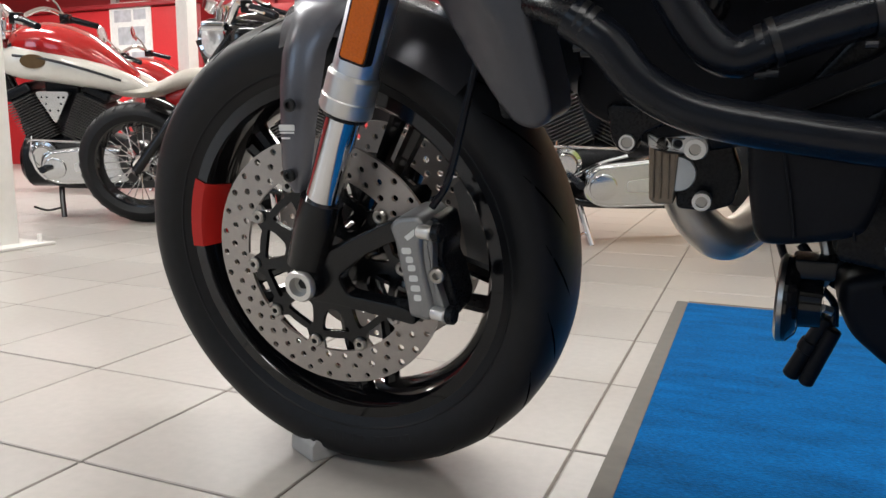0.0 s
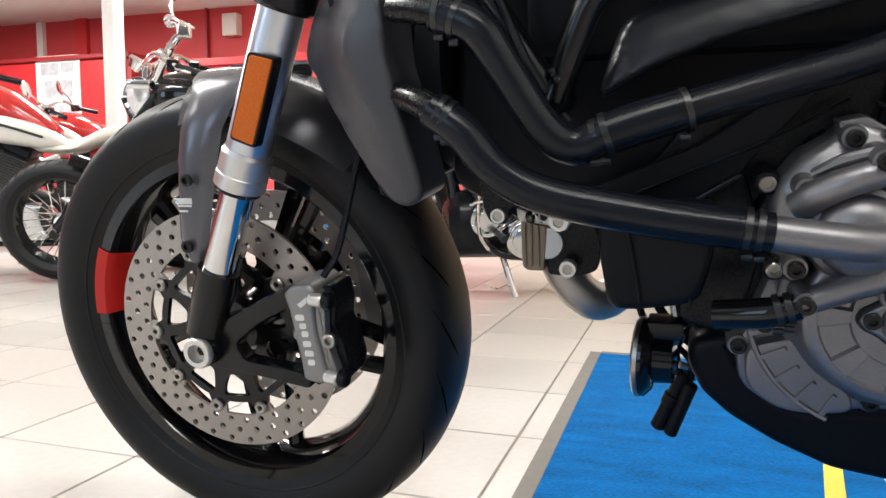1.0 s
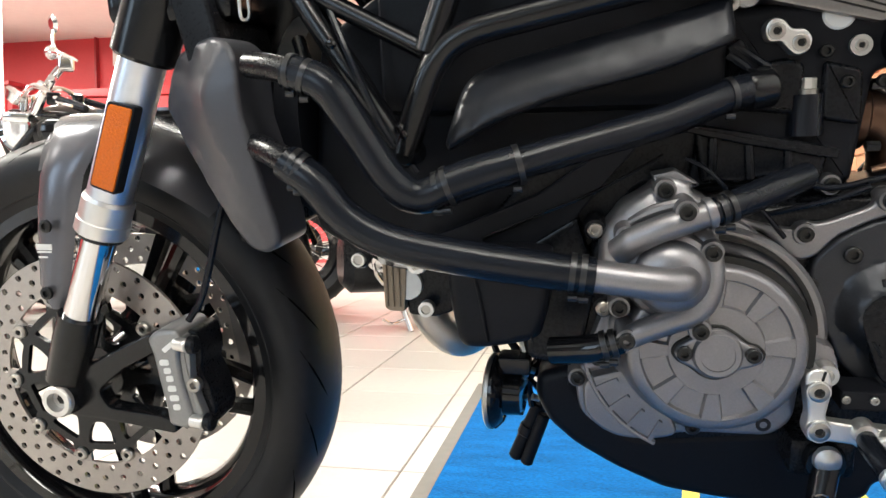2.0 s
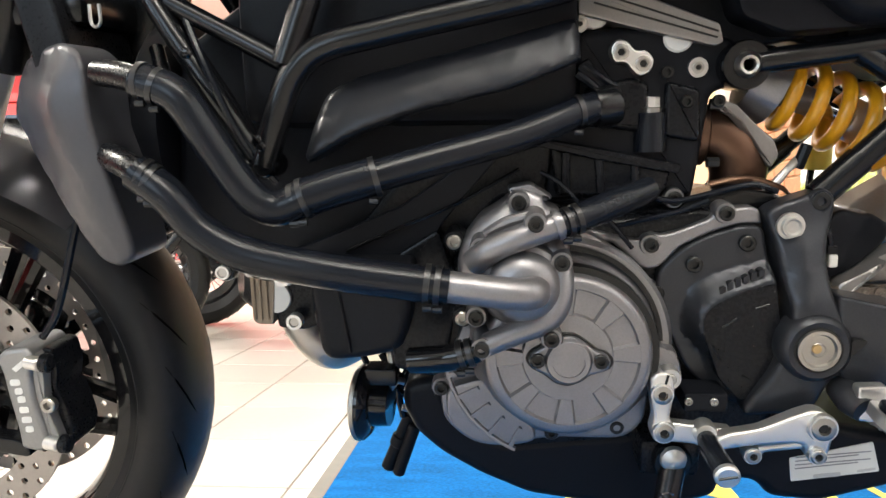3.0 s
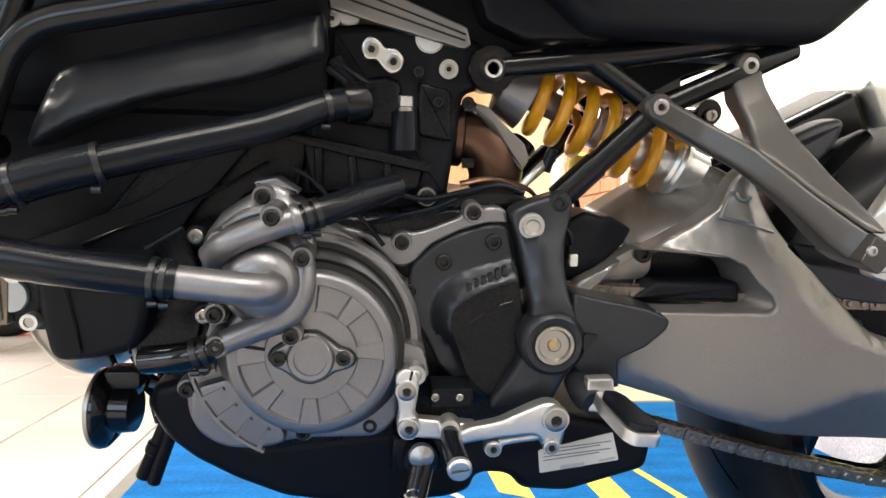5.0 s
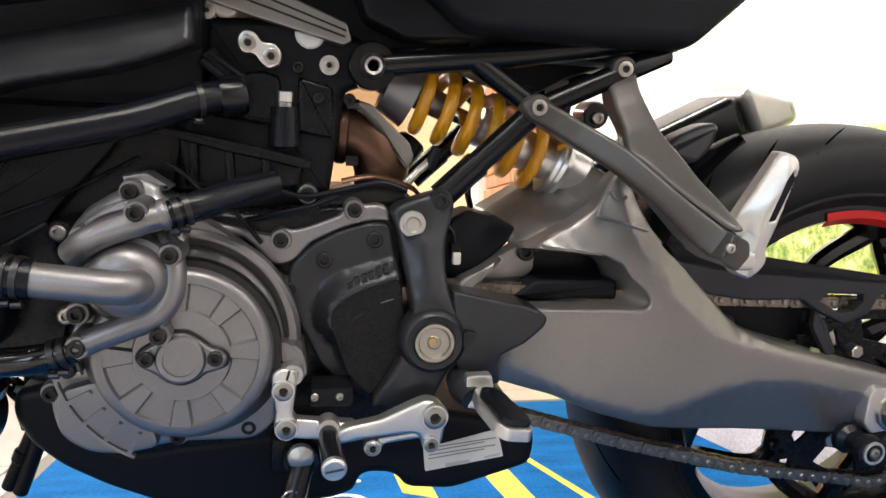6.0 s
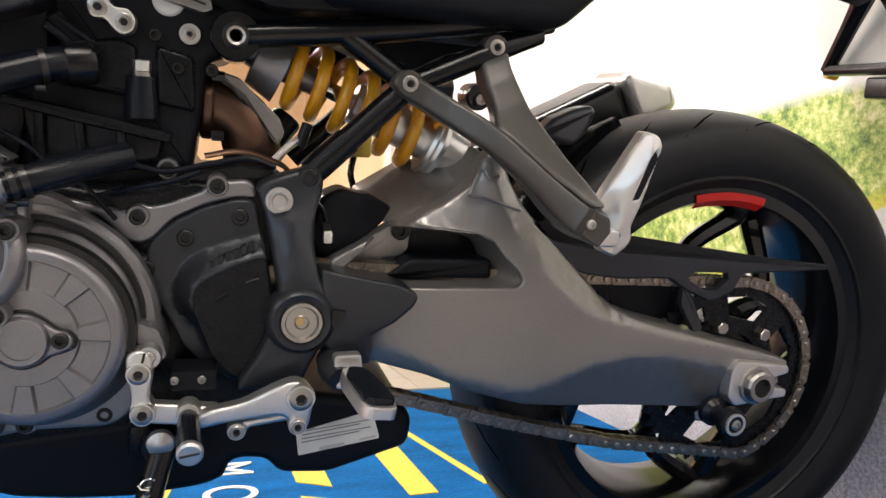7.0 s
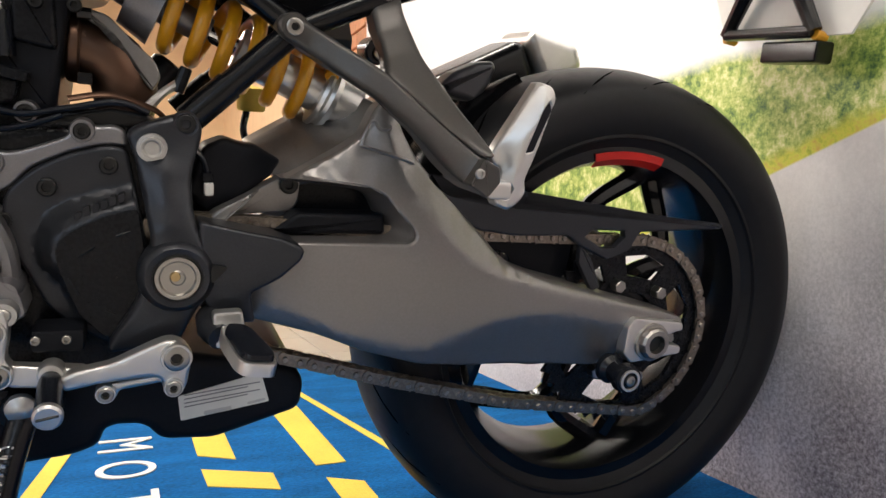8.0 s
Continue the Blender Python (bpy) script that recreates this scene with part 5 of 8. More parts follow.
part("exhaust_elbow", tube(bmesh.new(), [(0.852, -0.03, 0.606), (0.880, -0.03, 0.606), (0.902, -0.03, 0.594), (0.912, -0.028, 0.570), (0.910, -0.02, 0.540)], [0.027, 0.028, 0.030, 0.030, 0.027], n=8, sides=24), BRONZE, bike, "heat-tinted steel exhaust elbow")
part("elbow_flange", lathe_on((0.868, -0.03, 0.606), (1, 0, -0.05), [(0.020, -0.006), (0.031, -0.006), (0.033, -0.003), (0.033, 0.004), (0.031, 0.006), (0.020, 0.006)]), BRONZE, bike, "heat-tinted flange")
for d in (-0.028, 0.030):
    part("flange_nut", rod(bmesh.new(), (0.872, -0.055, 0.606 + d), (0.884, -0.055, 0.606 + d), 0.0055, 6), DARKSTEEL, bike, smooth=20)
bm = bmesh.new()
prism(bm, rounded([(0.874, 0.643), (0.898, 0.637), (0.919, 0.616), (0.938, 0.600), (0.944, 0.584), (0.936, 0.570), (0.921, 0.590), (0.902, 0.619), (0.878, 0.632)], 0.005), -0.056, -0.040, 0.003)
part("heat_shield", bm, SWING, bike, "bronze-grey heat shield")
# black clutter round the rear cylinder: cover ribs, studs, cables, connectors
for u0, w0, u1, w1 in ((0.726, 0.592, 0.726, 0.555), (0.758, 0.585, 0.761, 0.553), (0.793, 0.579, 0.794, 0.556)):
    part("cover_rib", tube(bmesh.new(), [(u0, -0.0945, w0), (u1, -0.0945, w1)], 0.0045, sides=8, straight=True), CASTDARK, engine)
for u, w in ((0.760, 0.625), (0.842, 0.640), (0.872, 0.640), (0.822, 0.668)):
    part("head_screw", socket(bmesh.new(), u, -0.083, w, 0.0062, 0.008), BLACKBOLT, engine)
for pts, r in (([(0.735, -0.10, 0.668), (0.752, -0.102, 0.655), (0.764, -0.100, 0.640), (0.766, -0.096, 0.622)], 0.0042), ([(0.742, -0.098, 0.676), (0.758, -0.100, 0.664), (0.772, -0.098, 0.655)], 0.0035),
               ([(0.70, -0.11, 0.575), (0.718, -0.112, 0.565), (0.735, -0.112, 0.548), (0.742, -0.11, 0.530)], 0.0022), ([(0.795, -0.10, 0.552), (0.830, -0.104, 0.545), (0.866, -0.102, 0.552), (0.905, -0.098, 0.560), (0.932, -0.09, 0.552)], 0.0030),
               ([(0.770, -0.11, 0.520), (0.800, -0.112, 0.528), (0.835, -0.110, 0.536), (0.862, -0.106, 0.546)], 0.0026), ([(0.750, -0.112, 0.545), (0.772, -0.114, 0.522), (0.790, -0.114, 0.500)], 0.0024)):
    part("cable", tube(bmesh.new(), pts, r, n=6, sides=8), RUBBER, bike, "thin black cable")
part("hose_end", lathe_on((0.762, -0.106, 0.637), (1, 0.25, 0.15), [(0.010, -0.012), (0.0185, -0.012), (0.0195, -0.009), (0.0195, 0.008), (0.0175, 0.012), (0.010, 0.012)]), SATIN, bike, "black hose end fitting")
bm = bmesh.new()
prism(bm, rounded([(0.820, 0.528), (0.850, 0.545), (0.900, 0.556), (0.930, 0.552), (0.945, 0.540), (0.930, 0.532), (0.890, 0.528)], 0.006), -0.088, -0.03, 0.006)
part("case_top", bm, SATIN, engine, "black upper engine case")
part("case_strap", tube(bmesh.new(), [(0.866, -0.092, 0.560), (0.900, -0.090, 0.566), (0.935, -0.086, 0.556), (0.948, -0.08, 0.546)], 0.0036, n=5, sides=8, flat=0.5), BRONZE, bike, "bronze cable strap")
part("lever_bracket", tube(bmesh.new(), [(0.925, -0.08, 0.548), (0.944, -0.075, 0.570), (0.962, -0.06, 0.582)], [0.0055, 0.004, 0.005], n=5, sides=10), ZINC, bike, "zinc lever bracket")
part("lever_pin", rod(bmesh.new(), (0.958, -0.066, 0.572), (0.966, -0.066, 0.596), 0.006, 10, 0.001), CASTDARK, bike)

TAN = mat("tan_anodised_metal", (0.26, 0.205, 0.15), 0.42, 0.5, vary=0.08, scale=60)
RAWSTEEL = mat("raw_steel_pipe", (0.50, 0.455, 0.40), 0.40, 0.75, vary=0.2, scale=30, big=9)
# lower front: regulator box, header pipe, horn, wiring stub, oil cooler end
bm = bmesh.new()
relief(bm, rounded([(0.472, 0.492), (0.474, 0.464), (0.476, 0.438), (0.480, 0.415), (0.483, 0.399), (0.490, 0.392), (0.506, 0.392), (0.529, 0.396), (0.554, 0.402), (0.566, 0.409), (0.575, 0.441), (0.577, 0.492)], 0.007), 0.02, [(0.480, 0.480, -0.146), (0.482, 0.400, -0.146), (0.560, 0.400, -0.154), (0.560, 0.480, -0.154)], edge=0.010, step=0.008)
part("coolant_tank", bm, PLASTIC, bike, "black plastic coolant tank", 40)
for u in (0.512, 0.556):
    part("tank_seam", tube(bmesh.new(), [(u - 0.012, -0.1505, 0.480), (u - 0.004, -0.1515, 0.440), (u + 0.002, -0.1510, 0.402)], 0.0014, n=4, sides=6), PLASTIC, bike)
bm = bmesh.new()
prism(bm, rounded([(0.548, 0.37), (0.552, 0.49), (0.60, 0.52), (0.62, 0.45), (0.60, 0.36)], 0.01), -0.11, 0.09, 0.006)
part("engine_mount", bm, CASTDARK, bike)
bm = bmesh.new()
prism(bm, rounded([(0.435, 0.494), (0.47, 0.504), (0.56, 0.540), (0.65, 0.600), (0.66, 0.590), (0.60, 0.52), (0.58, 0.47), (0.46, 0.476)], 0.01), -0.105, -0.095, 0.003)
part("inner_panel", bm, PLASTIC, bike, "black inner panel")
bm = bmesh.new()
prism(bm, rounded([(0.381, 0.462), (0.382, 0.404), (0.388, 0.400), (0.406, 0.400), (0.409, 0.435), (0.411, 0.462)], 0.003), -0.056, 0.10, 0.003)
cooler = part("oil_cooler", bm, TAN, bike, "tan ribbed oil cooler end")
for u in (0.3865, 0.3935, 0.4010):
    part("cooler_rib", box(bmesh.new(), (u - 0.0012, -0.0585, 0.406), (u + 0.0012, -0.0560, 0.458), 0.0008, 1), TAN, cooler)
part("cooler_disc", lathe(bmesh.new(), [(0.0, -0.054), (0.017, -0.054), (0.018, -0.052), (0.018, -0.04), (0.0, -0.04)], (0.409, 0, 0.431), seg=36), WHITEPLASTIC, cooler, "pale end disc")
bm = bmesh.new()
prism(bm, rounded([(0.405, 0.462), (0.456, 0.466), (0.468, 0.430), (0.462, 0.400), (0.440, 0.392), (0.408, 0.394)], 0.006), -0.048, -0.030, 0.003)
part("cooler_bracket", bm, CASTDARK, cooler, "black bracket")
bm = bmesh.new()
prism(bm, rounded([(0.382, 0.476), (0.396, 0.470), (0.418, 0.474), (0.436, 0.472), (0.440, 0.460), (0.434, 0.450), (0.418, 0.456), (0.384, 0.461)], 0.004), -0.078, -0.066, 0.0025,
      inner=[[(0.398 + 0.004 * math.cos(-a * math.pi / 5), 0.4655 + 0.004 * math.sin(-a * math.pi / 5)) for a in range(10)], [(0.411 + 0.004 * math.cos(-a * math.pi / 5), 0.4655 + 0.004 * math.sin(-a * math.pi / 5)) for a in range(10)]])
part("drilled_bracket", bm, ZINC, cooler, "bright drilled bracket")
for u, v, w, r in ((0.427, -0.082, 0.461, 0.0098), (0.434, -0.072, 0.408, 0.0088), (0.366, -0.094, 0.469, 0.0075)):
    part("bracket_bolt", lathe(bmesh.new(), [(0.0055, v), (r, v), (r, v + 0.012), (0.0055, v + 0.012)], (u, 0, w), seg=24), ALU, cooler, "bright ring bolt")
    part("bolt_core", lathe(bmesh.new(), [(0.0, v + 0.002), (0.0056, v + 0.002), (0.0056, v + 0.02), (0.0, v + 0.02)], (u, 0, w), seg=6), STEEL, cooler, smooth=20)
bm = bmesh.new()
prism(bm, rounded([(0.345, 0.505), (0.41, 0.500), (0.40, 0.484), (0.378, 0.476), (0.374, 0.458), (0.358, 0.458), (0.350, 0.470)], 0.008), -0.088, -0.07, 0.004)
part("radiator_bracket", bm, CASTDARK, bike, "black radiator bracket")
part("header_pipe", tube(bmesh.new(), [(0.400, 0.02, 0.44), (0.404, 0.03, 0.40), (0.4205, 0.03, 0.364), (0.445, 0.034, 0.340), (0.466, 0.056, 0.338), (0.488, 0.090, 0.354), (0.510, 0.115, 0.390)], 0.0235, n=8, sides=24), RAWSTEEL, bike, "bright steel exhaust header pipe")
horn = part("horn", lathe(bmesh.new(), [(0.0, -0.036), (0.010, -0.036), (0.042, -0.040), (0.0445, -0.037), (0.0445, -0.030), (0.036, -0.022), (0.028, -0.02), (0.026, 0.0), (0.0, 0.0)], (0, 0, 0), "x", 40), GLOSS, bike, "round black horn")
horn.matrix_basis = pose(0.544, -0.100, 0.327, 0, 0, -6) @ Matrix.Scale(0.90, 4)
part("horn_rim", lathe(bmesh.new(), [(0.0415, -0.041), (0.0450, -0.0385), (0.0455, -0.034), (0.0435, -0.0335)], (0, 0, 0), "x", 40), STEEL, horn, "bright horn rim")
part("horn_bracket", tube(bmesh.new(), [(0.531, -0.090, 0.334), (0.546, -0.090, 0.349), (0.541, -0.080, 0.384), (0.526, -0.060, 0.414)], 0.005, n=5, sides=8), STEEL, bike)
part("horn_wire", tube(bmesh.new(), [(0.50, -0.06, 0.39), (0.515, -0.05, 0.345), (0.545, -0.04, 0.330), (0.56, -0.04, 0.36)], 0.004, n=6, sides=8), RUBBER, bike)
part("wiring_plug", rod(bmesh.new(), (0.556, -0.032, 0.285), (0.526, -0.034, 0.216), 0.0085, 12, 0.002), PLASTIC, bike, "black cable plug")
part("wiring_plug", rod(bmesh.new(), (0.562, -0.040, 0.276), (0.540, -0.044, 0.214), 0.0075, 12, 0.002), PLASTIC, bike, "black cable plug")
part("plug_collar", rod(bmesh.new(), (0.544, -0.033, 0.258), (0.539, -0.033, 0.246), 0.0105, 12, 0.001), PLASTIC, bike)
part("horn_plate", box(bmesh.new(), (0.518, -0.110, 0.350), (0.552, -0.080, 0.369), 0.003), SATIN, bike, "black horn bracket")
for pts, r in (([(0.525, -0.04, 0.362), (0.538, -0.045, 0.345), (0.556, -0.04, 0.325), (0.575, -0.03, 0.312)], 0.005), ([(0.575, -0.04, 0.365), (0.560, -0.045, 0.345), (0.545, -0.045, 0.318), (0.548, -0.04, 0.286)], 0.0045),
               ([(0.545, -0.035, 0.370), (0.552, -0.04, 0.350), (0.566, -0.04, 0.342), (0.582, -0.03, 0.35)], 0.006), ([(0.530, -0.045, 0.345), (0.540, -0.05, 0.328), (0.558, -0.045, 0.306), (0.562, -0.04, 0.280)], 0.0035)):
    part("horn_wire", tube(bmesh.new(), pts, r, n=6, sides=8), RUBBER, bike, "black wire")
for u, w in ((0.548, 0.335), (0.566, 0.326), (0.553, 0.302)):
    part("wire_clip", rod(bmesh.new(), (u - 0.004, -0.052, w), (u + 0.004, -0.050, w - 0.003), 0.0042, 8), ZINC, bike)

# belly pan
bm = bmesh.new()
prism(bm, rounded([(0.558, 0.348), (0.556, 0.323), (0.570, 0.294), (0.598, 0.269), (0.640, 0.245), (0.692, 0.223), (0.745, 0.216), (0.800, 0.213), (0.866, 0.219), (0.888, 0.227), (0.893, 0.243), (0.904, 0.247), (0.930, 0.245), (0.944, 0.227), (0.996, 0.223), (1.040, 0.236), (1.084, 0.249), (1.088, 0.280), (1.075, 0.300), (0.960, 0.320), (0.800, 0.300), (0.660, 0.285), (0.625, 0.305), (0.605, 0.330), (0.598, 0.360)], 0.010), -0.100, 0.10, 0.012, 4)
pan = part("belly_pan", bm, PLASTIC, bike, "matt black belly pan and exhaust box")
bm = bmesh.new()
prism(bm, rounded([(0.963, 0.249), (1.050, 0.263), (1.041, 0.295), (0.960, 0.275)], 0.002), -0.1015, -0.0995)
lab = part("warning_label", bm, PAPER, pan, "white paper label with fine print")
for i in range(4):
    bar = bmesh.new()
    w = 0.2755 - 0.0042 * i
    prism(bar, [(0.966, w), (1.040 - 0.012 * (i % 2), w + 0.0090), (1.040 - 0.012 * (i % 2), w + 0.0102), (0.966, w + 0.0012)], -0.1018, -0.1013)
    part("print_line", bar, GREYPRINT, lab, "line of fine print")
for a, b in (((0.985, 0.253), (1.012, 0.262)), ((1.028, 0.261), (1.046, 0.268))):
    bar = bmesh.new()
    prism(bar, rounded([(a[0], a[1]), (b[0], a[1] + 0.0035), (b[0], b[1] - 0.001), (a[0], b[1] - 0.0045)], 0.002), -0.1018, -0.1013)
    part("print_block", bar, mat("pale_print", (0.45, 0.44, 0.42), 0.5), lab, "pale printed block")

# ---- pivot plate, stand, shift linkage, foot rest ----
bm = bmesh.new()
relief(bm, rounded([(0.913, 0.534), (0.921, 0.541), (0.939, 0.548), (0.964, 0.556), (0.973, 0.552), (0.978, 0.543), (0.976, 0.528), (0.970, 0.512), (0.968, 0.489), (0.970, 0.464), (0.979, 0.441), (0.984, 0.416), (0.981, 0.394), (0.968, 0.371), (0.958, 0.347), (0.898, 0.338), (0.899, 0.351), (0.920, 0.385), (0.931, 0.418), (0.934, 0.442), (0.927, 0.478), (0.921, 0.510)], 0.006), -0.09, [(0.913, 0.534, -0.118), (0.939, 0.548, -0.118), (0.973, 0.552, -0.115), (0.976, 0.528, -0.117), (0.968, 0.489, -0.131), (0.979, 0.441, -0.151), (0.981, 0.394, -0.153), (0.958, 0.347, -0.149), (0.899, 0.351, -0.141), (0.931, 0.418, -0.149), (0.927, 0.478, -0.133), (0.956, 0.412, -0.156), (0.935, 0.523, -0.121), (0.945, 0.485, -0.138), (0.943, 0.455, -0.150), (0.925, 0.364, -0.149), (0.946, 0.503, -0.132)], edge=0.006, step=0.005)
pivot = part("pivot_plate", bm, PLATE, bike, "graphite grey swingarm pivot plate", 40)
bm = bmesh.new()
relief(bm, rounded([(0.973, 0.462), (1.012, 0.455), (1.044, 0.450), (1.062, 0.443), (1.067, 0.438), (1.064, 0.429), (1.046, 0.411), (1.020, 0.396), (1.025, 0.367), (0.995, 0.365), (0.978, 0.388)], 0.004), -0.10, [(0.973, 0.462, -0.150), (1.012, 0.455, -0.158), (1.044, 0.450, -0.163), (1.062, 0.443, -0.165), (1.067, 0.438, -0.165), (1.064, 0.429, -0.165), (1.046, 0.411, -0.162), (1.020, 0.396, -0.158), (1.025, 0.367, -0.155), (0.995, 0.365, -0.150), (0.978, 0.388, -0.150)], edge=0.004, step=0.006)
part("pivot_wing", bm, PLATE, pivot, "graphite grey heel guard", 40)
part("pivot_boss", lathe(bmesh.new(), [(0.0225, -0.157), (0.0270, -0.158), (0.0315, -0.1545), (0.0340, -0.1475), (0.0340, -0.13), (0.0225, -0.13)], (0.9555, 0, 0.412), seg=40), PLATE, pivot)
part("pivot_cap", lathe(bmesh.new(), [(0.0, -0.1580), (0.0055, -0.1580), (0.007, -0.1565), (0.0145, -0.1565), (0.0160, -0.1595), (0.0192, -0.1595), (0.0205, -0.157), (0.0205, -0.14), (0.0, -0.14)], (0.9555, 0, 0.412), seg=40), STEEL, pivot, "bright pivot cap")
part("cap_ring", lathe(bmesh.new(), [(0.0206, -0.1572), (0.0224, -0.1572), (0.0224, -0.150), (0.0206, -0.150)], (0.9555, 0, 0.412), seg=40), BLACKBOLT, pivot)
part("cap_centre", lathe(bmesh.new(), [(0.0, -0.1592), (0.0040, -0.1592), (0.0048, -0.1575), (0.0, -0.1575)], (0.9535, 0, 0.4135), seg=20), mat("brass", (0.55, 0.40, 0.2), 0.35, 0.9), pivot, "brass centre")
part("pivot_bolt", lathe(bmesh.new(), [(0.0, -0.1285), (0.0060, -0.1285), (0.0078, -0.1310), (0.0095, -0.1310), (0.0100, -0.126), (0.0128, -0.1255), (0.0132, -0.1215), (0.0, -0.1215)], (0.9344, 0, 0.5232), seg=24), ZINC, pivot, "zinc flange bolt")
part("pivot_screw", socket(bmesh.new(), 0.9632, -0.1135, 0.5455, 0.0085, 0.005), BLACKBOLT, pivot)
part("lobe_rim", lathe(bmesh.new(), [(0.0090, -0.1130), (0.0092, -0.1170), (0.0108, -0.1175), (0.0125, -0.1130)], (0.9632, 0, 0.5455), seg=28), PLATE, pivot)
bm = bmesh.new()
prism(bm, rounded([(0.984, 0.424), (0.999, 0.422), (0.990, 0.412), (0.984, 0.406)], 0.004), -0.1585, -0.150)
part("plate_recess", bm, BLACKBOLT, pivot)

# shift lever and its rod
bm = relief(bmesh.new(), rounded([(0.802, 0.377), (0.802, 0.387), (0.812, 0.393), (0.822, 0.389), (0.825, 0.377), (0.824, 0.363), (0.821, 0.346), (0.828, 0.336), (0.826, 0.324), (0.816, 0.320), (0.807, 0.323), (0.804, 0.333), (0.807, 0.346), (0.804, 0.364)], 0.005), -0.150, [(0.810, 0.375, -0.168), (0.816, 0.330, -0.168)], edge=0.0035, step=0.006)
shift = part("shift_lever", bm, ALU, bike, "bright aluminium shift linkage", 40)
bm = relief(bmesh.new(), rounded([(0.822, 0.340), (0.840, 0.338), (0.881, 0.334), (0.882, 0.320), (0.855, 0.314), (0.847, 0.318), (0.822, 0.320)], 0.003), -0.150, [(0.826, 0.334, -0.162), (0.870, 0.330, -0.164)], edge=0.003, step=0.006)
part("link_rod", bm, ALU, shift, "", 40)
bm = relief(bmesh.new(), rounded([(0.860, 0.328), (0.870, 0.336), (0.901, 0.342), (0.934, 0.358), (0.948, 0.363), (0.960, 0.359), (0.968, 0.347), (0.965, 0.332), (0.963, 0.318), (0.957, 0.310), (0.948, 0.311), (0.943, 0.318), (0.942, 0.326), (0.934, 0.329), (0.891, 0.324), (0.865, 0.319)], 0.006), -0.164, [(0.870, 0.322, -0.178), (0.900, 0.330, -0.178), (0.950, 0.344, -0.181), (0.958, 0.312, -0.180)], edge=0.004, step=0.006)
part("lever_arm", bm, ALU, shift, "bright aluminium lever arm", 40)
bm = relief(bmesh.new(), rounded([(0.888, 0.316), (0.894, 0.320), (0.944, 0.328), (0.946, 0.320), (0.908, 0.315), (0.905, 0.308), (0.898, 0.304), (0.891, 0.308)], 0.004), -0.162, [(0.890, 0.312, -0.171), (0.950, 0.325, -0.171)], edge=0.003, step=0.006)
part("lever_web", bm, ALU, shift, "", 40)
for u, w, v, r in [(0.813, 0.371, -0.170, 0.009), (0.816, 0.333, -0.170, 0.009), (0.954, 0.347, -0.185, 0.011), (0.952, 0.319, -0.183, 0.007), (0.897, 0.314, -0.175, 0.007)]:
    part("screw_rim", lathe(bmesh.new(), [(r * 0.98, v + 0.006), (r * 0.98, v - 0.001), (r * 1.16, v - 0.001), (r * 1.22, v + 0.001), (r * 1.22, v + 0.006)], (u, 0, w), seg=24), ALU, shift)
    hexcap("lever_screw", u, v + 0.003, w, r, 0.006, STEEL, shift)
part("clamp_gap", tube(bmesh.new(), [(0.815, -0.1685, 0.377), (0.818, -0.1685, 0.390)], 0.0012, sides=6, straight=True), BLACKBOLT, shift)
part("rod_end", lathe(bmesh.new(), [(0.0060, -0.164), (0.0100, -0.164), (0.0108, -0.161), (0.0108, -0.148), (0.0060, -0.148)], (0.821, 0, 0.384), seg=24), ZINC, shift, "zinc rod end")
part("rod_stud", rod(bmesh.new(), (0.821, -0.166, 0.384), (0.821, -0.140, 0.384), 0.0058, 12, 0.001), STEEL, shift)
part("lever_mount", lathe(bmesh.new(), [(0.0, -0.150), (0.010, -0.149), (0.012, -0.14), (0.012, -0.10), (0.0, -0.10)], (0.820, 0, 0.398), seg=24), CAST, shift)
bm = bmesh.new()
prism(bm, rounded([(0.802, 0.412), (0.816, 0.412), (0.832, 0.398), (0.836, 0.378), (0.826, 0.374), (0.822, 0.392), (0.806, 0.398)], 0.005), -0.150, -0.10, 0.003)
part("lever_arch", bm, CAST, shift, "grey cast lever mount")
part("toe_peg", tube(bmesh.new(), [(0.855, -0.168, 0.329), (0.855, -0.180, 0.326), (0.858, -0.224, 0.322)], [0.0085, 0.0098, 0.0108], sides=18, straight=True), RUBBER, shift, "black rubber toe peg")
part("peg_end", rod(bmesh.new(), (0.858, -0.2235, 0.322), (0.858, -0.232, 0.321), 0.0112, 18, 0.002), ALU, shift, "bright end cap")
part("end_slot", rod(bmesh.new(), (0.850, -0.2322, 0.320), (0.866, -0.2322, 0.323), 0.0012, 6), BLACKBOLT, shift)
part("peg_base", lathe(bmesh.new(), [(0.0, -0.172), (0.0095, -0.171), (0.0110, -0.167), (0.0110, -0.155), (0.0, -0.155)], (0.855, 0, 0.332), seg=24), ALU, shift)
part("shift_sensor", box(bmesh.new(), (0.838, -0.15, 0.345), (0.880, -0.11, 0.365), 0.004), PLASTIC, bike)
for u in (0.842, 0.866):
    part("sensor_screw", socket(bmesh.new(), u, -0.149, 0.357, 0.004, 0.004), STEEL, bike)
part("lower_bracket", box(bmesh.new(), (0.80, -0.14, 0.27), (0.86, -0.09, 0.31), 0.008), CASTDARK, bike)
stand = part("side_stand", tube(bmesh.new(), [(0.832, -0.145, 0.290), (0.818, -0.175, 0.235), (0.80, -0.235, 0.11), (0.79, -0.275, 0.060)], [0.013, 0.012, 0.011, 0.011], n=5, sides=14), SATIN, bike, "black folding side stand")
part("stand_bolt", lathe(bmesh.new(), [(0.0, -0.160), (0.006, -0.160), (0.012, -0.156), (0.0135, -0.151), (0.0, -0.151)], (0.830, 0, 0.297), seg=20), ZINC, stand, "bright stand bolt")
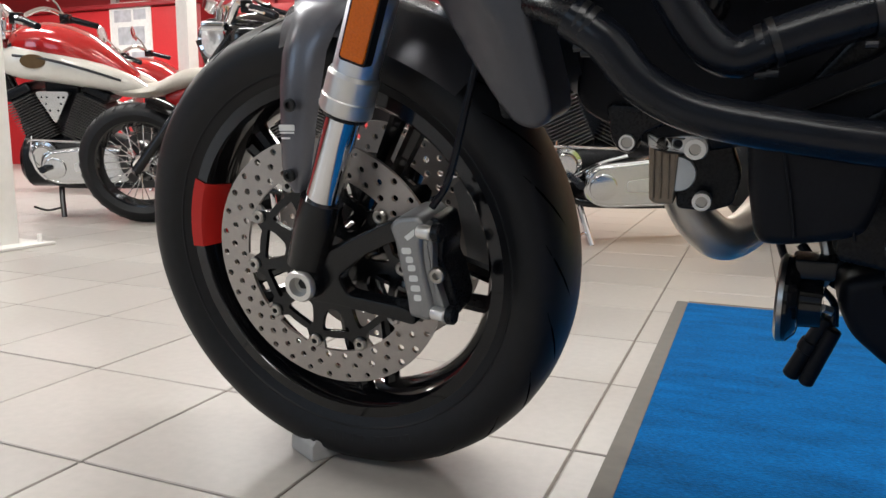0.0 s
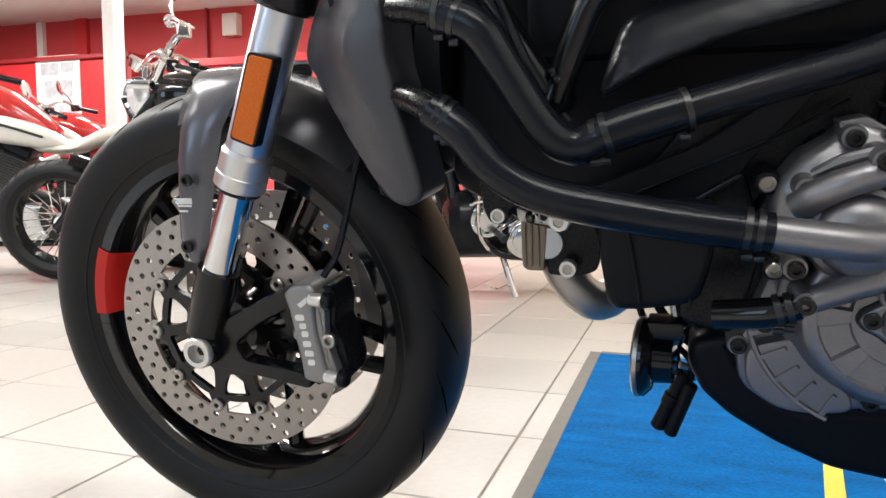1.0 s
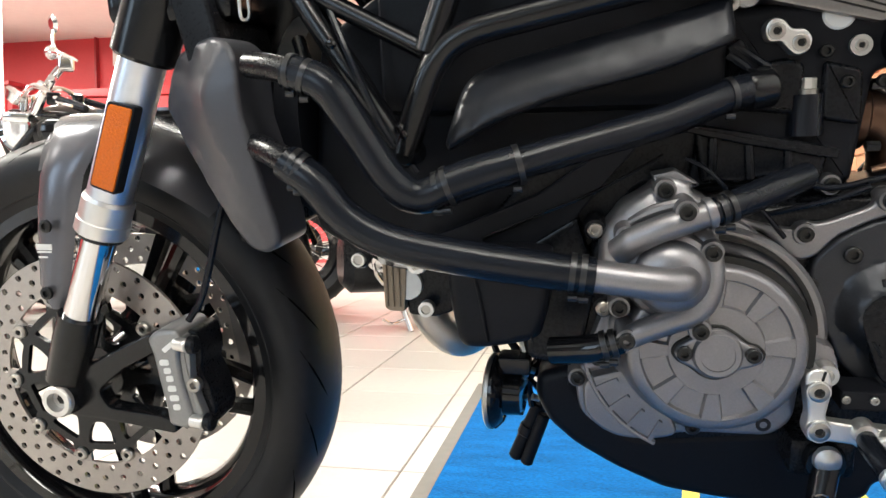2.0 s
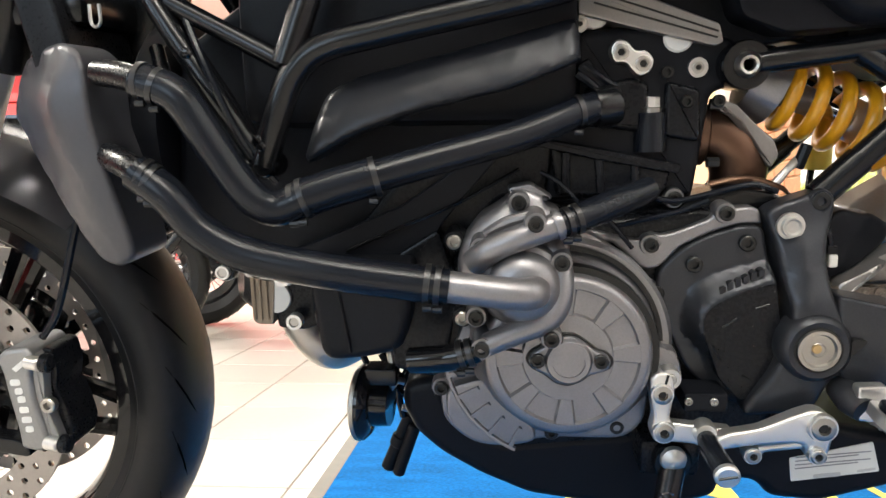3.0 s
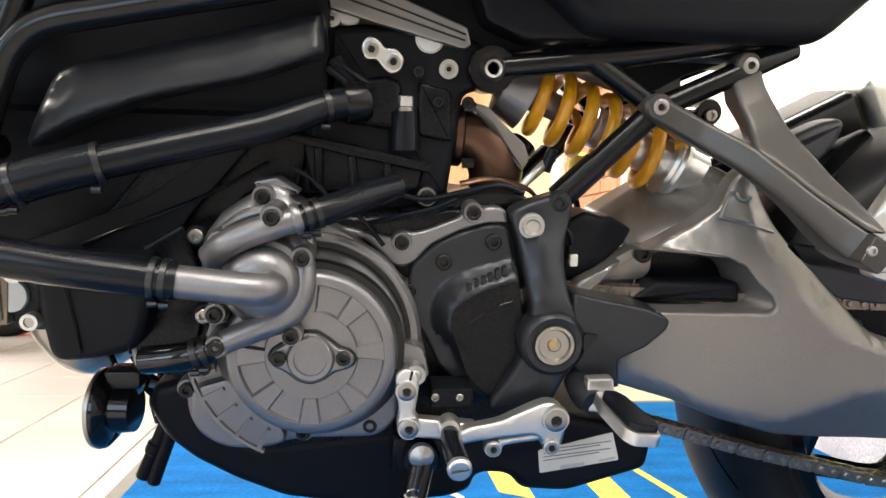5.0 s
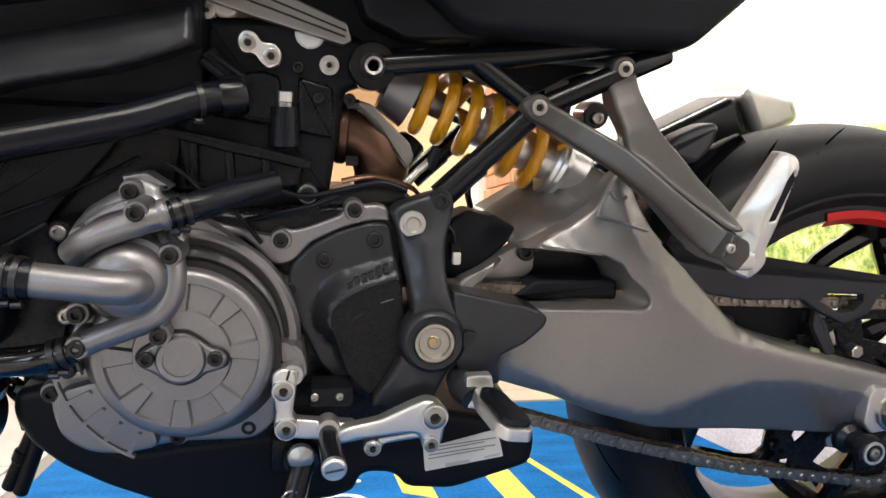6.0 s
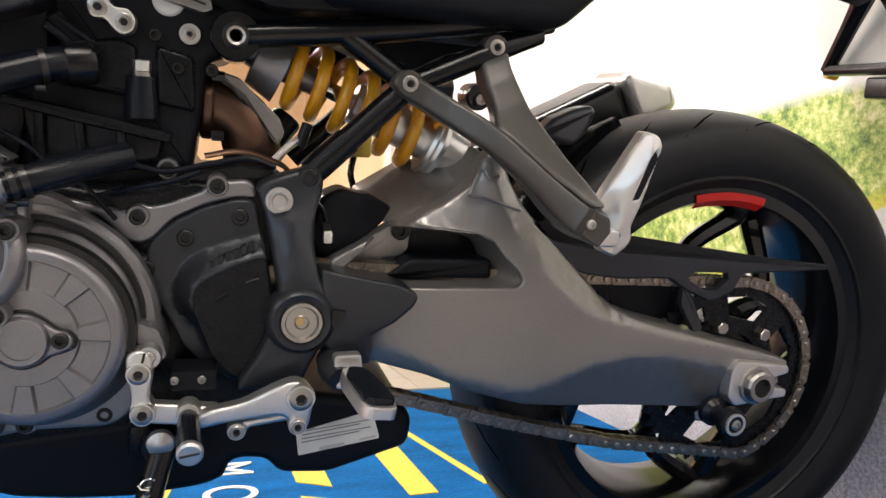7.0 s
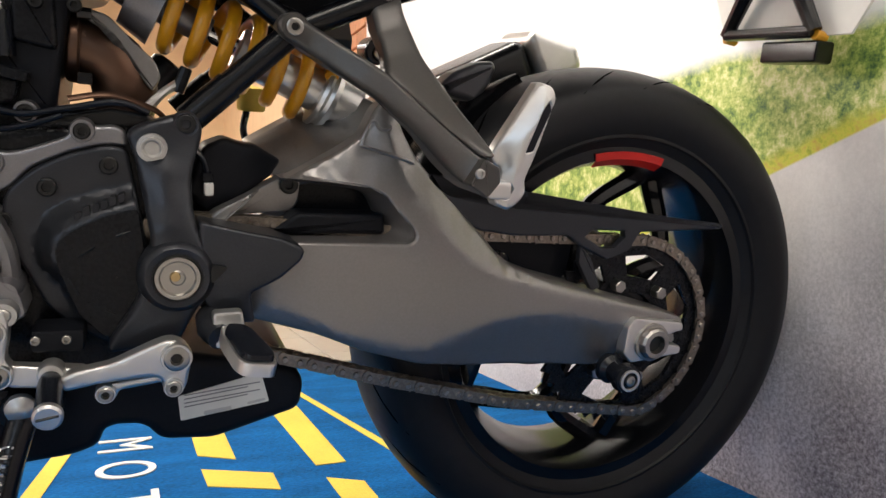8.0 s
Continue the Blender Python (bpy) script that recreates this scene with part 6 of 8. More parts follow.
part("stand_boss", lathe(bmesh.new(), [(0.0, -0.152), (0.017, -0.152), (0.019, -0.148), (0.019, -0.11), (0.0, -0.11)], (0.830, 0, 0.292), seg=24), SATIN, stand)
spring = []
for k in range(90):
    f = k / 89
    a = f * 2 * math.pi * 15
    spring.append((0.820 - 0.020 * f + 0.006 * math.cos(a), -0.175 - 0.045 * f + 0.006 * math.sin(a), 0.272 - 0.095 * f))
part("stand_spring", tube(bmesh.new(), spring, 0.0013, sides=5, straight=True), CHROME, stand, "bright coil spring")

# rider's foot rest
rest = part("foot_rest", tube(bmesh.new(), [(0.985, -0.140, 0.370), (0.987, -0.160, 0.366), (0.992, -0.178, 0.362)], [0.013, 0.015, 0.012], n=4, sides=16), PLATE, bike, "foot rest with a rubber pad")
bm = bmesh.new()
prism(bm, rounded([(0.985, 0.352), (0.984, 0.385), (1.010, 0.386), (1.014, 0.360), (1.000, 0.350)], 0.004), -0.178, -0.166, 0.003)
part("peg_bracket", bm, ALU, rest, "bright folding bracket")
peg = bmesh.new()
prism(peg, rounded([(-0.020, -0.085), (-0.014, -0.098), (0.016, -0.100), (0.021, -0.088), (0.018, -0.030), (0.010, 0.0), (-0.010, 0.0), (-0.018, -0.030)], 0.006), -0.008, 0.006, 0.003)
bmesh.ops.transform(peg, matrix=Matrix(((1, 0, 0, 0), (0, 0, 1, 0), (0, -1, 0, 0), (0, 0, 0, 1))), verts=peg.verts)
PEG = pose(0.998, -0.180, 0.368, 6, 8, 12) @ Matrix.Scale(0.82, 4)
fo = part("peg_body", peg, ALU, rest, "aluminium peg")
fo.matrix_basis = PEG
pd = bmesh.new()
prism(pd, rounded([(-0.017, -0.084), (-0.012, -0.094), (0.014, -0.095), (0.018, -0.084), (0.015, -0.024), (0.008, -0.012), (-0.008, -0.012), (-0.015, -0.026)], 0.006), -0.016, -0.0085, 0.003)
bmesh.ops.transform(pd, matrix=Matrix(((1, 0, 0, 0), (0, 0, 1, 0), (0, -1, 0, 0), (0, 0, 0, 1))), verts=pd.verts)
pad = part("peg_pad", pd, RUBBER, rest, "black rubber pad")
pad.matrix_basis = PEG

# ---- swing arm, chain, rear end ----
SWE = [(1.020, 0.366), (1.018, 0.384), (1.000, 0.430), (0.985, 0.445), (0.985, 0.462), (1.030, 0.486), (1.070, 0.508), (1.104, 0.528), (1.128, 0.545), (1.140, 0.572), (1.150, 0.582), (1.158, 0.580), (1.172, 0.548), (1.187, 0.524), (1.222, 0.490), (1.258, 0.454), (1.282, 0.430), (1.302, 0.416), (1.340, 0.402), (1.452, 0.374), (1.536, 0.352), (1.541, 0.346), (1.538, 0.338), (1.480, 0.322), (1.448, 0.300), (1.432, 0.289), (1.400, 0.291), (1.369, 0.293), (1.253, 0.301), (1.199, 0.309), (1.136, 0.327), (1.087, 0.347)]
UPPER = [(1.030, 0.428, -0.143), (1.074, 0.440, -0.147), (1.127, 0.437, -0.149), (1.187, 0.428, -0.151), (1.259, 0.414, -0.152), (1.330, 0.397, -0.152), (1.457, 0.366, -0.151), (1.520, 0.350, -0.149)]
LOWER = [(1.035, 0.382, -0.142), (1.108, 0.346, -0.149), (1.178, 0.327, -0.151), (1.216, 0.330, -0.152), (1.264, 0.350, -0.153), (1.318, 0.361, -0.153), (1.377, 0.359, -0.153), (1.441, 0.346, -0.152), (1.510, 0.342, -0.149)]
SKIRT = [(1.020, 0.366, -0.134), (1.087, 0.347, -0.138), (1.136, 0.327, -0.141), (1.199, 0.309, -0.141), (1.253, 0.301, -0.133), (1.310, 0.297, -0.128), (1.369, 0.293, -0.128), (1.432, 0.289, -0.131), (1.480, 0.322, -0.142)]
CREST = [(0.985, 0.455, -0.112), (1.030, 0.486, -0.112), (1.070, 0.508, -0.114), (1.128, 0.545, -0.118), (1.152, 0.582, -0.116), (1.172, 0.548, -0.121), (1.222, 0.490, -0.126), (1.258, 0.454, -0.129), (1.302, 0.416, -0.133), (1.340, 0.402, -0.138), (1.452, 0.374, -0.144)]
SLOT_RIM = [(1.044, 0.500, -0.120), (1.067, 0.500, -0.127), (1.100, 0.499, -0.132), (1.135, 0.495, -0.136), (1.152, 0.488, -0.138), (1.166, 0.471, -0.141), (1.181, 0.457, -0.145), (1.184, 0.446, -0.148), (1.176, 0.440, -0.149), (1.140, 0.441, -0.148)]
TOWER = [(1.148, 0.562, -0.124), (1.162, 0.525, -0.132), (1.188, 0.484, -0.141), (1.215, 0.452, -0.1480), (1.236, 0.434, -0.1500)]
HOLE = [(0.990, 0.4475), (1.044, 0.4990), (1.067, 0.5005), (1.100, 0.4990), (1.135, 0.4955), (1.152, 0.4880), (1.166, 0.4710), (1.181, 0.4570), (1.184, 0.4470), (1.176, 0.4415), (1.140, 0.4425), (1.060, 0.4430), (0.992, 0.4415)]
bm = relief(bmesh.new(), rounded(SWE, 0.008), -0.092, [dense(UPPER, 3), dense(LOWER, 3), SKIRT, CREST, SLOT_RIM, dense(TOWER, 3)], [rounded(HOLE, 0.004, 3)], 0.0035, 0.005, 2)
swing = part("swing_arm", bm, SWING, bike, "titanium grey cast swing arm", 40)
# chamfered lip that runs round the end of the slot
outer = curve_points([Vector(p) for p in [(1.050, 0.5000, -0.117), (1.100, 0.4995, -0.127), (1.135, 0.4960, -0.131), (1.152, 0.4885, -0.134), (1.166, 0.4715, -0.137), (1.1815, 0.4575, -0.141), (1.1845, 0.4470, -0.144), (1.176, 0.4410, -0.145), (1.140, 0.4415, -0.143)]], 5)
inner = curve_points([Vector(p) for p in [(1.052, 0.4960, -0.098), (1.100, 0.4925, -0.099), (1.130, 0.4885, -0.100), (1.143, 0.4810, -0.100), (1.153, 0.4640, -0.101), (1.160, 0.4560, -0.102), (1.160, 0.4490, -0.104), (1.154, 0.4450, -0.108), (1.140, 0.4435, -0.112)]], 5)
bm = bmesh.new()
rows = []
for p, q in zip(outer, inner):
    rows.append([bm.verts.new((r.x, r.z, r.y)) for r in (p, p.lerp(q, 0.12), p.lerp(q, 0.88), q, Vector((q.x, q.y, -0.088)), Vector((p.x, p.y, -0.088)))])
for a, b in zip(rows, rows[1:]):
    for k in range(6):
        bm.faces.new((a[k], a[(k + 1) % 6], b[(k + 1) % 6], b[k]))
bm.faces.new(rows[0])
bm.faces.new(rows[-1][::-1])
part("slot_lip", bm, SWING, swing, "chamfered lip of the slot", 30)
bm = bmesh.new()
prism(bm, rounded([(0.985, 0.436), (0.985, 0.456), (1.030, 0.482), (1.062, 0.500), (1.076, 0.498), (1.074, 0.470), (1.066, 0.462), (1.020, 0.458)], 0.004), -0.085, -0.060, 0.002)
part("arm_cheek", bm, SWING, swing, "inner cheek of the arm")
# added black plate: its colour stands in for the dark depth of the slot
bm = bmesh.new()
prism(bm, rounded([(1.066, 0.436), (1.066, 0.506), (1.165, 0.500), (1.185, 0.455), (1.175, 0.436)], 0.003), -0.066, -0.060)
part("slot_shade", bm, CASTDARK, swing, "black plate that darkens the slot")
for pts in ([(1.124, -0.1290, 0.536), (1.128, -0.1275, 0.548), (1.1335, -0.1255, 0.559), (1.139, -0.1260, 0.5605)], [(1.139, -0.1260, 0.5605), (1.143, -0.1268, 0.554), (1.150, -0.1262, 0.553), (1.156, -0.1250, 0.556)], [(1.124, -0.1290, 0.536), (1.150, -0.1305, 0.530), (1.180, -0.1310, 0.522)]):
    part("arm_ridge", tube(bmesh.new(), pts, 0.0016, n=4, sides=8), SWING, swing)
bm = relief(bmesh.new(), rounded([(1.028, 0.522), (1.106, 0.570), (1.138, 0.582), (1.156, 0.580), (1.168, 0.560), (1.150, 0.524), (1.118, 0.498), (1.060, 0.486)], 0.008), 0.030, [[(1.028, 0.522, -0.020), (1.064, 0.545, -0.010), (1.106, 0.570, -0.008), (1.138, 0.582, -0.020)], [(1.060, 0.486, -0.088), (1.118, 0.498, -0.108), (1.150, 0.524, -0.110), (1.160, 0.570, -0.090)], [(1.058, 0.514, -0.050), (1.095, 0.530, -0.054), (1.130, 0.548, -0.060)]], edge=0.010, step=0.006, soft=5)
part("arm_bridge", bm, SWING, swing, "titanium grey swing arm bridge", 50)
bm = bmesh.new()
prism(bm, rounded([(1.0, 0.38), (1.1, 0.45), (1.25, 0.44), (1.42, 0.38), (1.538, 0.352), (1.538, 0.30), (1.42, 0.292), (1.2, 0.30)], 0.02), 0.108, 0.146, 0.009)
part("far_arm", bm, SWING, swing)
bm = bmesh.new()
relief(bm, rounded([(0.981, 0.524), (1.001, 0.533), (1.021, 0.527), (1.032, 0.527), (1.061, 0.511), (1.050, 0.495), (1.016, 0.473), (0.983, 0.458), (0.965, 0.480)], 0.005), -0.04, [(0.985, 0.500, -0.086), (1.020, 0.515, -0.080), (1.055, 0.510, -0.060), (1.000, 0.480, -0.086)], edge=0.006, step=0.006)
part("sensor_cover", bm, PLASTIC, bike, "black plastic cover")
# added dark filler, so that no wall shows in the shaded gap here
bm = bmesh.new()
prism(bm, rounded([(0.895, 0.350), (0.895, 0.525), (0.960, 0.532), (0.992, 0.510), (0.998, 0.470), (0.985, 0.370)], 0.012), -0.070, 0.060, 0.006, 3)
part("pivot_filler", bm, CASTDARK, engine, "black filler block behind the pivot plate")
# added dark block that keeps the gap under the barrel black
bm = bmesh.new()
prism(bm, rounded([(0.700, 0.500), (0.712, 0.590), (0.845, 0.590), (0.850, 0.560), (0.872, 0.525), (0.860, 0.500)], 0.010), -0.060, 0.060, 0.006, 3)
part("barrel_filler", bm, CASTDARK, engine, "black filler block under the rear cylinder")
part("plug", box(bmesh.new(), (0.981, -0.103, 0.478), (0.990, -0.093, 0.491), 0.002), WHITEPLASTIC, bike, "small white plug")
part("plug_cap", box(bmesh.new(), (0.979, -0.102, 0.491), (0.989, -0.092, 0.500), 0.002), CASTDARK, bike)
part("plug_lead", tube(bmesh.new(), [(0.984, -0.098, 0.499), (0.980, -0.099, 0.512), (0.972, -0.095, 0.520)], 0.003, n=4, sides=8), RUBBER, bike)
part("arm_screw", socket(bmesh.new(), 1.0635, -0.084, 0.490, 0.0095, 0.008), BLACKBOLT, swing)
part("slot_rubber", prism(bmesh.new(), rounded([(1.040, 0.4446), (1.068, 0.466), (1.158, 0.466), (1.160, 0.4446)], 0.005), -0.118, -0.088, 0.005, 3), PLASTIC, swing, "black chain slider")
# axle block and paddock bobbin
bm = bmesh.new()
prism(bm, rounded([(1.452, 0.346), (1.460, 0.356), (1.532, 0.348), (1.534, 0.338), (1.508, 0.332), (1.508, 0.322), (1.534, 0.318), (1.534, 0.308), (1.462, 0.300), (1.450, 0.312)], 0.004), -0.160, -0.144, 0.003)
part("axle_block", bm, ALU, swing, "bright chain adjuster block")
part("axle_nut", lathe(bmesh.new(), [(0.0115, -0.172), (0.0170, -0.172), (0.0195, -0.169), (0.0205, -0.164), (0.0235, -0.1635), (0.0240, -0.158), (0.0115, -0.158)], (1.487, 0, 0.326), seg=12), STEEL, swing, "crowned axle nut", 20)
part("axle_bore", lathe(bmesh.new(), [(0.0, -0.164), (0.0116, -0.164), (0.0116, -0.155), (0.0, -0.155)], (1.487, 0, 0.326), seg=24), BLACKBOLT, swing)
bob = part("paddock_bobbin", lathe(bmesh.new(), [(0.0, -0.190), (0.010, -0.190), (0.0165, -0.188), (0.0175, -0.184), (0.0175, -0.178), (0.0125, -0.172), (0.0125, -0.160), (0.0175, -0.154), (0.0175, -0.146), (0.0, -0.146)], (1.440, 0, 0.292), seg=32), RUBBER, swing, "black paddock stand bobbin")
part("bobbin_ring", lathe(bmesh.new(), [(0.010, -0.1915), (0.0115, -0.1918), (0.013, -0.1915), (0.013, -0.188), (0.010, -0.188)], (1.440, 0, 0.292), seg=32), ALU, bob, "thin bright ring")
part("bobbin_screw", socket(bmesh.new(), 1.440, -0.189, 0.292, 0.006, 0.004), STEEL, bob)
part("rear_axle", rod(bmesh.new(), (1.487, -0.16, 0.323), (1.487, 0.16, 0.323), 0.012, 20), STEEL, bike)

# rear sprocket and chain
SR = 0.1163
bm = bmesh.new()
teeth = []
for k in range(46 * 2):
    r = SR + (0.006 if k % 2 == 0 else -0.005)
    a = 2 * math.pi * k / 92
    teeth.append((RU + r * math.cos(a), RW + r * math.sin(a)))
cut = []
for k in range(6):
    c = 2 * math.pi * (k + 0.3) / 6
    cut.append([(RU + r * math.cos(c + d), RW + r * math.sin(c + d)) for r, d in ((0.072, -0.30), (0.096, -0.34), (0.099, 0.0), (0.096, 0.34), (0.072, 0.30))])
prism(bm, teeth, -0.1065, -0.1015, 0.0, inner=cut + [[(RU + 0.05 * math.cos(-a * math.pi / 12), RW + 0.05 * math.sin(-a * math.pi / 12)) for a in range(24)]])
sprocket = part("rear_sprocket", bm, CASTDARK, bike, "black rear sprocket", 20)
part("sprocket_carrier", lathe(bmesh.new(), [(0.02, -0.098), (0.060, -0.098), (0.066, -0.09), (0.066, -0.05), (0.02, -0.05)], (RU, 0, RW), seg=40), SATIN, sprocket)
for k in range(6):
    a = 2 * math.pi * (k + 0.8) / 6 + 0.05
    part("sprocket_nut", rod(bmesh.new(), (RU + 0.064 * math.cos(a), -0.120, RW + 0.064 * math.sin(a)), (RU + 0.064 * math.cos(a), -0.10, RW + 0.064 * math.sin(a)), 0.008, 6, 0.001), STEEL, sprocket, "", 20)
part("rear_brake_disc", perforated(0.085, 0.1225, 0.095, 0.0995, (RU, RW), 3, 72), DISC, rear_wheel, "drilled rear brake disc")
PITCH = 0.015875
def link_mesh(inner):
    """Two plates with a waist, and the pins or rollers between them."""
    bm = bmesh.new()
    v = 0.0056 if inner else 0.0084
    for s in (-1, 1):
        o = []
        for k in range(24):
            a = 2 * math.pi * k / 24
            c = -PITCH / 2 if math.cos(a) < 0 else PITCH / 2
            o.append((c + 0.0078 * math.cos(a), 0.0080 * math.sin(a) * (1 - 0.20 * (abs(math.cos(a)) < 0.3))))
        prism(bm, o, s * v - 0.0011, s * v + 0.0011)
        plates = len(bm.faces)
        for c in (-PITCH / 2, PITCH / 2):
            if not inner:
                lathe(bm, [(0.0, s * v + s * 0.0034), (0.0024, s * v + s * 0.0034), (0.0032, s * v + s * 0.0022), (0.0032, s * v), (0.0, s * v)], (c, 0, 0), seg=10)
        bm.faces.ensure_lookup_table()
        for f in bm.faces[plates:]:
            f.material_index = 1
    if inner:
        for c in (-PITCH / 2, PITCH / 2):
            lathe(bm, [(0.0, -0.0045), (0.0054, -0.0045), (0.0054, 0.0045), (0.0, 0.0045)], (c, 0, 0), seg=10)
    me = mesh_of(bm, 30)
    me.materials.append(CHAIN)
    me.materials.append(PIN)
    return me


PIN = mat("worn_pin_steel", (0.34, 0.30, 0.26), 0.3, 0.9, vary=0.2, scale=200)
LINKS = [link_mesh(False), link_mesh(True)]
fs = (0.955, 0.418, 0.040)               # front sprocket
def chain_line():
    pts = []
    f = Vector((fs[0], fs[1]))
    r = Vector((RU, RW))
    for k in range(24):
        a = radians(96 - 168 * k / 23)
        pts.append((r.x + SR * math.cos(a), r.y + SR * math.sin(a)))
    pts += [(1.335, 0.2395), (1.188, 0.2765), (1.041, 0.3190)]
    for k in range(12):
        a = radians(-60 - 200 * k / 11)
        pts.append((f.x + fs[2] * math.cos(a), f.y + fs[2] * math.sin(a)))
    pts.append((1.20, 0.446))
    return [Vector((a, b)) for a, b in pts]


line = chain_line()
line.append(line[0])
total = sum((b - a).length for a, b in zip(line, line[1:]))
count = int(total / PITCH) // 2 * 2
step = total / count
def along(d):
    for a, b in zip(line, line[1:]):
        L = (b - a).length
        if d <= L:
            return a + (b - a) * (d / L)
        d -= L
    return line[-1]


chain = part("drive_chain", rod(bmesh.new(), (fs[0], -0.108, fs[1]), (fs[0], -0.100, fs[1]), fs[2] - 0.004, 30), CHAIN, bike, "oiled dark steel drive chain")
for k in range(count):
    a, b = along(k * step), along((k + 1) * step)
    m = (a + b) / 2
    ob = part("link", LINKS[k % 2], CHAIN, chain)
    ob.matrix_basis = Matrix.Translation((m.x, -0.104, m.y)) @ Matrix.Rotation(-math.atan2(b.y - a.y, b.x - a.x), 4, "Y")

# chain guard
bm = bmesh.new()
prism(bm, rounded([(1.196, 0.512), (1.225, 0.492), (1.283, 0.482), (1.385, 0.482), (1.602, 0.463), (1.600, 0.457), (1.475, 0.452), (1.464, 0.430), (1.434, 0.418), (1.400, 0.432), (1.375, 0.447), (1.310, 0.446), (1.262, 0.452), (1.232, 0.468)], 0.006), -0.128, -0.118, 0.004,
      inner=[[(1.400, 0.446), (1.408, 0.454), (1.452, 0.453), (1.454, 0.446), (1.442, 0.434), (1.424, 0.433)]])
guard = part("chain_guard", bm, PLATE, bike, "dark grey chain guard")
bm = bmesh.new()
prism(bm, rounded([(1.395, 0.437), (1.412, 0.420), (1.430, 0.385), (1.418, 0.380), (1.395, 0.415)], 0.004), -0.126, -0.118, 0.002)
part("guard_stay", bm, PLATE, guard)
# added black panel that closes the gap between guard and swing arm
bm = bmesh.new()
prism(bm, rounded([(1.235, 0.462), (1.285, 0.470), (1.385, 0.466), (1.405, 0.440), (1.400, 0.395), (1.385, 0.378), (1.330, 0.392), (1.318, 0.418), (1.300, 0.424), (1.285, 0.410), (1.255, 0.430)], 0.004), -0.0935, -0.0905, 0.001)
part("guard_filler", bm, PLASTIC, guard, "black panel filling the gap behind the guard")

# sub-frame
for s in (-1, 1):
    v = 0.092 * s
    for pts, r in (([(0.897, v, 0.674), (1.05, v, 0.694), (1.20, v, 0.722)], 0.012), ([(0.990, v, 0.688), (1.030, v, 0.662), (1.062, v * 1.05, 0.640)], 0.0115), ([(1.062, v * 1.05, 0.640), (0.965, v * 1.1, 0.548)], 0.0125),
                   ([(1.062, v * 1.05, 0.640), (1.15, v * 1.1, 0.682), (1.20, v * 1.0, 0.704)], 0.0115)):
        part("subframe_tube", tube(bmesh.new(), pts, r, n=5, sides=16), SATIN, bike, "satin black sub-frame tube")
    part("tube_sleeve", tube(bmesh.new(), [(1.002, v * 1.08, 0.583), (0.965, v * 1.1, 0.548)], 0.0142, sides=16, straight=True), SATIN, bike)
    # passenger foot rest hanger: two legs that run outwards to one end, with a folded rest
    leg = [(1.040, 0.642), (1.045, 0.651), (1.056, 0.655), (1.066, 0.650), (1.097, 0.633), (1.130, 0.613), (1.146, 0.599), (1.168, 0.573), (1.193, 0.546), (1.203, 0.541), (1.213, 0.532), (1.210, 0.519), (1.198, 0.511), (1.188, 0.515), (1.176, 0.527), (1.157, 0.554), (1.130, 0.582), (1.108, 0.597), (1.073, 0.618), (1.046, 0.631)]
    hang = relief(bmesh.new(), rounded(leg, 0.006), s * 0.095, lambda P, s=s: s * np.interp(P[:, 0] - 0.25 * (P[:, 1] - 0.58), (1.030, 1.060, 1.090, 1.115, 1.145, 1.170, 1.200, 1.220), (0.117, 0.118, 0.128, 0.144, 0.172, 0.202, 0.240, 0.256)), edge=0.006, step=0.006)
    for vert in hang.verts:
        if abs(vert.co.y) < 0.0951:
            vert.co.y = s * max(0.095, 0.097 + (vert.co.x - 1.085) * 1.05)
    hanger = part("rest_hanger", hang, HANGER, bike, "bronze grey passenger foot rest hanger", 40)
    leg = [(1.131, 0.683), (1.138, 0.694), (1.147, 0.698), (1.157, 0.695), (1.162, 0.686), (1.164, 0.669), (1.170, 0.646), (1.176, 0.622), (1.186, 0.602), (1.194, 0.580), (1.205, 0.556), (1.212, 0.540), (1.198, 0.541), (1.172, 0.567), (1.151, 0.592), (1.136, 0.603), (1.140, 0.622), (1.137, 0.642), (1.132, 0.668)]
    hang = relief(bmesh.new(), rounded(leg, 0.006), s * 0.090, lambda P, s=s: s * np.interp(-P[:, 1] + 0.35 * (P[:, 0] - 1.17), (-0.700, -0.680, -0.660, -0.630, -0.600, -0.575, -0.550, -0.530), (0.110, 0.111, 0.120, 0.143, 0.172, 0.200, 0.232, 0.254)), edge=0.006, step=0.006)
    for vert in hang.verts:
        if abs(vert.co.y) < 0.0901:
            vert.co.y = s * max(0.090, 0.100 + (0.640 - vert.co.z) * 1.15)
    part("hanger_arm", hang, HANGER, hanger, "bronze grey hanger arm", 40)
    for u, w, vv in ((1.0575, 0.6415, 0.116), (1.1475, 0.6845, 0.110)):
        part("bolt_seat", lathe(bmesh.new(), [(0.006, s * (vv + 0.001)), (0.0120, s * (vv + 0.001)), (0.0135, s * (vv - 0.001)), (0.0135, s * (vv - 0.008)), (0.006, s * (vv - 0.008))], (u, 0, w), seg=28), HANGER, hanger)
        hexcap("hanger_bolt", u, -vv if s < 0 else vv - 0.01, w, 0.0080, 0.005, STEEL, hanger)
    knuckle = bmesh.new()
    prism(knuckle, rounded([(1.186, 0.517), (1.198, 0.541), (1.214, 0.533), (1.216, 0.520), (1.205, 0.506)], 0.003), s * 0.2575, s * 0.192, 0.003)
    part("hanger_end", knuckle, HANGER, hanger, "bronze-grey hanger end")
    part("end_screw", socket(bmesh.new(), 1.1935, s * 0.2575 if s < 0 else 0.2515, 0.5275, 0.0045, 0.004, 10), ZINC, hanger)
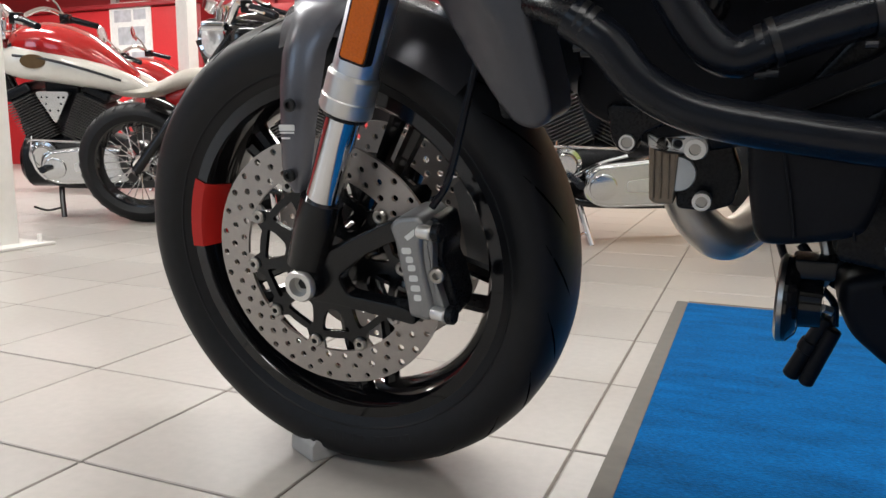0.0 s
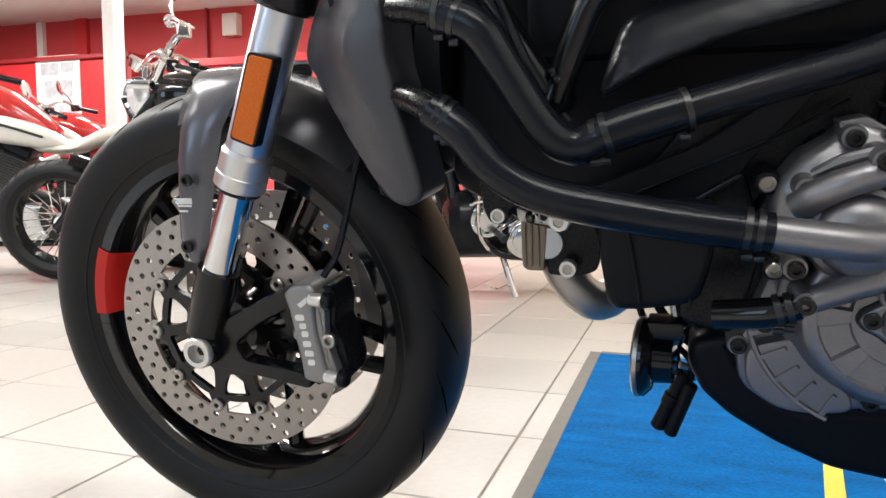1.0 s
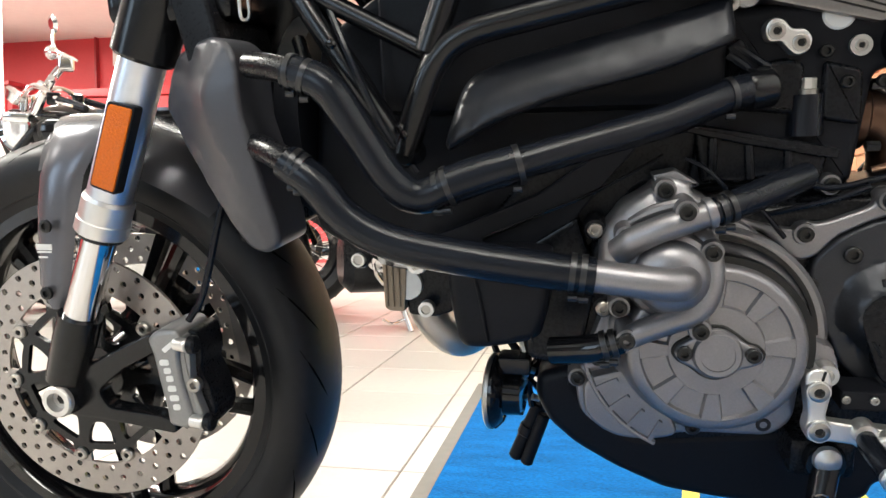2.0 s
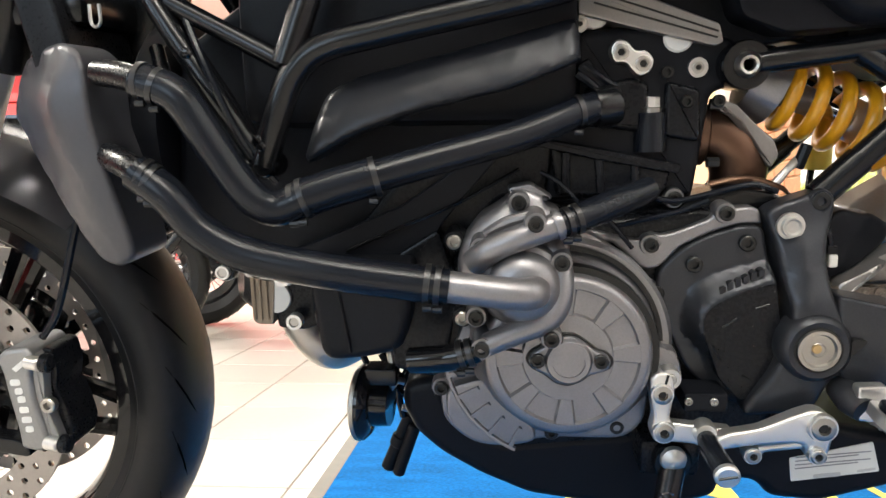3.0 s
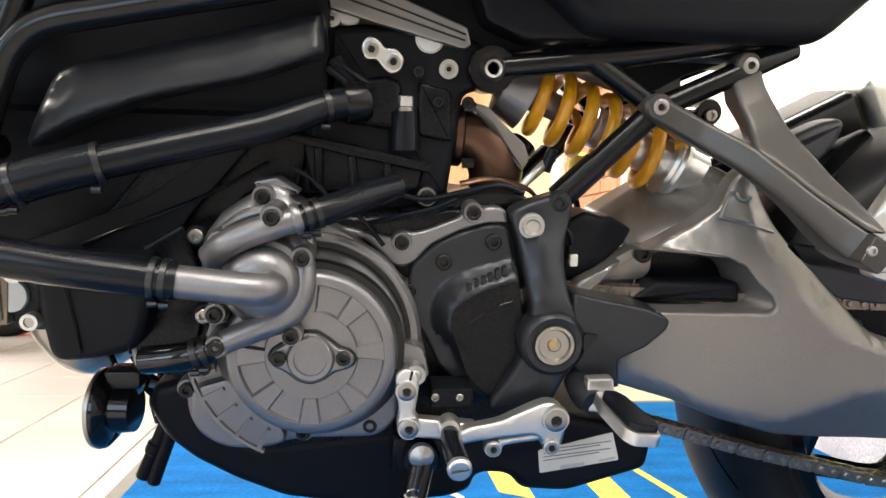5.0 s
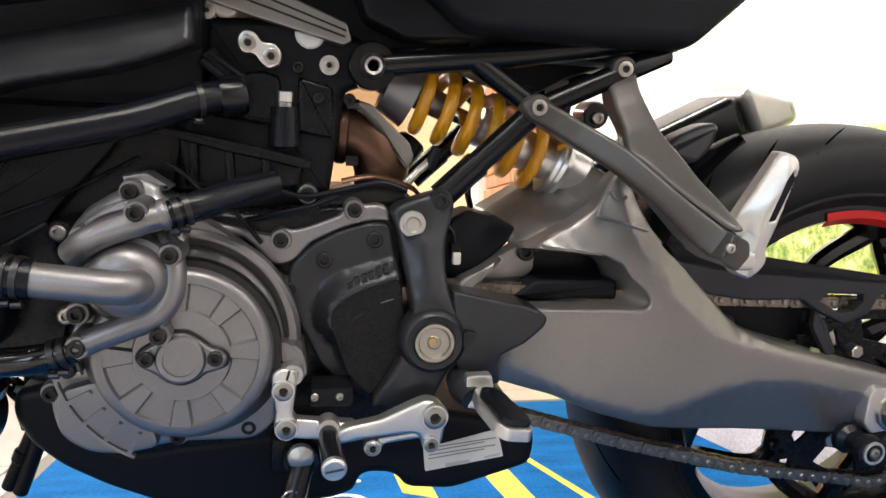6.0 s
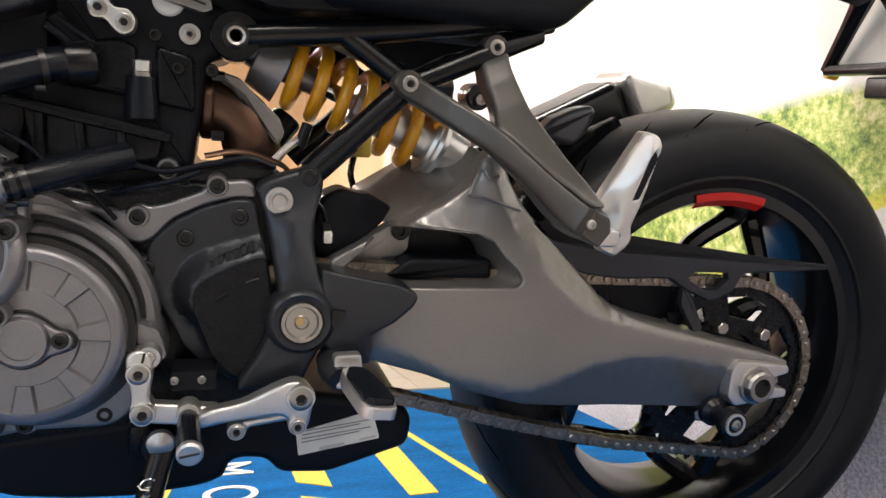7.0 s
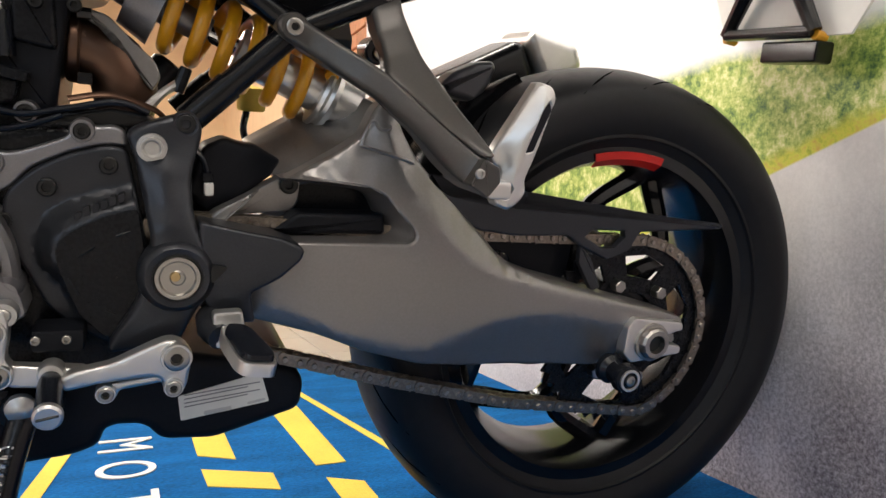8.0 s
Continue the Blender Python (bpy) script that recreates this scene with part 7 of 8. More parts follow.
    # the folded rest: a tapered bar with a long slot beside its outer ridge, hinged in a fork
    slot = rounded([(1.288, 0.594), (1.292, 0.586), (1.276, 0.545), (1.2665, 0.543), (1.271, 0.557), (1.280, 0.583)], 0.002, 3)
    hinge = rounded([(1.253, 0.514), (1.259, 0.508), (1.252, 0.497), (1.245, 0.500)], 0.0015, 3)
    shape = [(1.278, 0.612), (1.291, 0.608), (1.297, 0.597), (1.280, 0.539), (1.2715, 0.517), (1.274, 0.505), (1.269, 0.496), (1.256, 0.486), (1.243, 0.491), (1.240, 0.508), (1.245, 0.526), (1.235, 0.537), (1.240, 0.549)]
    ridge = [(1.2845, 0.603, s * 0.208), (1.274, 0.578, s * 0.208), (1.264, 0.550, s * 0.207), (1.258, 0.525, s * 0.205), (1.252, 0.494, s * 0.203)]
    face = [(*p, s * (0.193 if i > 8 or i == 0 else 0.199)) for i, p in enumerate(shape)]
    peg = relief(bmesh.new(), rounded(shape, 0.004), s * 0.180, [face + face[:1], ridge], holes=[slot, hinge], edge=0.0025, step=0.004, soft=2)
    part("passenger_peg", peg, ALU, hanger, "folded aluminium passenger foot rest with a slot", 35)
    # black infill puts the dark depth of both openings into colour
    for hole, deep in ((slot, 0.2005), (hinge, 0.1975)):
        insert = bmesh.new()
        prism(insert, hole, s * deep, s * 0.186)
        part("peg_infill", insert, RUBBER, hanger, "black infill that darkens the slot")
    part("peg_pin", rod(bmesh.new(), (1.247, s * 0.193, 0.512), (1.257, s * 0.193, 0.500), 0.0028, 10), BLACKBOLT, hanger)
    part("hinge_foot", box(bmesh.new(), (1.222, min(s * 0.2, s * 0.222), 0.500), (1.247, max(s * 0.2, s * 0.222), 0.517), 0.004), ALU, hanger, "bright hinge lug")

# shock absorber with its yellow spring
A, B = Vector((0.898, -0.022, 0.673)), Vector((1.155, -0.022, 0.561))
D = (B - A).normalized()
S0, S1 = A + D * 0.054, A + D * 0.225
shock = part("shock_absorber", tube(bmesh.new(), [A, A + D * 0.02, A + D * 0.021, A + D * 0.052, A + D * 0.053, A + D * 0.10], [0.016, 0.018, 0.034, 0.041, 0.016, 0.014], sides=28, straight=True), CAST, bike, "rear shock absorber with yellow coil spring")
part("damper_rod", rod(bmesh.new(), A + D * 0.08, A + D * 0.15, 0.009, 16), CHROME, shock)
part("damper_body", rod(bmesh.new(), A + D * 0.13, A + D * 0.262, 0.0225, 24, 0.002), ALU, shock, "aluminium damper body")
part("spring_seat", lathe_on(S1 + D * 0.006, D, [(0.022, -0.008), (0.036, -0.008), (0.038, -0.004), (0.034, 0.0), (0.036, 0.004), (0.034, 0.010), (0.022, 0.010)], 40), ALU, shock, "knurled spring adjuster")
part("shock_cup", rod(bmesh.new(), S1 + D * 0.012, S1 + D * 0.046, 0.0265, 28, 0.003), ALU, shock, "aluminium shock cup")
side = D.orthogonal().normalized()
up2 = D.cross(side)
pts = []
TURNS = 6.2
for k in range(int(TURNS * 22) + 1):
    f = k / (TURNS * 22)
    a = f * TURNS * 2 * math.pi + 0.6
    c = S0 + (S1 - S0) * f
    pts.append(c + (side * math.cos(a) + up2 * math.sin(a)) * 0.0345)
part("coil_spring", tube(bmesh.new(), pts, 0.0074, sides=12, straight=True), YELLOW, shock, "yellow coil spring")
part("shock_reservoir", rod(bmesh.new(), (0.955, 0.03, 0.600), (0.905, 0.02, 0.535), 0.018, 18, 0.003), RUBBER, bike)

# silencer, hugger, tail, plate holder on the far side and the rear
bm = bmesh.new()
M = Matrix.Translation((1.352, 0.185, 0.580)) @ Matrix.Rotation(radians(-27), 4, "Y")
can = bmesh.new()
box(can, (-0.16, -0.050, -0.022), (0.1215, 0.050, 0.054), 0.018, 4)
silencer = part("silencer", can, SATIN, bike, "matt black exhaust silencer with a bright end cap")
silencer.matrix_basis = M
endc = bmesh.new()
box(endc, (0.122, -0.053, -0.025), (0.200, 0.053, 0.057), 0.016, 4)
for vert in endc.verts:
    if vert.co.x > 0.15:
        vert.co.z -= 0.036 if vert.co.z > 0.01 else 0.0
part("end_cap", endc, ALU, silencer, "bright silencer end cap")
hug = bmesh.new()
grid = []
for i in range(13):
    a = radians(156 - 42 * i / 12)
    row = []
    for j in range(11):
        f = -1 + 2 * j / 10
        r = RR + 0.010 - 0.022 * abs(f) ** 3
        row.append(hug.verts.new((RU + r * math.cos(a), 0.075 * f * (1 - 0.75 * (i / 12) ** 2), RW + r * math.sin(a))))
    grid.append(row)
for i in range(12):
    for j in range(10):
        hug.faces.new((grid[i][j], grid[i][j + 1], grid[i + 1][j + 1], grid[i + 1][j]))
bmesh.ops.solidify(hug, geom=hug.faces, thickness=0.003)
hugger = part("rear_hugger", hug, SATIN, bike, "black rear tyre hugger", 50)
bm = bmesh.new()
prism(bm, rounded([(1.244, 0.596), (1.266, 0.619), (1.296, 0.633), (1.315, 0.637), (1.321, 0.630), (1.313, 0.606), (1.296, 0.585)], 0.006), -0.016, 0.016, 0.009, 4)
part("hugger_fin", bm, GREYPLASTIC, hugger, "dark grey fin of the hugger", 50)
bm = bmesh.new()
prism(bm, rounded([(0.93, 0.745), (0.98, 0.706), (1.10, 0.704), (1.205, 0.706), (1.222, 0.714), (1.30, 0.785), (1.55, 0.90), (1.50, 0.94), (1.2, 0.88), (0.95, 0.86)], 0.012), -0.13, 0.13, 0.02, 3)
part("seat_unit", bm, PLASTIC, bike, "black seat unit")
bm = bmesh.new()
prism(bm, rounded([(0.872, 0.752), (0.884, 0.716), (0.925, 0.700), (1.01, 0.704), (1.03, 0.78), (0.87, 0.80)], 0.008), -0.105, 0.105, 0.008)
part("battery_box", bm, PLASTIC, bike, "black battery box")
# added black plate that fills the dark zone between the sub-frame tubes
bm = bmesh.new()
prism(bm, rounded([(0.940, 0.703), (1.166, 0.745), (1.241, 0.753), (1.246, 0.714), (1.172, 0.696), (1.112, 0.676), (1.078, 0.657), (1.042, 0.668), (1.006, 0.681), (0.982, 0.686)], 0.006), -0.040, 0.060, 0.004)
part("seat_filler", bm, PLASTIC, bike, "black filler plate under the seat")
part("under_tray", box(bmesh.new(), (0.99, -0.075, 0.690), (1.215, 0.075, 0.745), 0.012), PLASTIC, bike)

holder = part("plate_holder", tube(bmesh.new(), [(1.42, 0.0, 0.88), (1.58, 0.0, 0.86), (1.73, 0.0, 0.83)], [0.03, 0.024, 0.02], n=5, sides=12, flat=2.0), SATIN, bike, "black number plate holder")
for s in (-1, 1):
    part("holder_arm", tube(bmesh.new(), [(1.735, s * 0.012, 0.830), (1.742, s * 0.045, 0.775), (1.748, s * 0.080, 0.716)], [0.016, 0.012, 0.010], n=5, sides=10), SATIN, holder, "black holder arm")
    part("holder_clip", rod(bmesh.new(), (1.748, s * 0.081, 0.712), (1.768, s * 0.081, 0.710), 0.007, 10, 0.001), YELLOW, holder, "yellow fixing clip")
part("holder_bar", box(bmesh.new(), (1.738, -0.080, 0.708), (1.758, 0.080, 0.724), 0.005), SATIN, holder)
np_ = box(bmesh.new(), (1.762, -0.130, 0.712), (1.767, 0.130, 0.900), 0.002)
for vert in np_.verts:
    vert.co.y = vert.co.y * (0.86 if vert.co.z < 0.8 else 1.6) - 0.014
part("number_plate", np_, WHITEPLASTIC, holder, "blank pale number plate")
part("reflector_box", box(bmesh.new(), (1.752, -0.085, 0.676), (1.785, 0.012, 0.706), 0.004), SATIN, holder, "black reflector box")
part("fluid_pot", lathe(bmesh.new(), [(0.0, 0.552), (0.016, 0.552), (0.018, 0.556), (0.018, 0.580), (0.0, 0.584)], (1.055, 0.13, 0), "z", 20), mat("yellow_fluid_pot", (0.75, 0.58, 0.10), 0.3, vary=0.1), bike, "yellow fluid pot")
part("pot_hose", tube(bmesh.new(), [(1.05, 0.13, 0.552), (1.045, 0.12, 0.53), (1.05, 0.12, 0.50), (1.03, 0.11, 0.46)], 0.0045, n=5, sides=8), RUBBER, bike, "thin black hose")
part("silencer_mount", lathe(bmesh.new(), [(0.0, 0.09), (0.016, 0.09), (0.018, 0.095), (0.018, 0.13), (0.0, 0.13)], (1.205, 0, 0.640), seg=24), SATIN, bike)
part("mount_bolt", socket(bmesh.new(), 1.205, 0.089, 0.636, 0.008, 0.006), STEEL, bike)

# ---- the showroom behind: posts, cabinet, poster, loudspeaker, brick pier ----
def post(x, y, half, base):
    ob = thing("steel_post", "white painted steel post standing on the tiled floor", "post", pose(x, y, 0), "white posts")
    part("shaft", box(bmesh.new(), (-half, -half, 0.0), (half, half, CEILING), 0.006), WHITEWALL, ob)
    if base:
        part("base_plate", box(bmesh.new(), (-half - 0.09, -half - 0.09, 0.0), (half + 0.09, half + 0.09, 0.012), 0.003), WHITEWALL, ob)
        for a in (-1, 1):
            for b in (-1, 1):
                part("anchor_bolt", rod(bmesh.new(), (a * (half + 0.05), b * (half + 0.05), 0.0125), (a * (half + 0.05), b * (half + 0.05), 0.045), 0.009, 8, 0.002), WHITEWALL, ob)


post(-2.265, 2.13, 0.075, True)
post(-3.675, 4.90, 0.056, False)
CABRED = mat("red_cabinet_paint", (0.55, 0.03, 0.035), 0.35, vary=0.06, big=2)
DARKRED = mat("dark_red_paint", (0.30, 0.02, 0.025), 0.45, vary=0.08)
cab = thing("display_cabinet", "tall red display cabinet with a white framed poster", "cabinet", pose(0, 0, 0))
part("body", box(bmesh.new(), (-9.4, 7.25, 0.0), (-5.62, 7.98, 1.93), 0.01), CABRED, cab)
part("cornice", box(bmesh.new(), (-9.45, 7.19, 1.935), (-5.52, 7.98, 1.985), 0.01), DARKRED, cab, "dark red cornice")
part("side_trim", box(bmesh.new(), (-5.617, 7.27, 0.0), (-5.55, 7.98, 1.93), 0.004), DARKRED, cab)
poster = thing("poster", "white framed poster with grey pictures on red cabinet", "poster", pose(-6.60, 7.249, 1.55))
part("sheet", box(bmesh.new(), (-0.30, -0.012, -0.42), (0.30, 0.0, 0.42)), WHITEPRINT, poster)
part("frame", box(bmesh.new(), (-0.33, -0.01, -0.45), (-0.302, 0.0, 0.45)), WHITEPLASTIC, poster)
part("frame", box(bmesh.new(), (0.302, -0.01, -0.45), (0.33, 0.0, 0.45)), WHITEPLASTIC, poster)
part("frame", box(bmesh.new(), (-0.33, -0.01, 0.422), (0.33, 0.0, 0.45)), WHITEPLASTIC, poster)
PALEPRINT = mat("pale_grey_print", (0.42, 0.43, 0.46), 0.5, vary=0.3, scale=12)
for a, b, c, d in ((-0.25, 0.22, 0.02, 0.36), (0.06, 0.24, 0.25, 0.36), (-0.2, -0.05, 0.22, 0.16), (-0.25, -0.34, -0.05, -0.12), (0.0, -0.34, 0.25, -0.14)):
    part("picture", box(bmesh.new(), (a, -0.0145, b), (c, -0.0125, d)), PALEPRINT, poster)
led = thing("wall_ledge", "red painted ledge along the back wall", "ledge", pose(0, 0, 0))
part("shelf", box(bmesh.new(), (-5.54, 7.55, 1.84), (-1.2, 7.998, 1.93), 0.008), CABRED, led)
part("skirt", box(bmesh.new(), (-5.54, 7.60, 0.0), (-1.2, 7.998, 1.835), 0.008), REDWALL, led)
spk = thing("loudspeaker", "small white wall loudspeaker", "loudspeaker", pose(-4.63, 7.999, 2.37))
part("cabinet", box(bmesh.new(), (-0.10, -0.13, -0.13), (0.10, 0.0, 0.13), 0.012), WHITEPLASTIC, spk)
part("grille", box(bmesh.new(), (-0.085, -0.138, -0.115), (0.085, -0.131, 0.115), 0.003), PAPER, spk)
for x, half, mtl, nm in ((-7.58, 0.05, WHITEWALL, "white painted wall batten"), (-6.9, 0.09, CABRED, "red painted wall pilaster"), (-5.0, 0.012, DARKRED, "dark red joint batten on the wall")):
    st = thing("wall_batten", nm, "batten", pose(x, 7.999, 0))
    part("strip", box(bmesh.new(), (-half, -0.06, 1.99), (half, 0.0, CEILING - 0.001)), mtl, st)
part_joint = thing("ceiling_joint", "dark joint line across the ceiling boards", "ceiling joint", pose(0, 0, CEILING), kind="structure")
for y in (3.2, 5.6):
    part("joint", box(bmesh.new(), (-10.9, y - 0.006, -0.003), (1.8, y + 0.006, -0.0005)), PAPER, part_joint)

door = thing("white_door_frame", "white door frame beside the brick pier", "door frame", pose(1.88, 0, 0))
part("jamb", box(bmesh.new(), (-0.05, 4.02, 0.0), (0.0, 4.16, 2.2), 0.006), WHITEWALL, door)
part("jamb", box(bmesh.new(), (-0.03, 4.165, 0.0), (0.0, 4.30, 2.2), 0.004), mat("pale_yellow_paint", (0.80, 0.66, 0.36), 0.5, vary=0.05), door, "pale yellow inner jamb")
part("leaf", box(bmesh.new(), (-0.012, 4.305, 0.0), (0.0, 5.3, 2.15), 0.004), CREAM, door, "peach door leaf")

# ---- cruisers parked behind ----
SPOKE = mat("spoke_steel", (0.6, 0.6, 0.6), 0.2, 1.0)
FINSTEEL = mat("fin_alloy", (0.20, 0.195, 0.19), 0.34, 0.9, vary=0.1, scale=60)
POLISHED = mat("polished_alloy", (0.66, 0.66, 0.66), 0.17, 1.0, vary=0.05, scale=30)


def loft(bm, sections, sides=16, power=2.4):
    """A rounded body through cross sections (along, half width, bottom, top)."""
    rings = []
    for u, hw, lo, hi in sections:
        ring = []
        for k in range(sides):
            a = 2 * math.pi * k / sides
            c, s = math.cos(a), math.sin(a)
            ring.append(bm.verts.new((u, hw * math.copysign(abs(c) ** (2 / power), c), (lo + hi) / 2 + (hi - lo) / 2 * math.copysign(abs(s) ** (2 / power), s))))
        rings.append(ring)
    for a, b in zip(rings, rings[1:]):
        for k in range(sides):
            bm.faces.new((a[k], a[(k + 1) % sides], b[(k + 1) % sides], b[k]))
    bm.faces.new(rings[0][::-1])
    bm.faces.new(rings[-1])
    return bm


def smooth_sections(secs, n=5):
    pts = curve_points([Vector((u, hw, lo)) for u, hw, lo, hi in secs], n)
    top = curve_points([Vector((u, hw, hi)) for u, hw, lo, hi in secs], n)
    return [(p.x, max(p.y, 0.002), p.z, q.z) for p, q in zip(pts, top)]


def cruiser_wheel(parent, u, radius, half, wide_rim, name):
    w = radius
    rim = part(name, lathe(bmesh.new(), [(radius - half * 1.55, -half * 0.7), (radius - half * 1.4, -half * 0.75), (radius - half * 1.4, half * 0.75), (radius - half * 1.55, half * 0.7), (radius - half * 1.9, 0.0)], (u, 0, w), seg=48), GLOSS, parent)
    sec = [(radius - half * 1.45, -half * 0.7)] + [(radius - half * 0.95 + half * 0.95 * math.sin(a), -half * math.cos(a)) for a in (math.pi * k / 10 for k in range(11))] + [(radius - half * 1.45, half * 0.7)]
    part("tyre", lathe(bmesh.new(), sec, (u, 0, w), seg=64), TYRE, rim, "black tyre")
    for k in range(34):
        a = 2 * math.pi * k / 34
        cut = [(u + (radius - half * d + 0.0012) * math.cos(a + t), -half * v, w + (radius - half * d + 0.0012) * math.sin(a + t)) for v, d, t in ((0.30, 0.045, 0.0), (0.60, 0.19, 0.05), (0.83, 0.42, 0.11))]
        part("tread_cut", tube(bmesh.new(), cut, 0.0021, n=2, sides=5), BLACKBOLT, rim)
    part("hub", lathe(bmesh.new(), [(0.01, -0.06), (0.03, -0.06), (0.045, -0.045), (0.03, -0.03), (0.03, 0.03), (0.045, 0.045), (0.03, 0.06), (0.01, 0.06)], (u, 0, w), seg=24), CHROME, rim, "chrome hub")
    R = radius - half * 1.75
    for k in range(30):
        s = -1 if k % 2 else 1
        a = 2 * math.pi * k / 30
        b = a + (0.55 if k % 4 < 2 else -0.55)
        part("spoke", rod(bmesh.new(), (u + 0.036 * math.cos(b), s * 0.045, w + 0.036 * math.sin(b)), (u + R * math.cos(a), s * 0.008, w + R * math.sin(a)), 0.0028, 5), SPOKE, rim)
    part("brake_disc", lathe(bmesh.new(), [(0.105, 0.085), (0.140, 0.085), (0.140, 0.080), (0.105, 0.080)], (u, 0, w), seg=36), DARKSTEEL, rim, "dark steel brake disc")
    return rim


def cruiser(m, label, tank, flank, seat_mat, tall_bar=False):
    b = thing("cruiser_motorcycle", label, "motorcycle", m, "parked cruisers")
    cruiser_wheel(b, 0.0, 0.300, 0.060, True, "front_wheel")
    cruiser_wheel(b, 1.66, 0.325, 0.085, True, "rear_wheel")
    for s in (-1, 1):
        leg = part("fork_leg", tube(bmesh.new(), [(0.0, s * 0.11, 0.28), (0.26, s * 0.11, 0.62), (0.52, s * 0.11, 0.96)], [0.024, 0.022, 0.020], n=4), SATIN, b, "black fork leg")
        if not tall_bar:
            mir = part("mirror", lathe_on((0.48, s * 0.36, 1.20 + 0.10 * tall_bar), (1, s * 0.2, 0.2), [(0.0, -0.022), (0.03, -0.018), (0.062, 0.0), (0.055, 0.006), (0.0, 0.006)], 24), CHROME, b, "chrome mirror")
            part("mirror_stem", tube(bmesh.new(), [(0.58, s * 0.33, 1.06), (0.54, s * 0.35, 1.13), (0.48, s * 0.36, 1.19 + 0.10 * tall_bar)], 0.007, n=4, sides=8), CHROME, mir)
        part("grip", rod(bmesh.new(), (0.62, s * 0.32, 1.045), (0.74, s * 0.40, 1.01), 0.018, 12, 0.003), RUBBER, b, "black rubber grip")
        part("lever", tube(bmesh.new(), [(0.59, s * 0.30, 1.04), (0.64, s * 0.39, 1.03), (0.69, s * 0.43, 1.02)], 0.006, n=4, sides=8), CHROME, b, "chrome lever")
        part("control_box", box(bmesh.new(), (0.575, s * 0.30 - 0.03, 1.02), (0.63, s * 0.30 + 0.03, 1.075), 0.008), GLOSS, b)
    part("handlebar", tube(bmesh.new(), [(0.62, -0.33, 1.045), (0.52, -0.24, 1.10), (0.44, -0.10, 1.05), (0.435, 0.0, 1.04), (0.44, 0.10, 1.05), (0.52, 0.24, 1.10), (0.62, 0.33, 1.045)], 0.0127, n=6, sides=10), CHROME, b, "chrome handlebar")
    if tall_bar:
        part("bar_riser", tube(bmesh.new(), [(0.48, -0.08, 0.98), (0.52, -0.11, 1.06), (0.58, -0.14, 1.15), (0.63, -0.18, 1.20)], [0.024, 0.022, 0.020, 0.018], n=5, sides=14), CHROME, b, "chrome handlebar riser")
        part("switch_box", box(bmesh.new(), (0.605, -0.235, 1.165), (0.675, -0.175, 1.235), 0.016, 3), CHROME, b, "chrome switch box")
        part("clutch_perch", lathe_on((0.575, -0.16, 1.245), (0.3, -1, 0.3), [(0.0, -0.03), (0.022, -0.028), (0.030, -0.010), (0.030, 0.012), (0.020, 0.028), (0.0, 0.030)], 20), CHROME, b, "chrome lever perch")
        part("clutch_lever", tube(bmesh.new(), [(0.575, -0.18, 1.25), (0.63, -0.26, 1.24), (0.70, -0.32, 1.21)], [0.010, 0.008, 0.006], n=5, sides=8), CHROME, b, "chrome lever")
        mst = part("mirror_stem", tube(bmesh.new(), [(0.60, -0.17, 1.22), (0.585, -0.17, 1.29), (0.59, -0.17, 1.34)], 0.008, n=4, sides=8), CHROME, b, "chrome mirror stem")
        part("mirror", lathe_on((0.592, -0.172, 1.37), (1, 0.6, 0.2), [(0.0, -0.018), (0.026, -0.014), (0.040, 0.0), (0.034, 0.006), (0.0, 0.006)], 24), CHROME, mst, "small chrome mirror")
        for du, dw in ((0.0, 1.10), (0.045, 1.13), (0.02, 1.06)):
            part("chrome_nut", rod(bmesh.new(), (0.53 + du, -0.15, dw), (0.53 + du, -0.19, dw + 0.01), 0.016, 10, 0.003), CHROME, b)
    part("top_clamp", box(bmesh.new(), (0.36, -0.15, 0.94), (0.47, 0.15, 0.985), 0.012), CHROME, b)
    part("riser", rod(bmesh.new(), (0.425, -0.06, 0.97), (0.437, -0.06, 1.06), 0.02, 12, 0.003), CHROME, b)
    part("riser", rod(bmesh.new(), (0.425, 0.06, 0.97), (0.437, 0.06, 1.06), 0.02, 12, 0.003), CHROME, b)
    part("gauge", lathe_on((0.40, 0.0, 1.06), (0.7, 0, 1), [(0.0, -0.05), (0.04, -0.04), (0.058, 0.0), (0.052, 0.012), (0.0, 0.010)], 24), CHROME, b, "chrome gauge pod")
    lamp_at, lamp_to = ((0.40, -0.06, 0.90), (-0.55, -0.83, 0.05)) if tall_bar else ((0.34, -0.04, 0.90), (-0.75, -0.66, 0.05))
    hl = part("headlight", lathe_on(lamp_at, lamp_to, [(0.0, -0.16), (0.05, -0.14), (0.088, -0.08), (0.098, -0.01), (0.096, 0.01), (0.086, 0.012), (0.0, -0.02)], 32), CHROME, b, "round chrome headlight")
    part("lens", lathe_on(lamp_at, lamp_to, [(0.0, 0.022), (0.05, 0.018), (0.085, 0.004), (0.085, 0.0), (0.0, 0.0)], 32), mat("headlight_glass", (0.75, 0.76, 0.78), 0.08, 0.3, vary=0.2, scale=60, coat=1.0), hl, "ribbed glass lens")
    fend = bmesh.new()
    g = []
    for i in range(15):
        a = radians(78 - 62 * i / 14)
        g.append([fend.verts.new(((0.335 - 0.03 * abs(f) ** 3) * math.cos(a), 0.085 * f, 0.300 + (0.335 - 0.045 * abs(f) ** 3) * math.sin(a))) for f in (-1 + j / 4 for j in range(9))])
    for i in range(14):
        for j in range(8):
            fend.faces.new((g[i][j], g[i][j + 1], g[i + 1][j + 1], g[i + 1][j]))
    bmesh.ops.solidify(fend, geom=fend.faces, thickness=0.004)
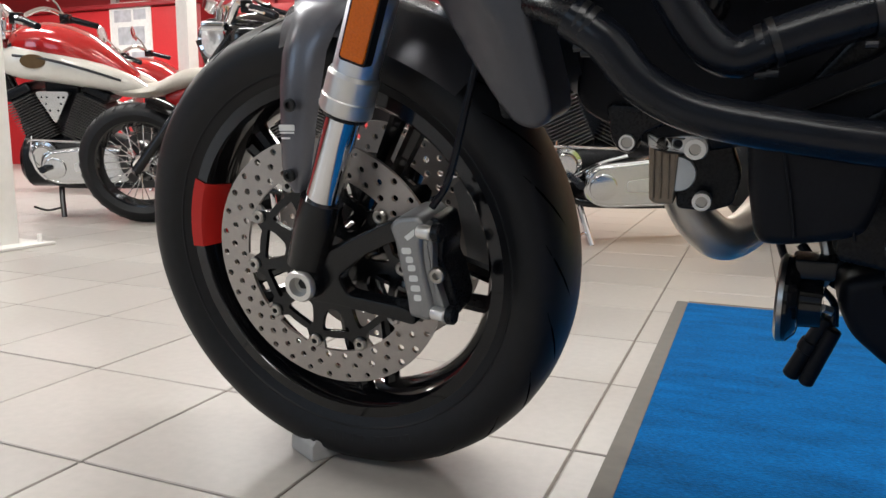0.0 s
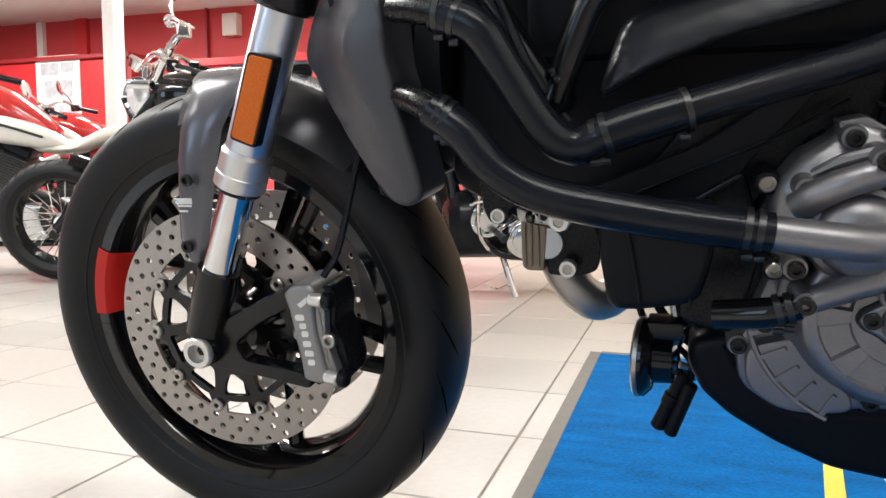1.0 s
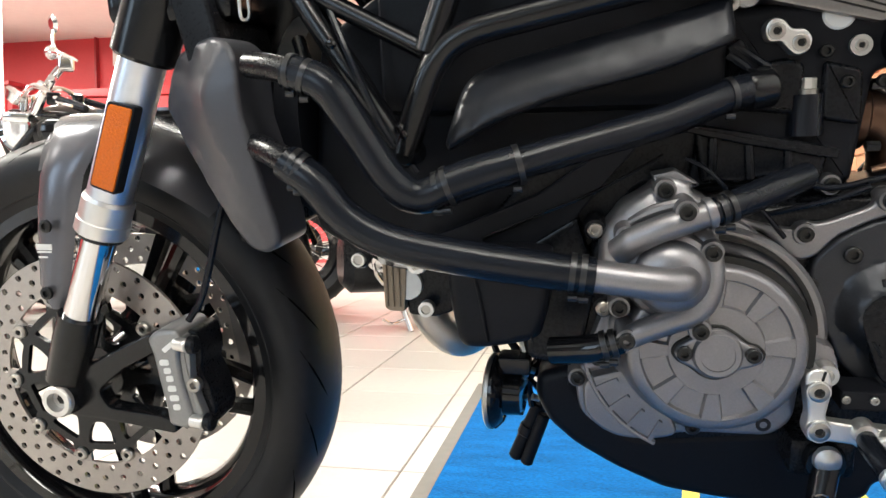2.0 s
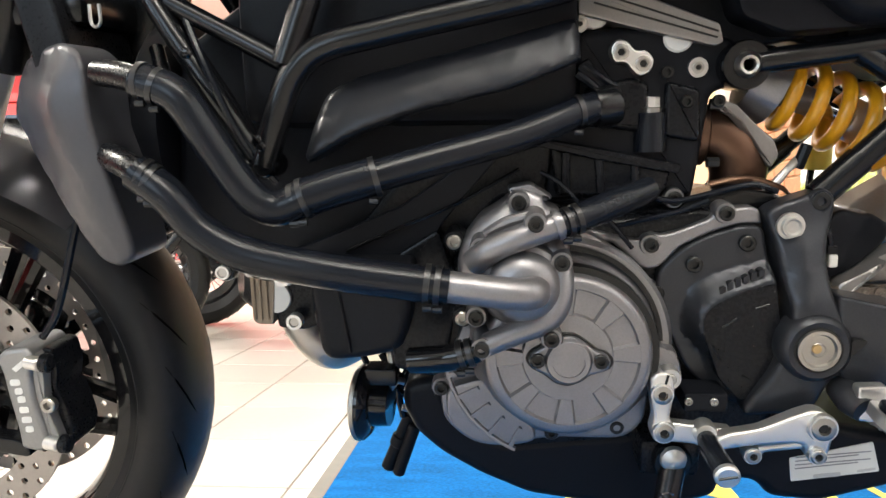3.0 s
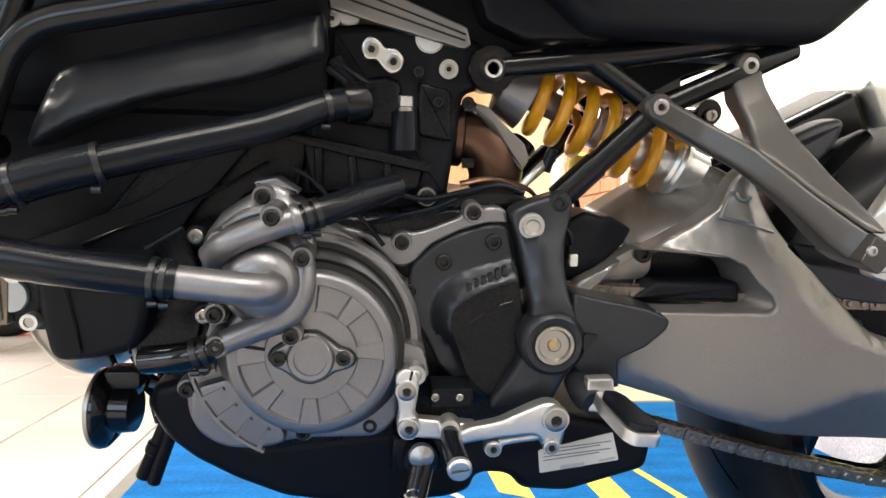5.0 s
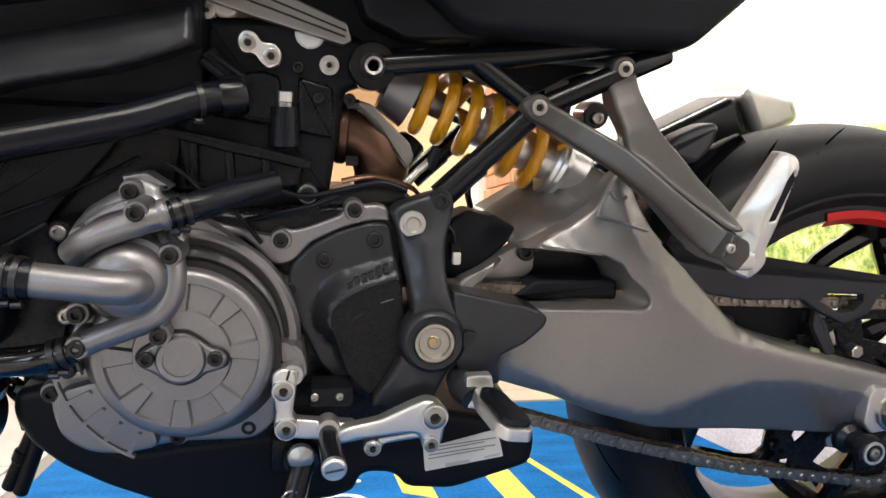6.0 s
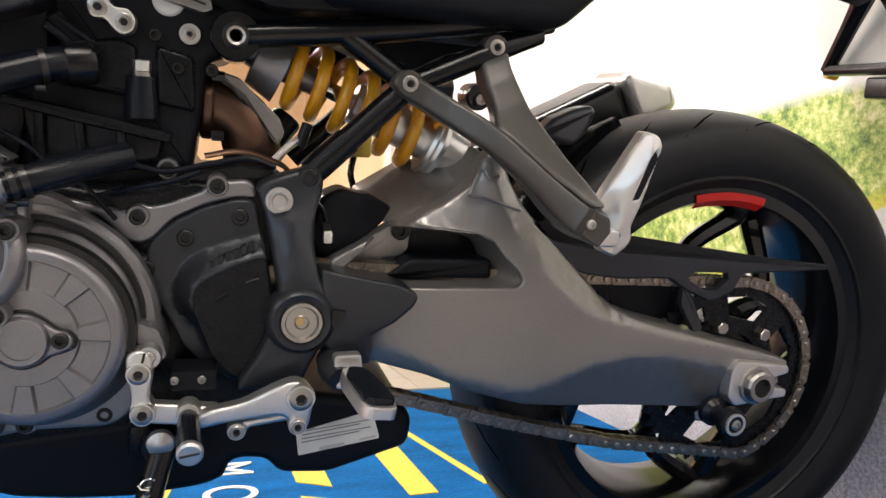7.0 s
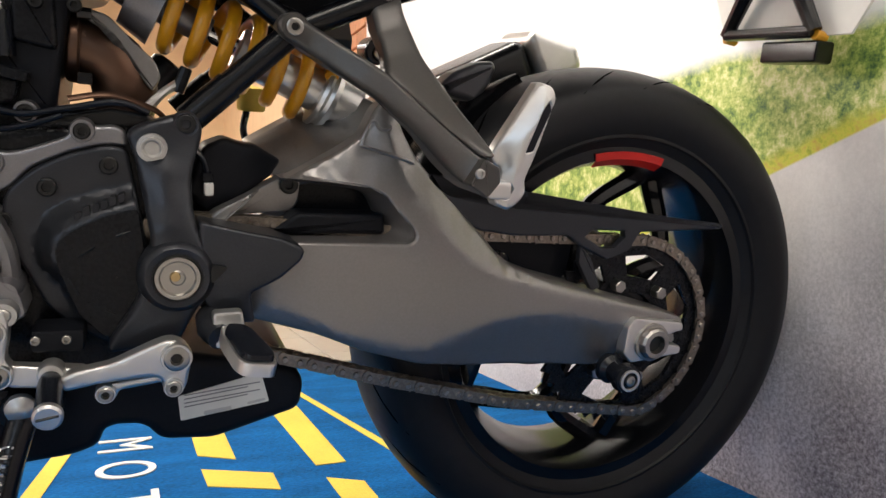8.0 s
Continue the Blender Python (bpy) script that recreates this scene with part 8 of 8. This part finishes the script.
    part("front_fender", fend, tank if flank is None else GLOSS, b, "painted front fender", 60)
    part("rear_fender", loft(bmesh.new(), smooth_sections([(1.22, 0.09, 0.56, 0.72), (1.40, 0.12, 0.60, 0.74), (1.66, 0.12, 0.63, 0.74), (1.90, 0.11, 0.52, 0.66), (2.04, 0.06, 0.42, 0.52)])), tank, b, "painted rear fender", 60)
    TK = [(0.42, 0.05, 0.86, 0.93), (0.48, 0.13, 0.80, 1.00), (0.64, 0.17, 0.76, 1.03), (0.82, 0.15, 0.74, 0.98), (0.98, 0.09, 0.72, 0.86), (1.06, 0.04, 0.72, 0.78)]
    part("fuel_tank", loft(bmesh.new(), smooth_sections(TK), 24), tank, b, "painted fuel tank", 60)
    if flank is not None:
        for s in (-1, 1):
            fl = loft(bmesh.new(), smooth_sections([(0.38, 0.03, 0.79, 0.87), (0.50, 0.065, 0.745, 0.915), (0.66, 0.080, 0.725, 0.905), (0.84, 0.075, 0.700, 0.855), (1.05, 0.05, 0.675, 0.775), (1.16, 0.02, 0.665, 0.70)]), 16)
            bmesh.ops.translate(fl, vec=(0, s * 0.108, 0), verts=fl.verts)
            fl = part("tank_flank", fl, flank, b, "cream-white tank side", 60)
            part("tank_stripe", tube(bmesh.new(), [(0.50, s * 0.176, 0.866), (0.66, s * 0.189, 0.850), (0.84, s * 0.184, 0.805), (1.02, s * 0.163, 0.745)], 0.007, n=5, sides=8), PLATE, fl, "grey stripe")
            bd = bmesh.new()
            prism(bd, [(0.60 + 0.062 * math.cos(2 * math.pi * k / 24), 0.838 + 0.036 * math.sin(2 * math.pi * k / 24)) for k in range(24)], s * 0.194, s * 0.165, 0.003)
            part("tank_badge", bd, mat("bronze_badge", (0.16, 0.10, 0.05), 0.3, 0.8), fl, "oval bronze badge")
    part("seat", loft(bmesh.new(), smooth_sections([(0.90, 0.06, 0.68, 0.76), (1.00, 0.14, 0.65, 0.72), (1.16, 0.17, 0.65, 0.73), (1.32, 0.13, 0.69, 0.80), (1.54, 0.11, 0.73, 0.81), (1.66, 0.05, 0.75, 0.79)])), seat_mat, b, "padded seat", 60)
    part("frame", tube(bmesh.new(), [(0.33, 0.0, 0.90), (0.42, 0.0, 0.62), (0.50, 0.0, 0.30), (0.62, 0.0, 0.20), (1.10, 0.0, 0.20), (1.30, 0.0, 0.40), (1.25, 0.0, 0.62)], 0.03, n=6), GLOSS, b, "black frame")
    eng = part("engine", loft(bmesh.new(), [(0.58, 0.10, 0.24, 0.44), (0.62, 0.15, 0.20, 0.50), (0.95, 0.16, 0.20, 0.52), (1.20, 0.14, 0.22, 0.46), (1.26, 0.10, 0.26, 0.42)]), CASTDARK, b, "black engine case")
    eng.matrix_basis = Matrix.Translation((-0.155, 0, -0.045))
    FIN = FINSTEEL
    shift = 0.0 if flank is not None else 0.05
    # added dark backing, so that the wall does not show between the cylinders
    part("cylinder_backing", box(bmesh.new(), (0.74 + shift, -0.06, 0.46), (0.92 + shift, 0.08, 0.78), 0.02, 3), CASTDARK, eng, "black backing box between the cylinders")
    for tilt, base in ((-25, (0.74 + shift, 0.46)), (25, (0.90 + shift, 0.46))):
        M = Matrix.Translation((base[0], 0, base[1])) @ Matrix.Rotation(radians(tilt), 4, "Y")
        cyl = part("cylinder", box(bmesh.new(), (-0.062, -0.10, 0.0), (0.062, 0.10, 0.27), 0.015), CASTDARK, eng, "finned cylinder")
        cyl.matrix_basis = M
        for k in range(17):
            part("fin", box(bmesh.new(), (-0.084, -0.132, 0.010 + 0.0145 * k), (0.084, 0.132, 0.0135 + 0.0145 * k), 0.001, 1), FIN, cyl)
        head = part("rocker_cover", box(bmesh.new(), (-0.075, -0.115, 0.255), (0.075, 0.115, 0.315), 0.02, 3), CASTDARK if flank is not None else ZINC, eng, "rocker cover")
        head.matrix_basis = M
    if flank is not None:
        ac = bmesh.new()
        prism(ac, rounded([(0.715, 0.69), (0.925, 0.69), (0.82, 0.49)], 0.03), -0.165, -0.12, 0.0,
              inner=[[(x + 0.007 * math.cos(-k * math.pi / 4), z + 0.007 * math.sin(-k * math.pi / 4)) for k in range(8)] for x, z in ((0.755, 0.655), (0.785, 0.655), (0.855, 0.655), (0.885, 0.655), (0.775, 0.615), (0.865, 0.615), (0.795, 0.575), (0.845, 0.575))])
        for vert in ac.verts:
            vert.co.x, vert.co.z = 0.82 + 0.85 * (vert.co.x - 0.82), 0.73 + 0.85 * (vert.co.z - 0.69)
        part("engine_plate", ac, POLISHED, eng, "perforated triangular alloy cover")
    pc = bmesh.new()
    prism(pc, rounded([(0.80, 0.28), (0.82, 0.38), (0.86, 0.41), (1.10, 0.44), (1.26, 0.42), (1.30, 0.34), (1.26, 0.24), (0.88, 0.23)], 0.045), -0.235, -0.15, 0.02, 4)
    prim = part("primary_cover", pc, POLISHED, eng, "polished chrome primary cover")
    if flank is not None:
        prim.matrix_basis = Matrix.Translation((-0.07, 0, 0.02))
    # chrome round the crankcase: cam cover with its screws, oil lines, lower rails
    cam = part("cam_cover", lathe(bmesh.new(), [(0.0, -0.186), (0.045, -0.186), (0.052, -0.180), (0.058, -0.170), (0.074, -0.166), (0.078, -0.158), (0.078, -0.13), (0.0, -0.13)], (0.735, 0, 0.395), seg=36), POLISHED, eng, "round chrome cam cover")
    for k in range(6):
        a = radians(20 + 60 * k)
        part("screw", socket(bmesh.new(), 0.735 + 0.066 * math.cos(a), -0.166, 0.395 + 0.066 * math.sin(a), 0.007, 0.006, 8), CHROME, cam)
    part("oil_line", tube(bmesh.new(), [(0.66, -0.16, 0.46), (0.70, -0.19, 0.48), (0.86, -0.20, 0.475), (1.02, -0.19, 0.47)], 0.007, n=5, sides=8), CHROME, eng, "thin chrome line")
    part("oil_line", tube(bmesh.new(), [(0.69, -0.17, 0.50), (0.685, -0.19, 0.42), (0.70, -0.19, 0.33), (0.74, -0.18, 0.27)], 0.008, n=5, sides=8), CHROME, eng, "thin chrome line")
    part("lower_rail", tube(bmesh.new(), [(0.55, -0.13, 0.30), (0.62, -0.18, 0.215), (0.78, -0.20, 0.195), (1.22, -0.20, 0.205), (1.34, -0.14, 0.26)], 0.017, n=5, sides=12), GLOSS, b, "black lower frame rail")
    part("derby_cover", lathe(bmesh.new(), [(0.0, -0.246), (0.050, -0.246), (0.056, -0.242), (0.058, -0.233), (0.0, -0.233)], (0.885, 0, 0.32), seg=32), POLISHED, prim, "round chrome cover")
    rim = rounded([(0.805, 0.285), (0.825, 0.378), (0.863, 0.404), (1.10, 0.432), (1.252, 0.413), (1.290, 0.34), (1.252, 0.248), (0.885, 0.238)], 0.04)
    part("cover_bead", tube(bmesh.new(), [(u, -0.226, w) for u, w in (*rim, rim[0])], 0.007, sides=8, straight=True), POLISHED, prim, "raised bead of the cover")
    win = bmesh.new()
    prism(win, rounded([(0.985, 0.30), (0.985, 0.345), (1.13, 0.365), (1.15, 0.32), (1.13, 0.30)], 0.015), -0.2385, -0.233, 0.002)
    part("inspection_cover", win, ALU, prim)
    for s in (-1, 1):
        part("foot_peg", rod(bmesh.new(), (0.62, s * 0.17, 0.30), (0.62, s * 0.30, 0.295), 0.018, 12, 0.003), RUBBER, b, "black foot peg")
    part("shift_arm", tube(bmesh.new(), [(0.62, -0.19, 0.31), (0.72, -0.20, 0.37), (0.83, -0.20, 0.40)], 0.009, n=4, sides=8), CHROME, b, "chrome shift arm")
    part("silencer", tube(bmesh.new(), [(0.70, 0.10, 0.28), (1.0, 0.15, 0.23), (1.3, 0.175, 0.24), (1.9, 0.19, 0.29), (1.96, 0.19, 0.295)], [0.025, 0.028, 0.045, 0.052, 0.045], n=6, sides=18), CHROME, b, "long chrome silencer")
    st = part("side_stand", tube(bmesh.new(), [(0.65, -0.16, 0.20), (0.67, -0.22, 0.11), (0.69, -0.27, 0.035)], 0.014, n=4, sides=10), CHROME if flank is None else BLACKBOLT, b, "side stand")
    part("stand_foot", box(bmesh.new(), (0.64, -0.30, 0.022), (0.74, -0.25, 0.034), 0.004), CHROME if flank is None else BLACKBOLT, st)
    part("stand_tang", tube(bmesh.new(), [(0.675, -0.235, 0.085), (0.61, -0.27, 0.075), (0.56, -0.31, 0.105)], 0.006, n=4, sides=8), CHROME if flank is None else BLACKBOLT, st)
    part("tail_lamp", loft(bmesh.new(), [(1.98, 0.05, 0.56, 0.62), (2.04, 0.045, 0.55, 0.61)]), RED, b, "red tail lamp")
    return b


CANDY = mat("candy_red_paint", (0.42, 0.012, 0.012), 0.14, 0.1, vary=0.06, coat=1.0, bump=0.0)
CREAMPAINT = mat("cream_white_paint", (0.66, 0.63, 0.57), 0.18, vary=0.04, coat=1.0, bump=0.0)
LEATHER = mat("black_leather", (0.03, 0.028, 0.027), 0.55, vary=0.2, scale=90, bump=0.3)
PALELEATHER = mat("pale_leather", (0.50, 0.46, 0.40), 0.5, vary=0.1, scale=90, bump=0.2)
cruiser(pose(-3.62, 2.92, 0, 8, 0, 27.8), "red and cream cruiser motorcycle with chrome engine on its stand", CANDY, CREAMPAINT, PALELEATHER)
cruiser(pose(-2.34, 3.04, 0, 8, 0, 27.8), "black cruiser motorcycle with chrome headlight and bars", GLOSS, None, LEATHER, True)
cruiser(pose(-0.85, 3.12, 0, 8, 0, 27.8), "black cruiser motorcycle with chrome primary cover on its stand", GLOSS, None, LEATHER)
cruiser(pose(-4.55, 4.50, 0, 8, 0, 27.8), "red cruiser motorcycle with chrome mirrors parked behind another", CANDY, None, LEATHER)

# grey wheel chock under the front tyre
ch = bmesh.new()
prism(ch, rounded([(-0.030, 0.0), (-0.030, 0.034), (-0.020, 0.044), (0.030, 0.030), (0.045, 0.012), (0.045, 0.0)], 0.004), -0.045, 0.045, 0.003)
chock = thing("wheel_chock", "small grey plastic wheel chock on the tiles", "wheel chock", pose(-0.078, 1.038, 0, 0, 0, 62) @ Matrix.Scale(0.66, 4))
part("wedge", ch, mat("grey_plastic", (0.42, 0.42, 0.41), 0.5, vary=0.08), chock)
for k in range(4):
    rb = bmesh.new()
    box(rb, (-0.022 + 0.012 * k, -0.038, 0.040 - 0.0032 * k), (-0.018 + 0.012 * k, 0.038, 0.046 - 0.0032 * k))
    part("ridge", rb, PLATE, chock)

# ---- pieces of the brick pier and the floor ----
wall_right = bpy.data.objects["wall_right"]
bm = bmesh.new()
box(bm, (-0.006, -0.1045, -0.0295), (0.012, 0.1045, 0.0295), 0.003, 1)
BRICKME = mesh_of(bm)
BRICKME.materials.append(BRICK)
rng = random.Random(4)
for row in range(36):
    for k in range(5):
        y = 3.10 + 0.2195 * k + (0.11 if row % 2 else 0)
        if y > 3.98:
            continue
        ob = part("brick", BRICKME, BRICK, wall_right)
        ob.matrix_basis = pose(1.872 + rng.uniform(-0.0015, 0.0015), y, 0.04 + 0.0695 * row, rng.uniform(-0.4, 0.4), 0, 0)

PX, PY, T = 0.262, 1.192, 0.3100
bm = bmesh.new()
h = T / 2 - 0.0019
box(bm, (-h, -h, -0.0045), (h, h, 0.0), 0.0016, 1)
TILEME = mesh_of(bm, 25)
TILEME.materials.append(TILE)
rest = []
for i in range(-37, 6):
    for j in range(-15, 23):
        x, y = PX + T * (i + 0.5), PY + T * (j + 0.5)
        if x > 2.0 or y > 7.9 or y < -3.1 or x < -10.9:
            continue
        if x > 0.5 and 0.4 < y < 2.0:
            continue
        if -3.1 < x < 1.9 and 0.55 < y < 5.4:
            ob = part("tile", TILEME, TILE, floor)
            ob.matrix_basis = pose(x, y, 0.0 + rng.uniform(-0.0004, 0.0002), rng.uniform(-0.05, 0.05), rng.uniform(-0.05, 0.05), 0)
        else:
            rest.append((x, y))
verts, faces = [], []
for x, y in rest:
    n = len(verts)
    verts += [(x + a * (h - c), y + b * (h - c), z) for z, c in ((-0.0045, 0), (-0.0012, 0), (0.0, 0.0016)) for a, b in ((-1, -1), (1, -1), (1, 1), (-1, 1))]
    for lv in (0, 4):
        faces += [(n + lv + k, n + lv + (k + 1) % 4, n + lv + 4 + (k + 1) % 4, n + lv + 4 + k) for k in range(4)]
    faces.append((n + 8, n + 9, n + 10, n + 11))
me = bpy.data.meshes.new("tiles")
me.from_pydata(verts, [], faces)
me.materials.append(TILE)
far_tiles = new("floor_tiling", me)
far_tiles.parent = floor
tagged(far_tiles, kind="stuff")
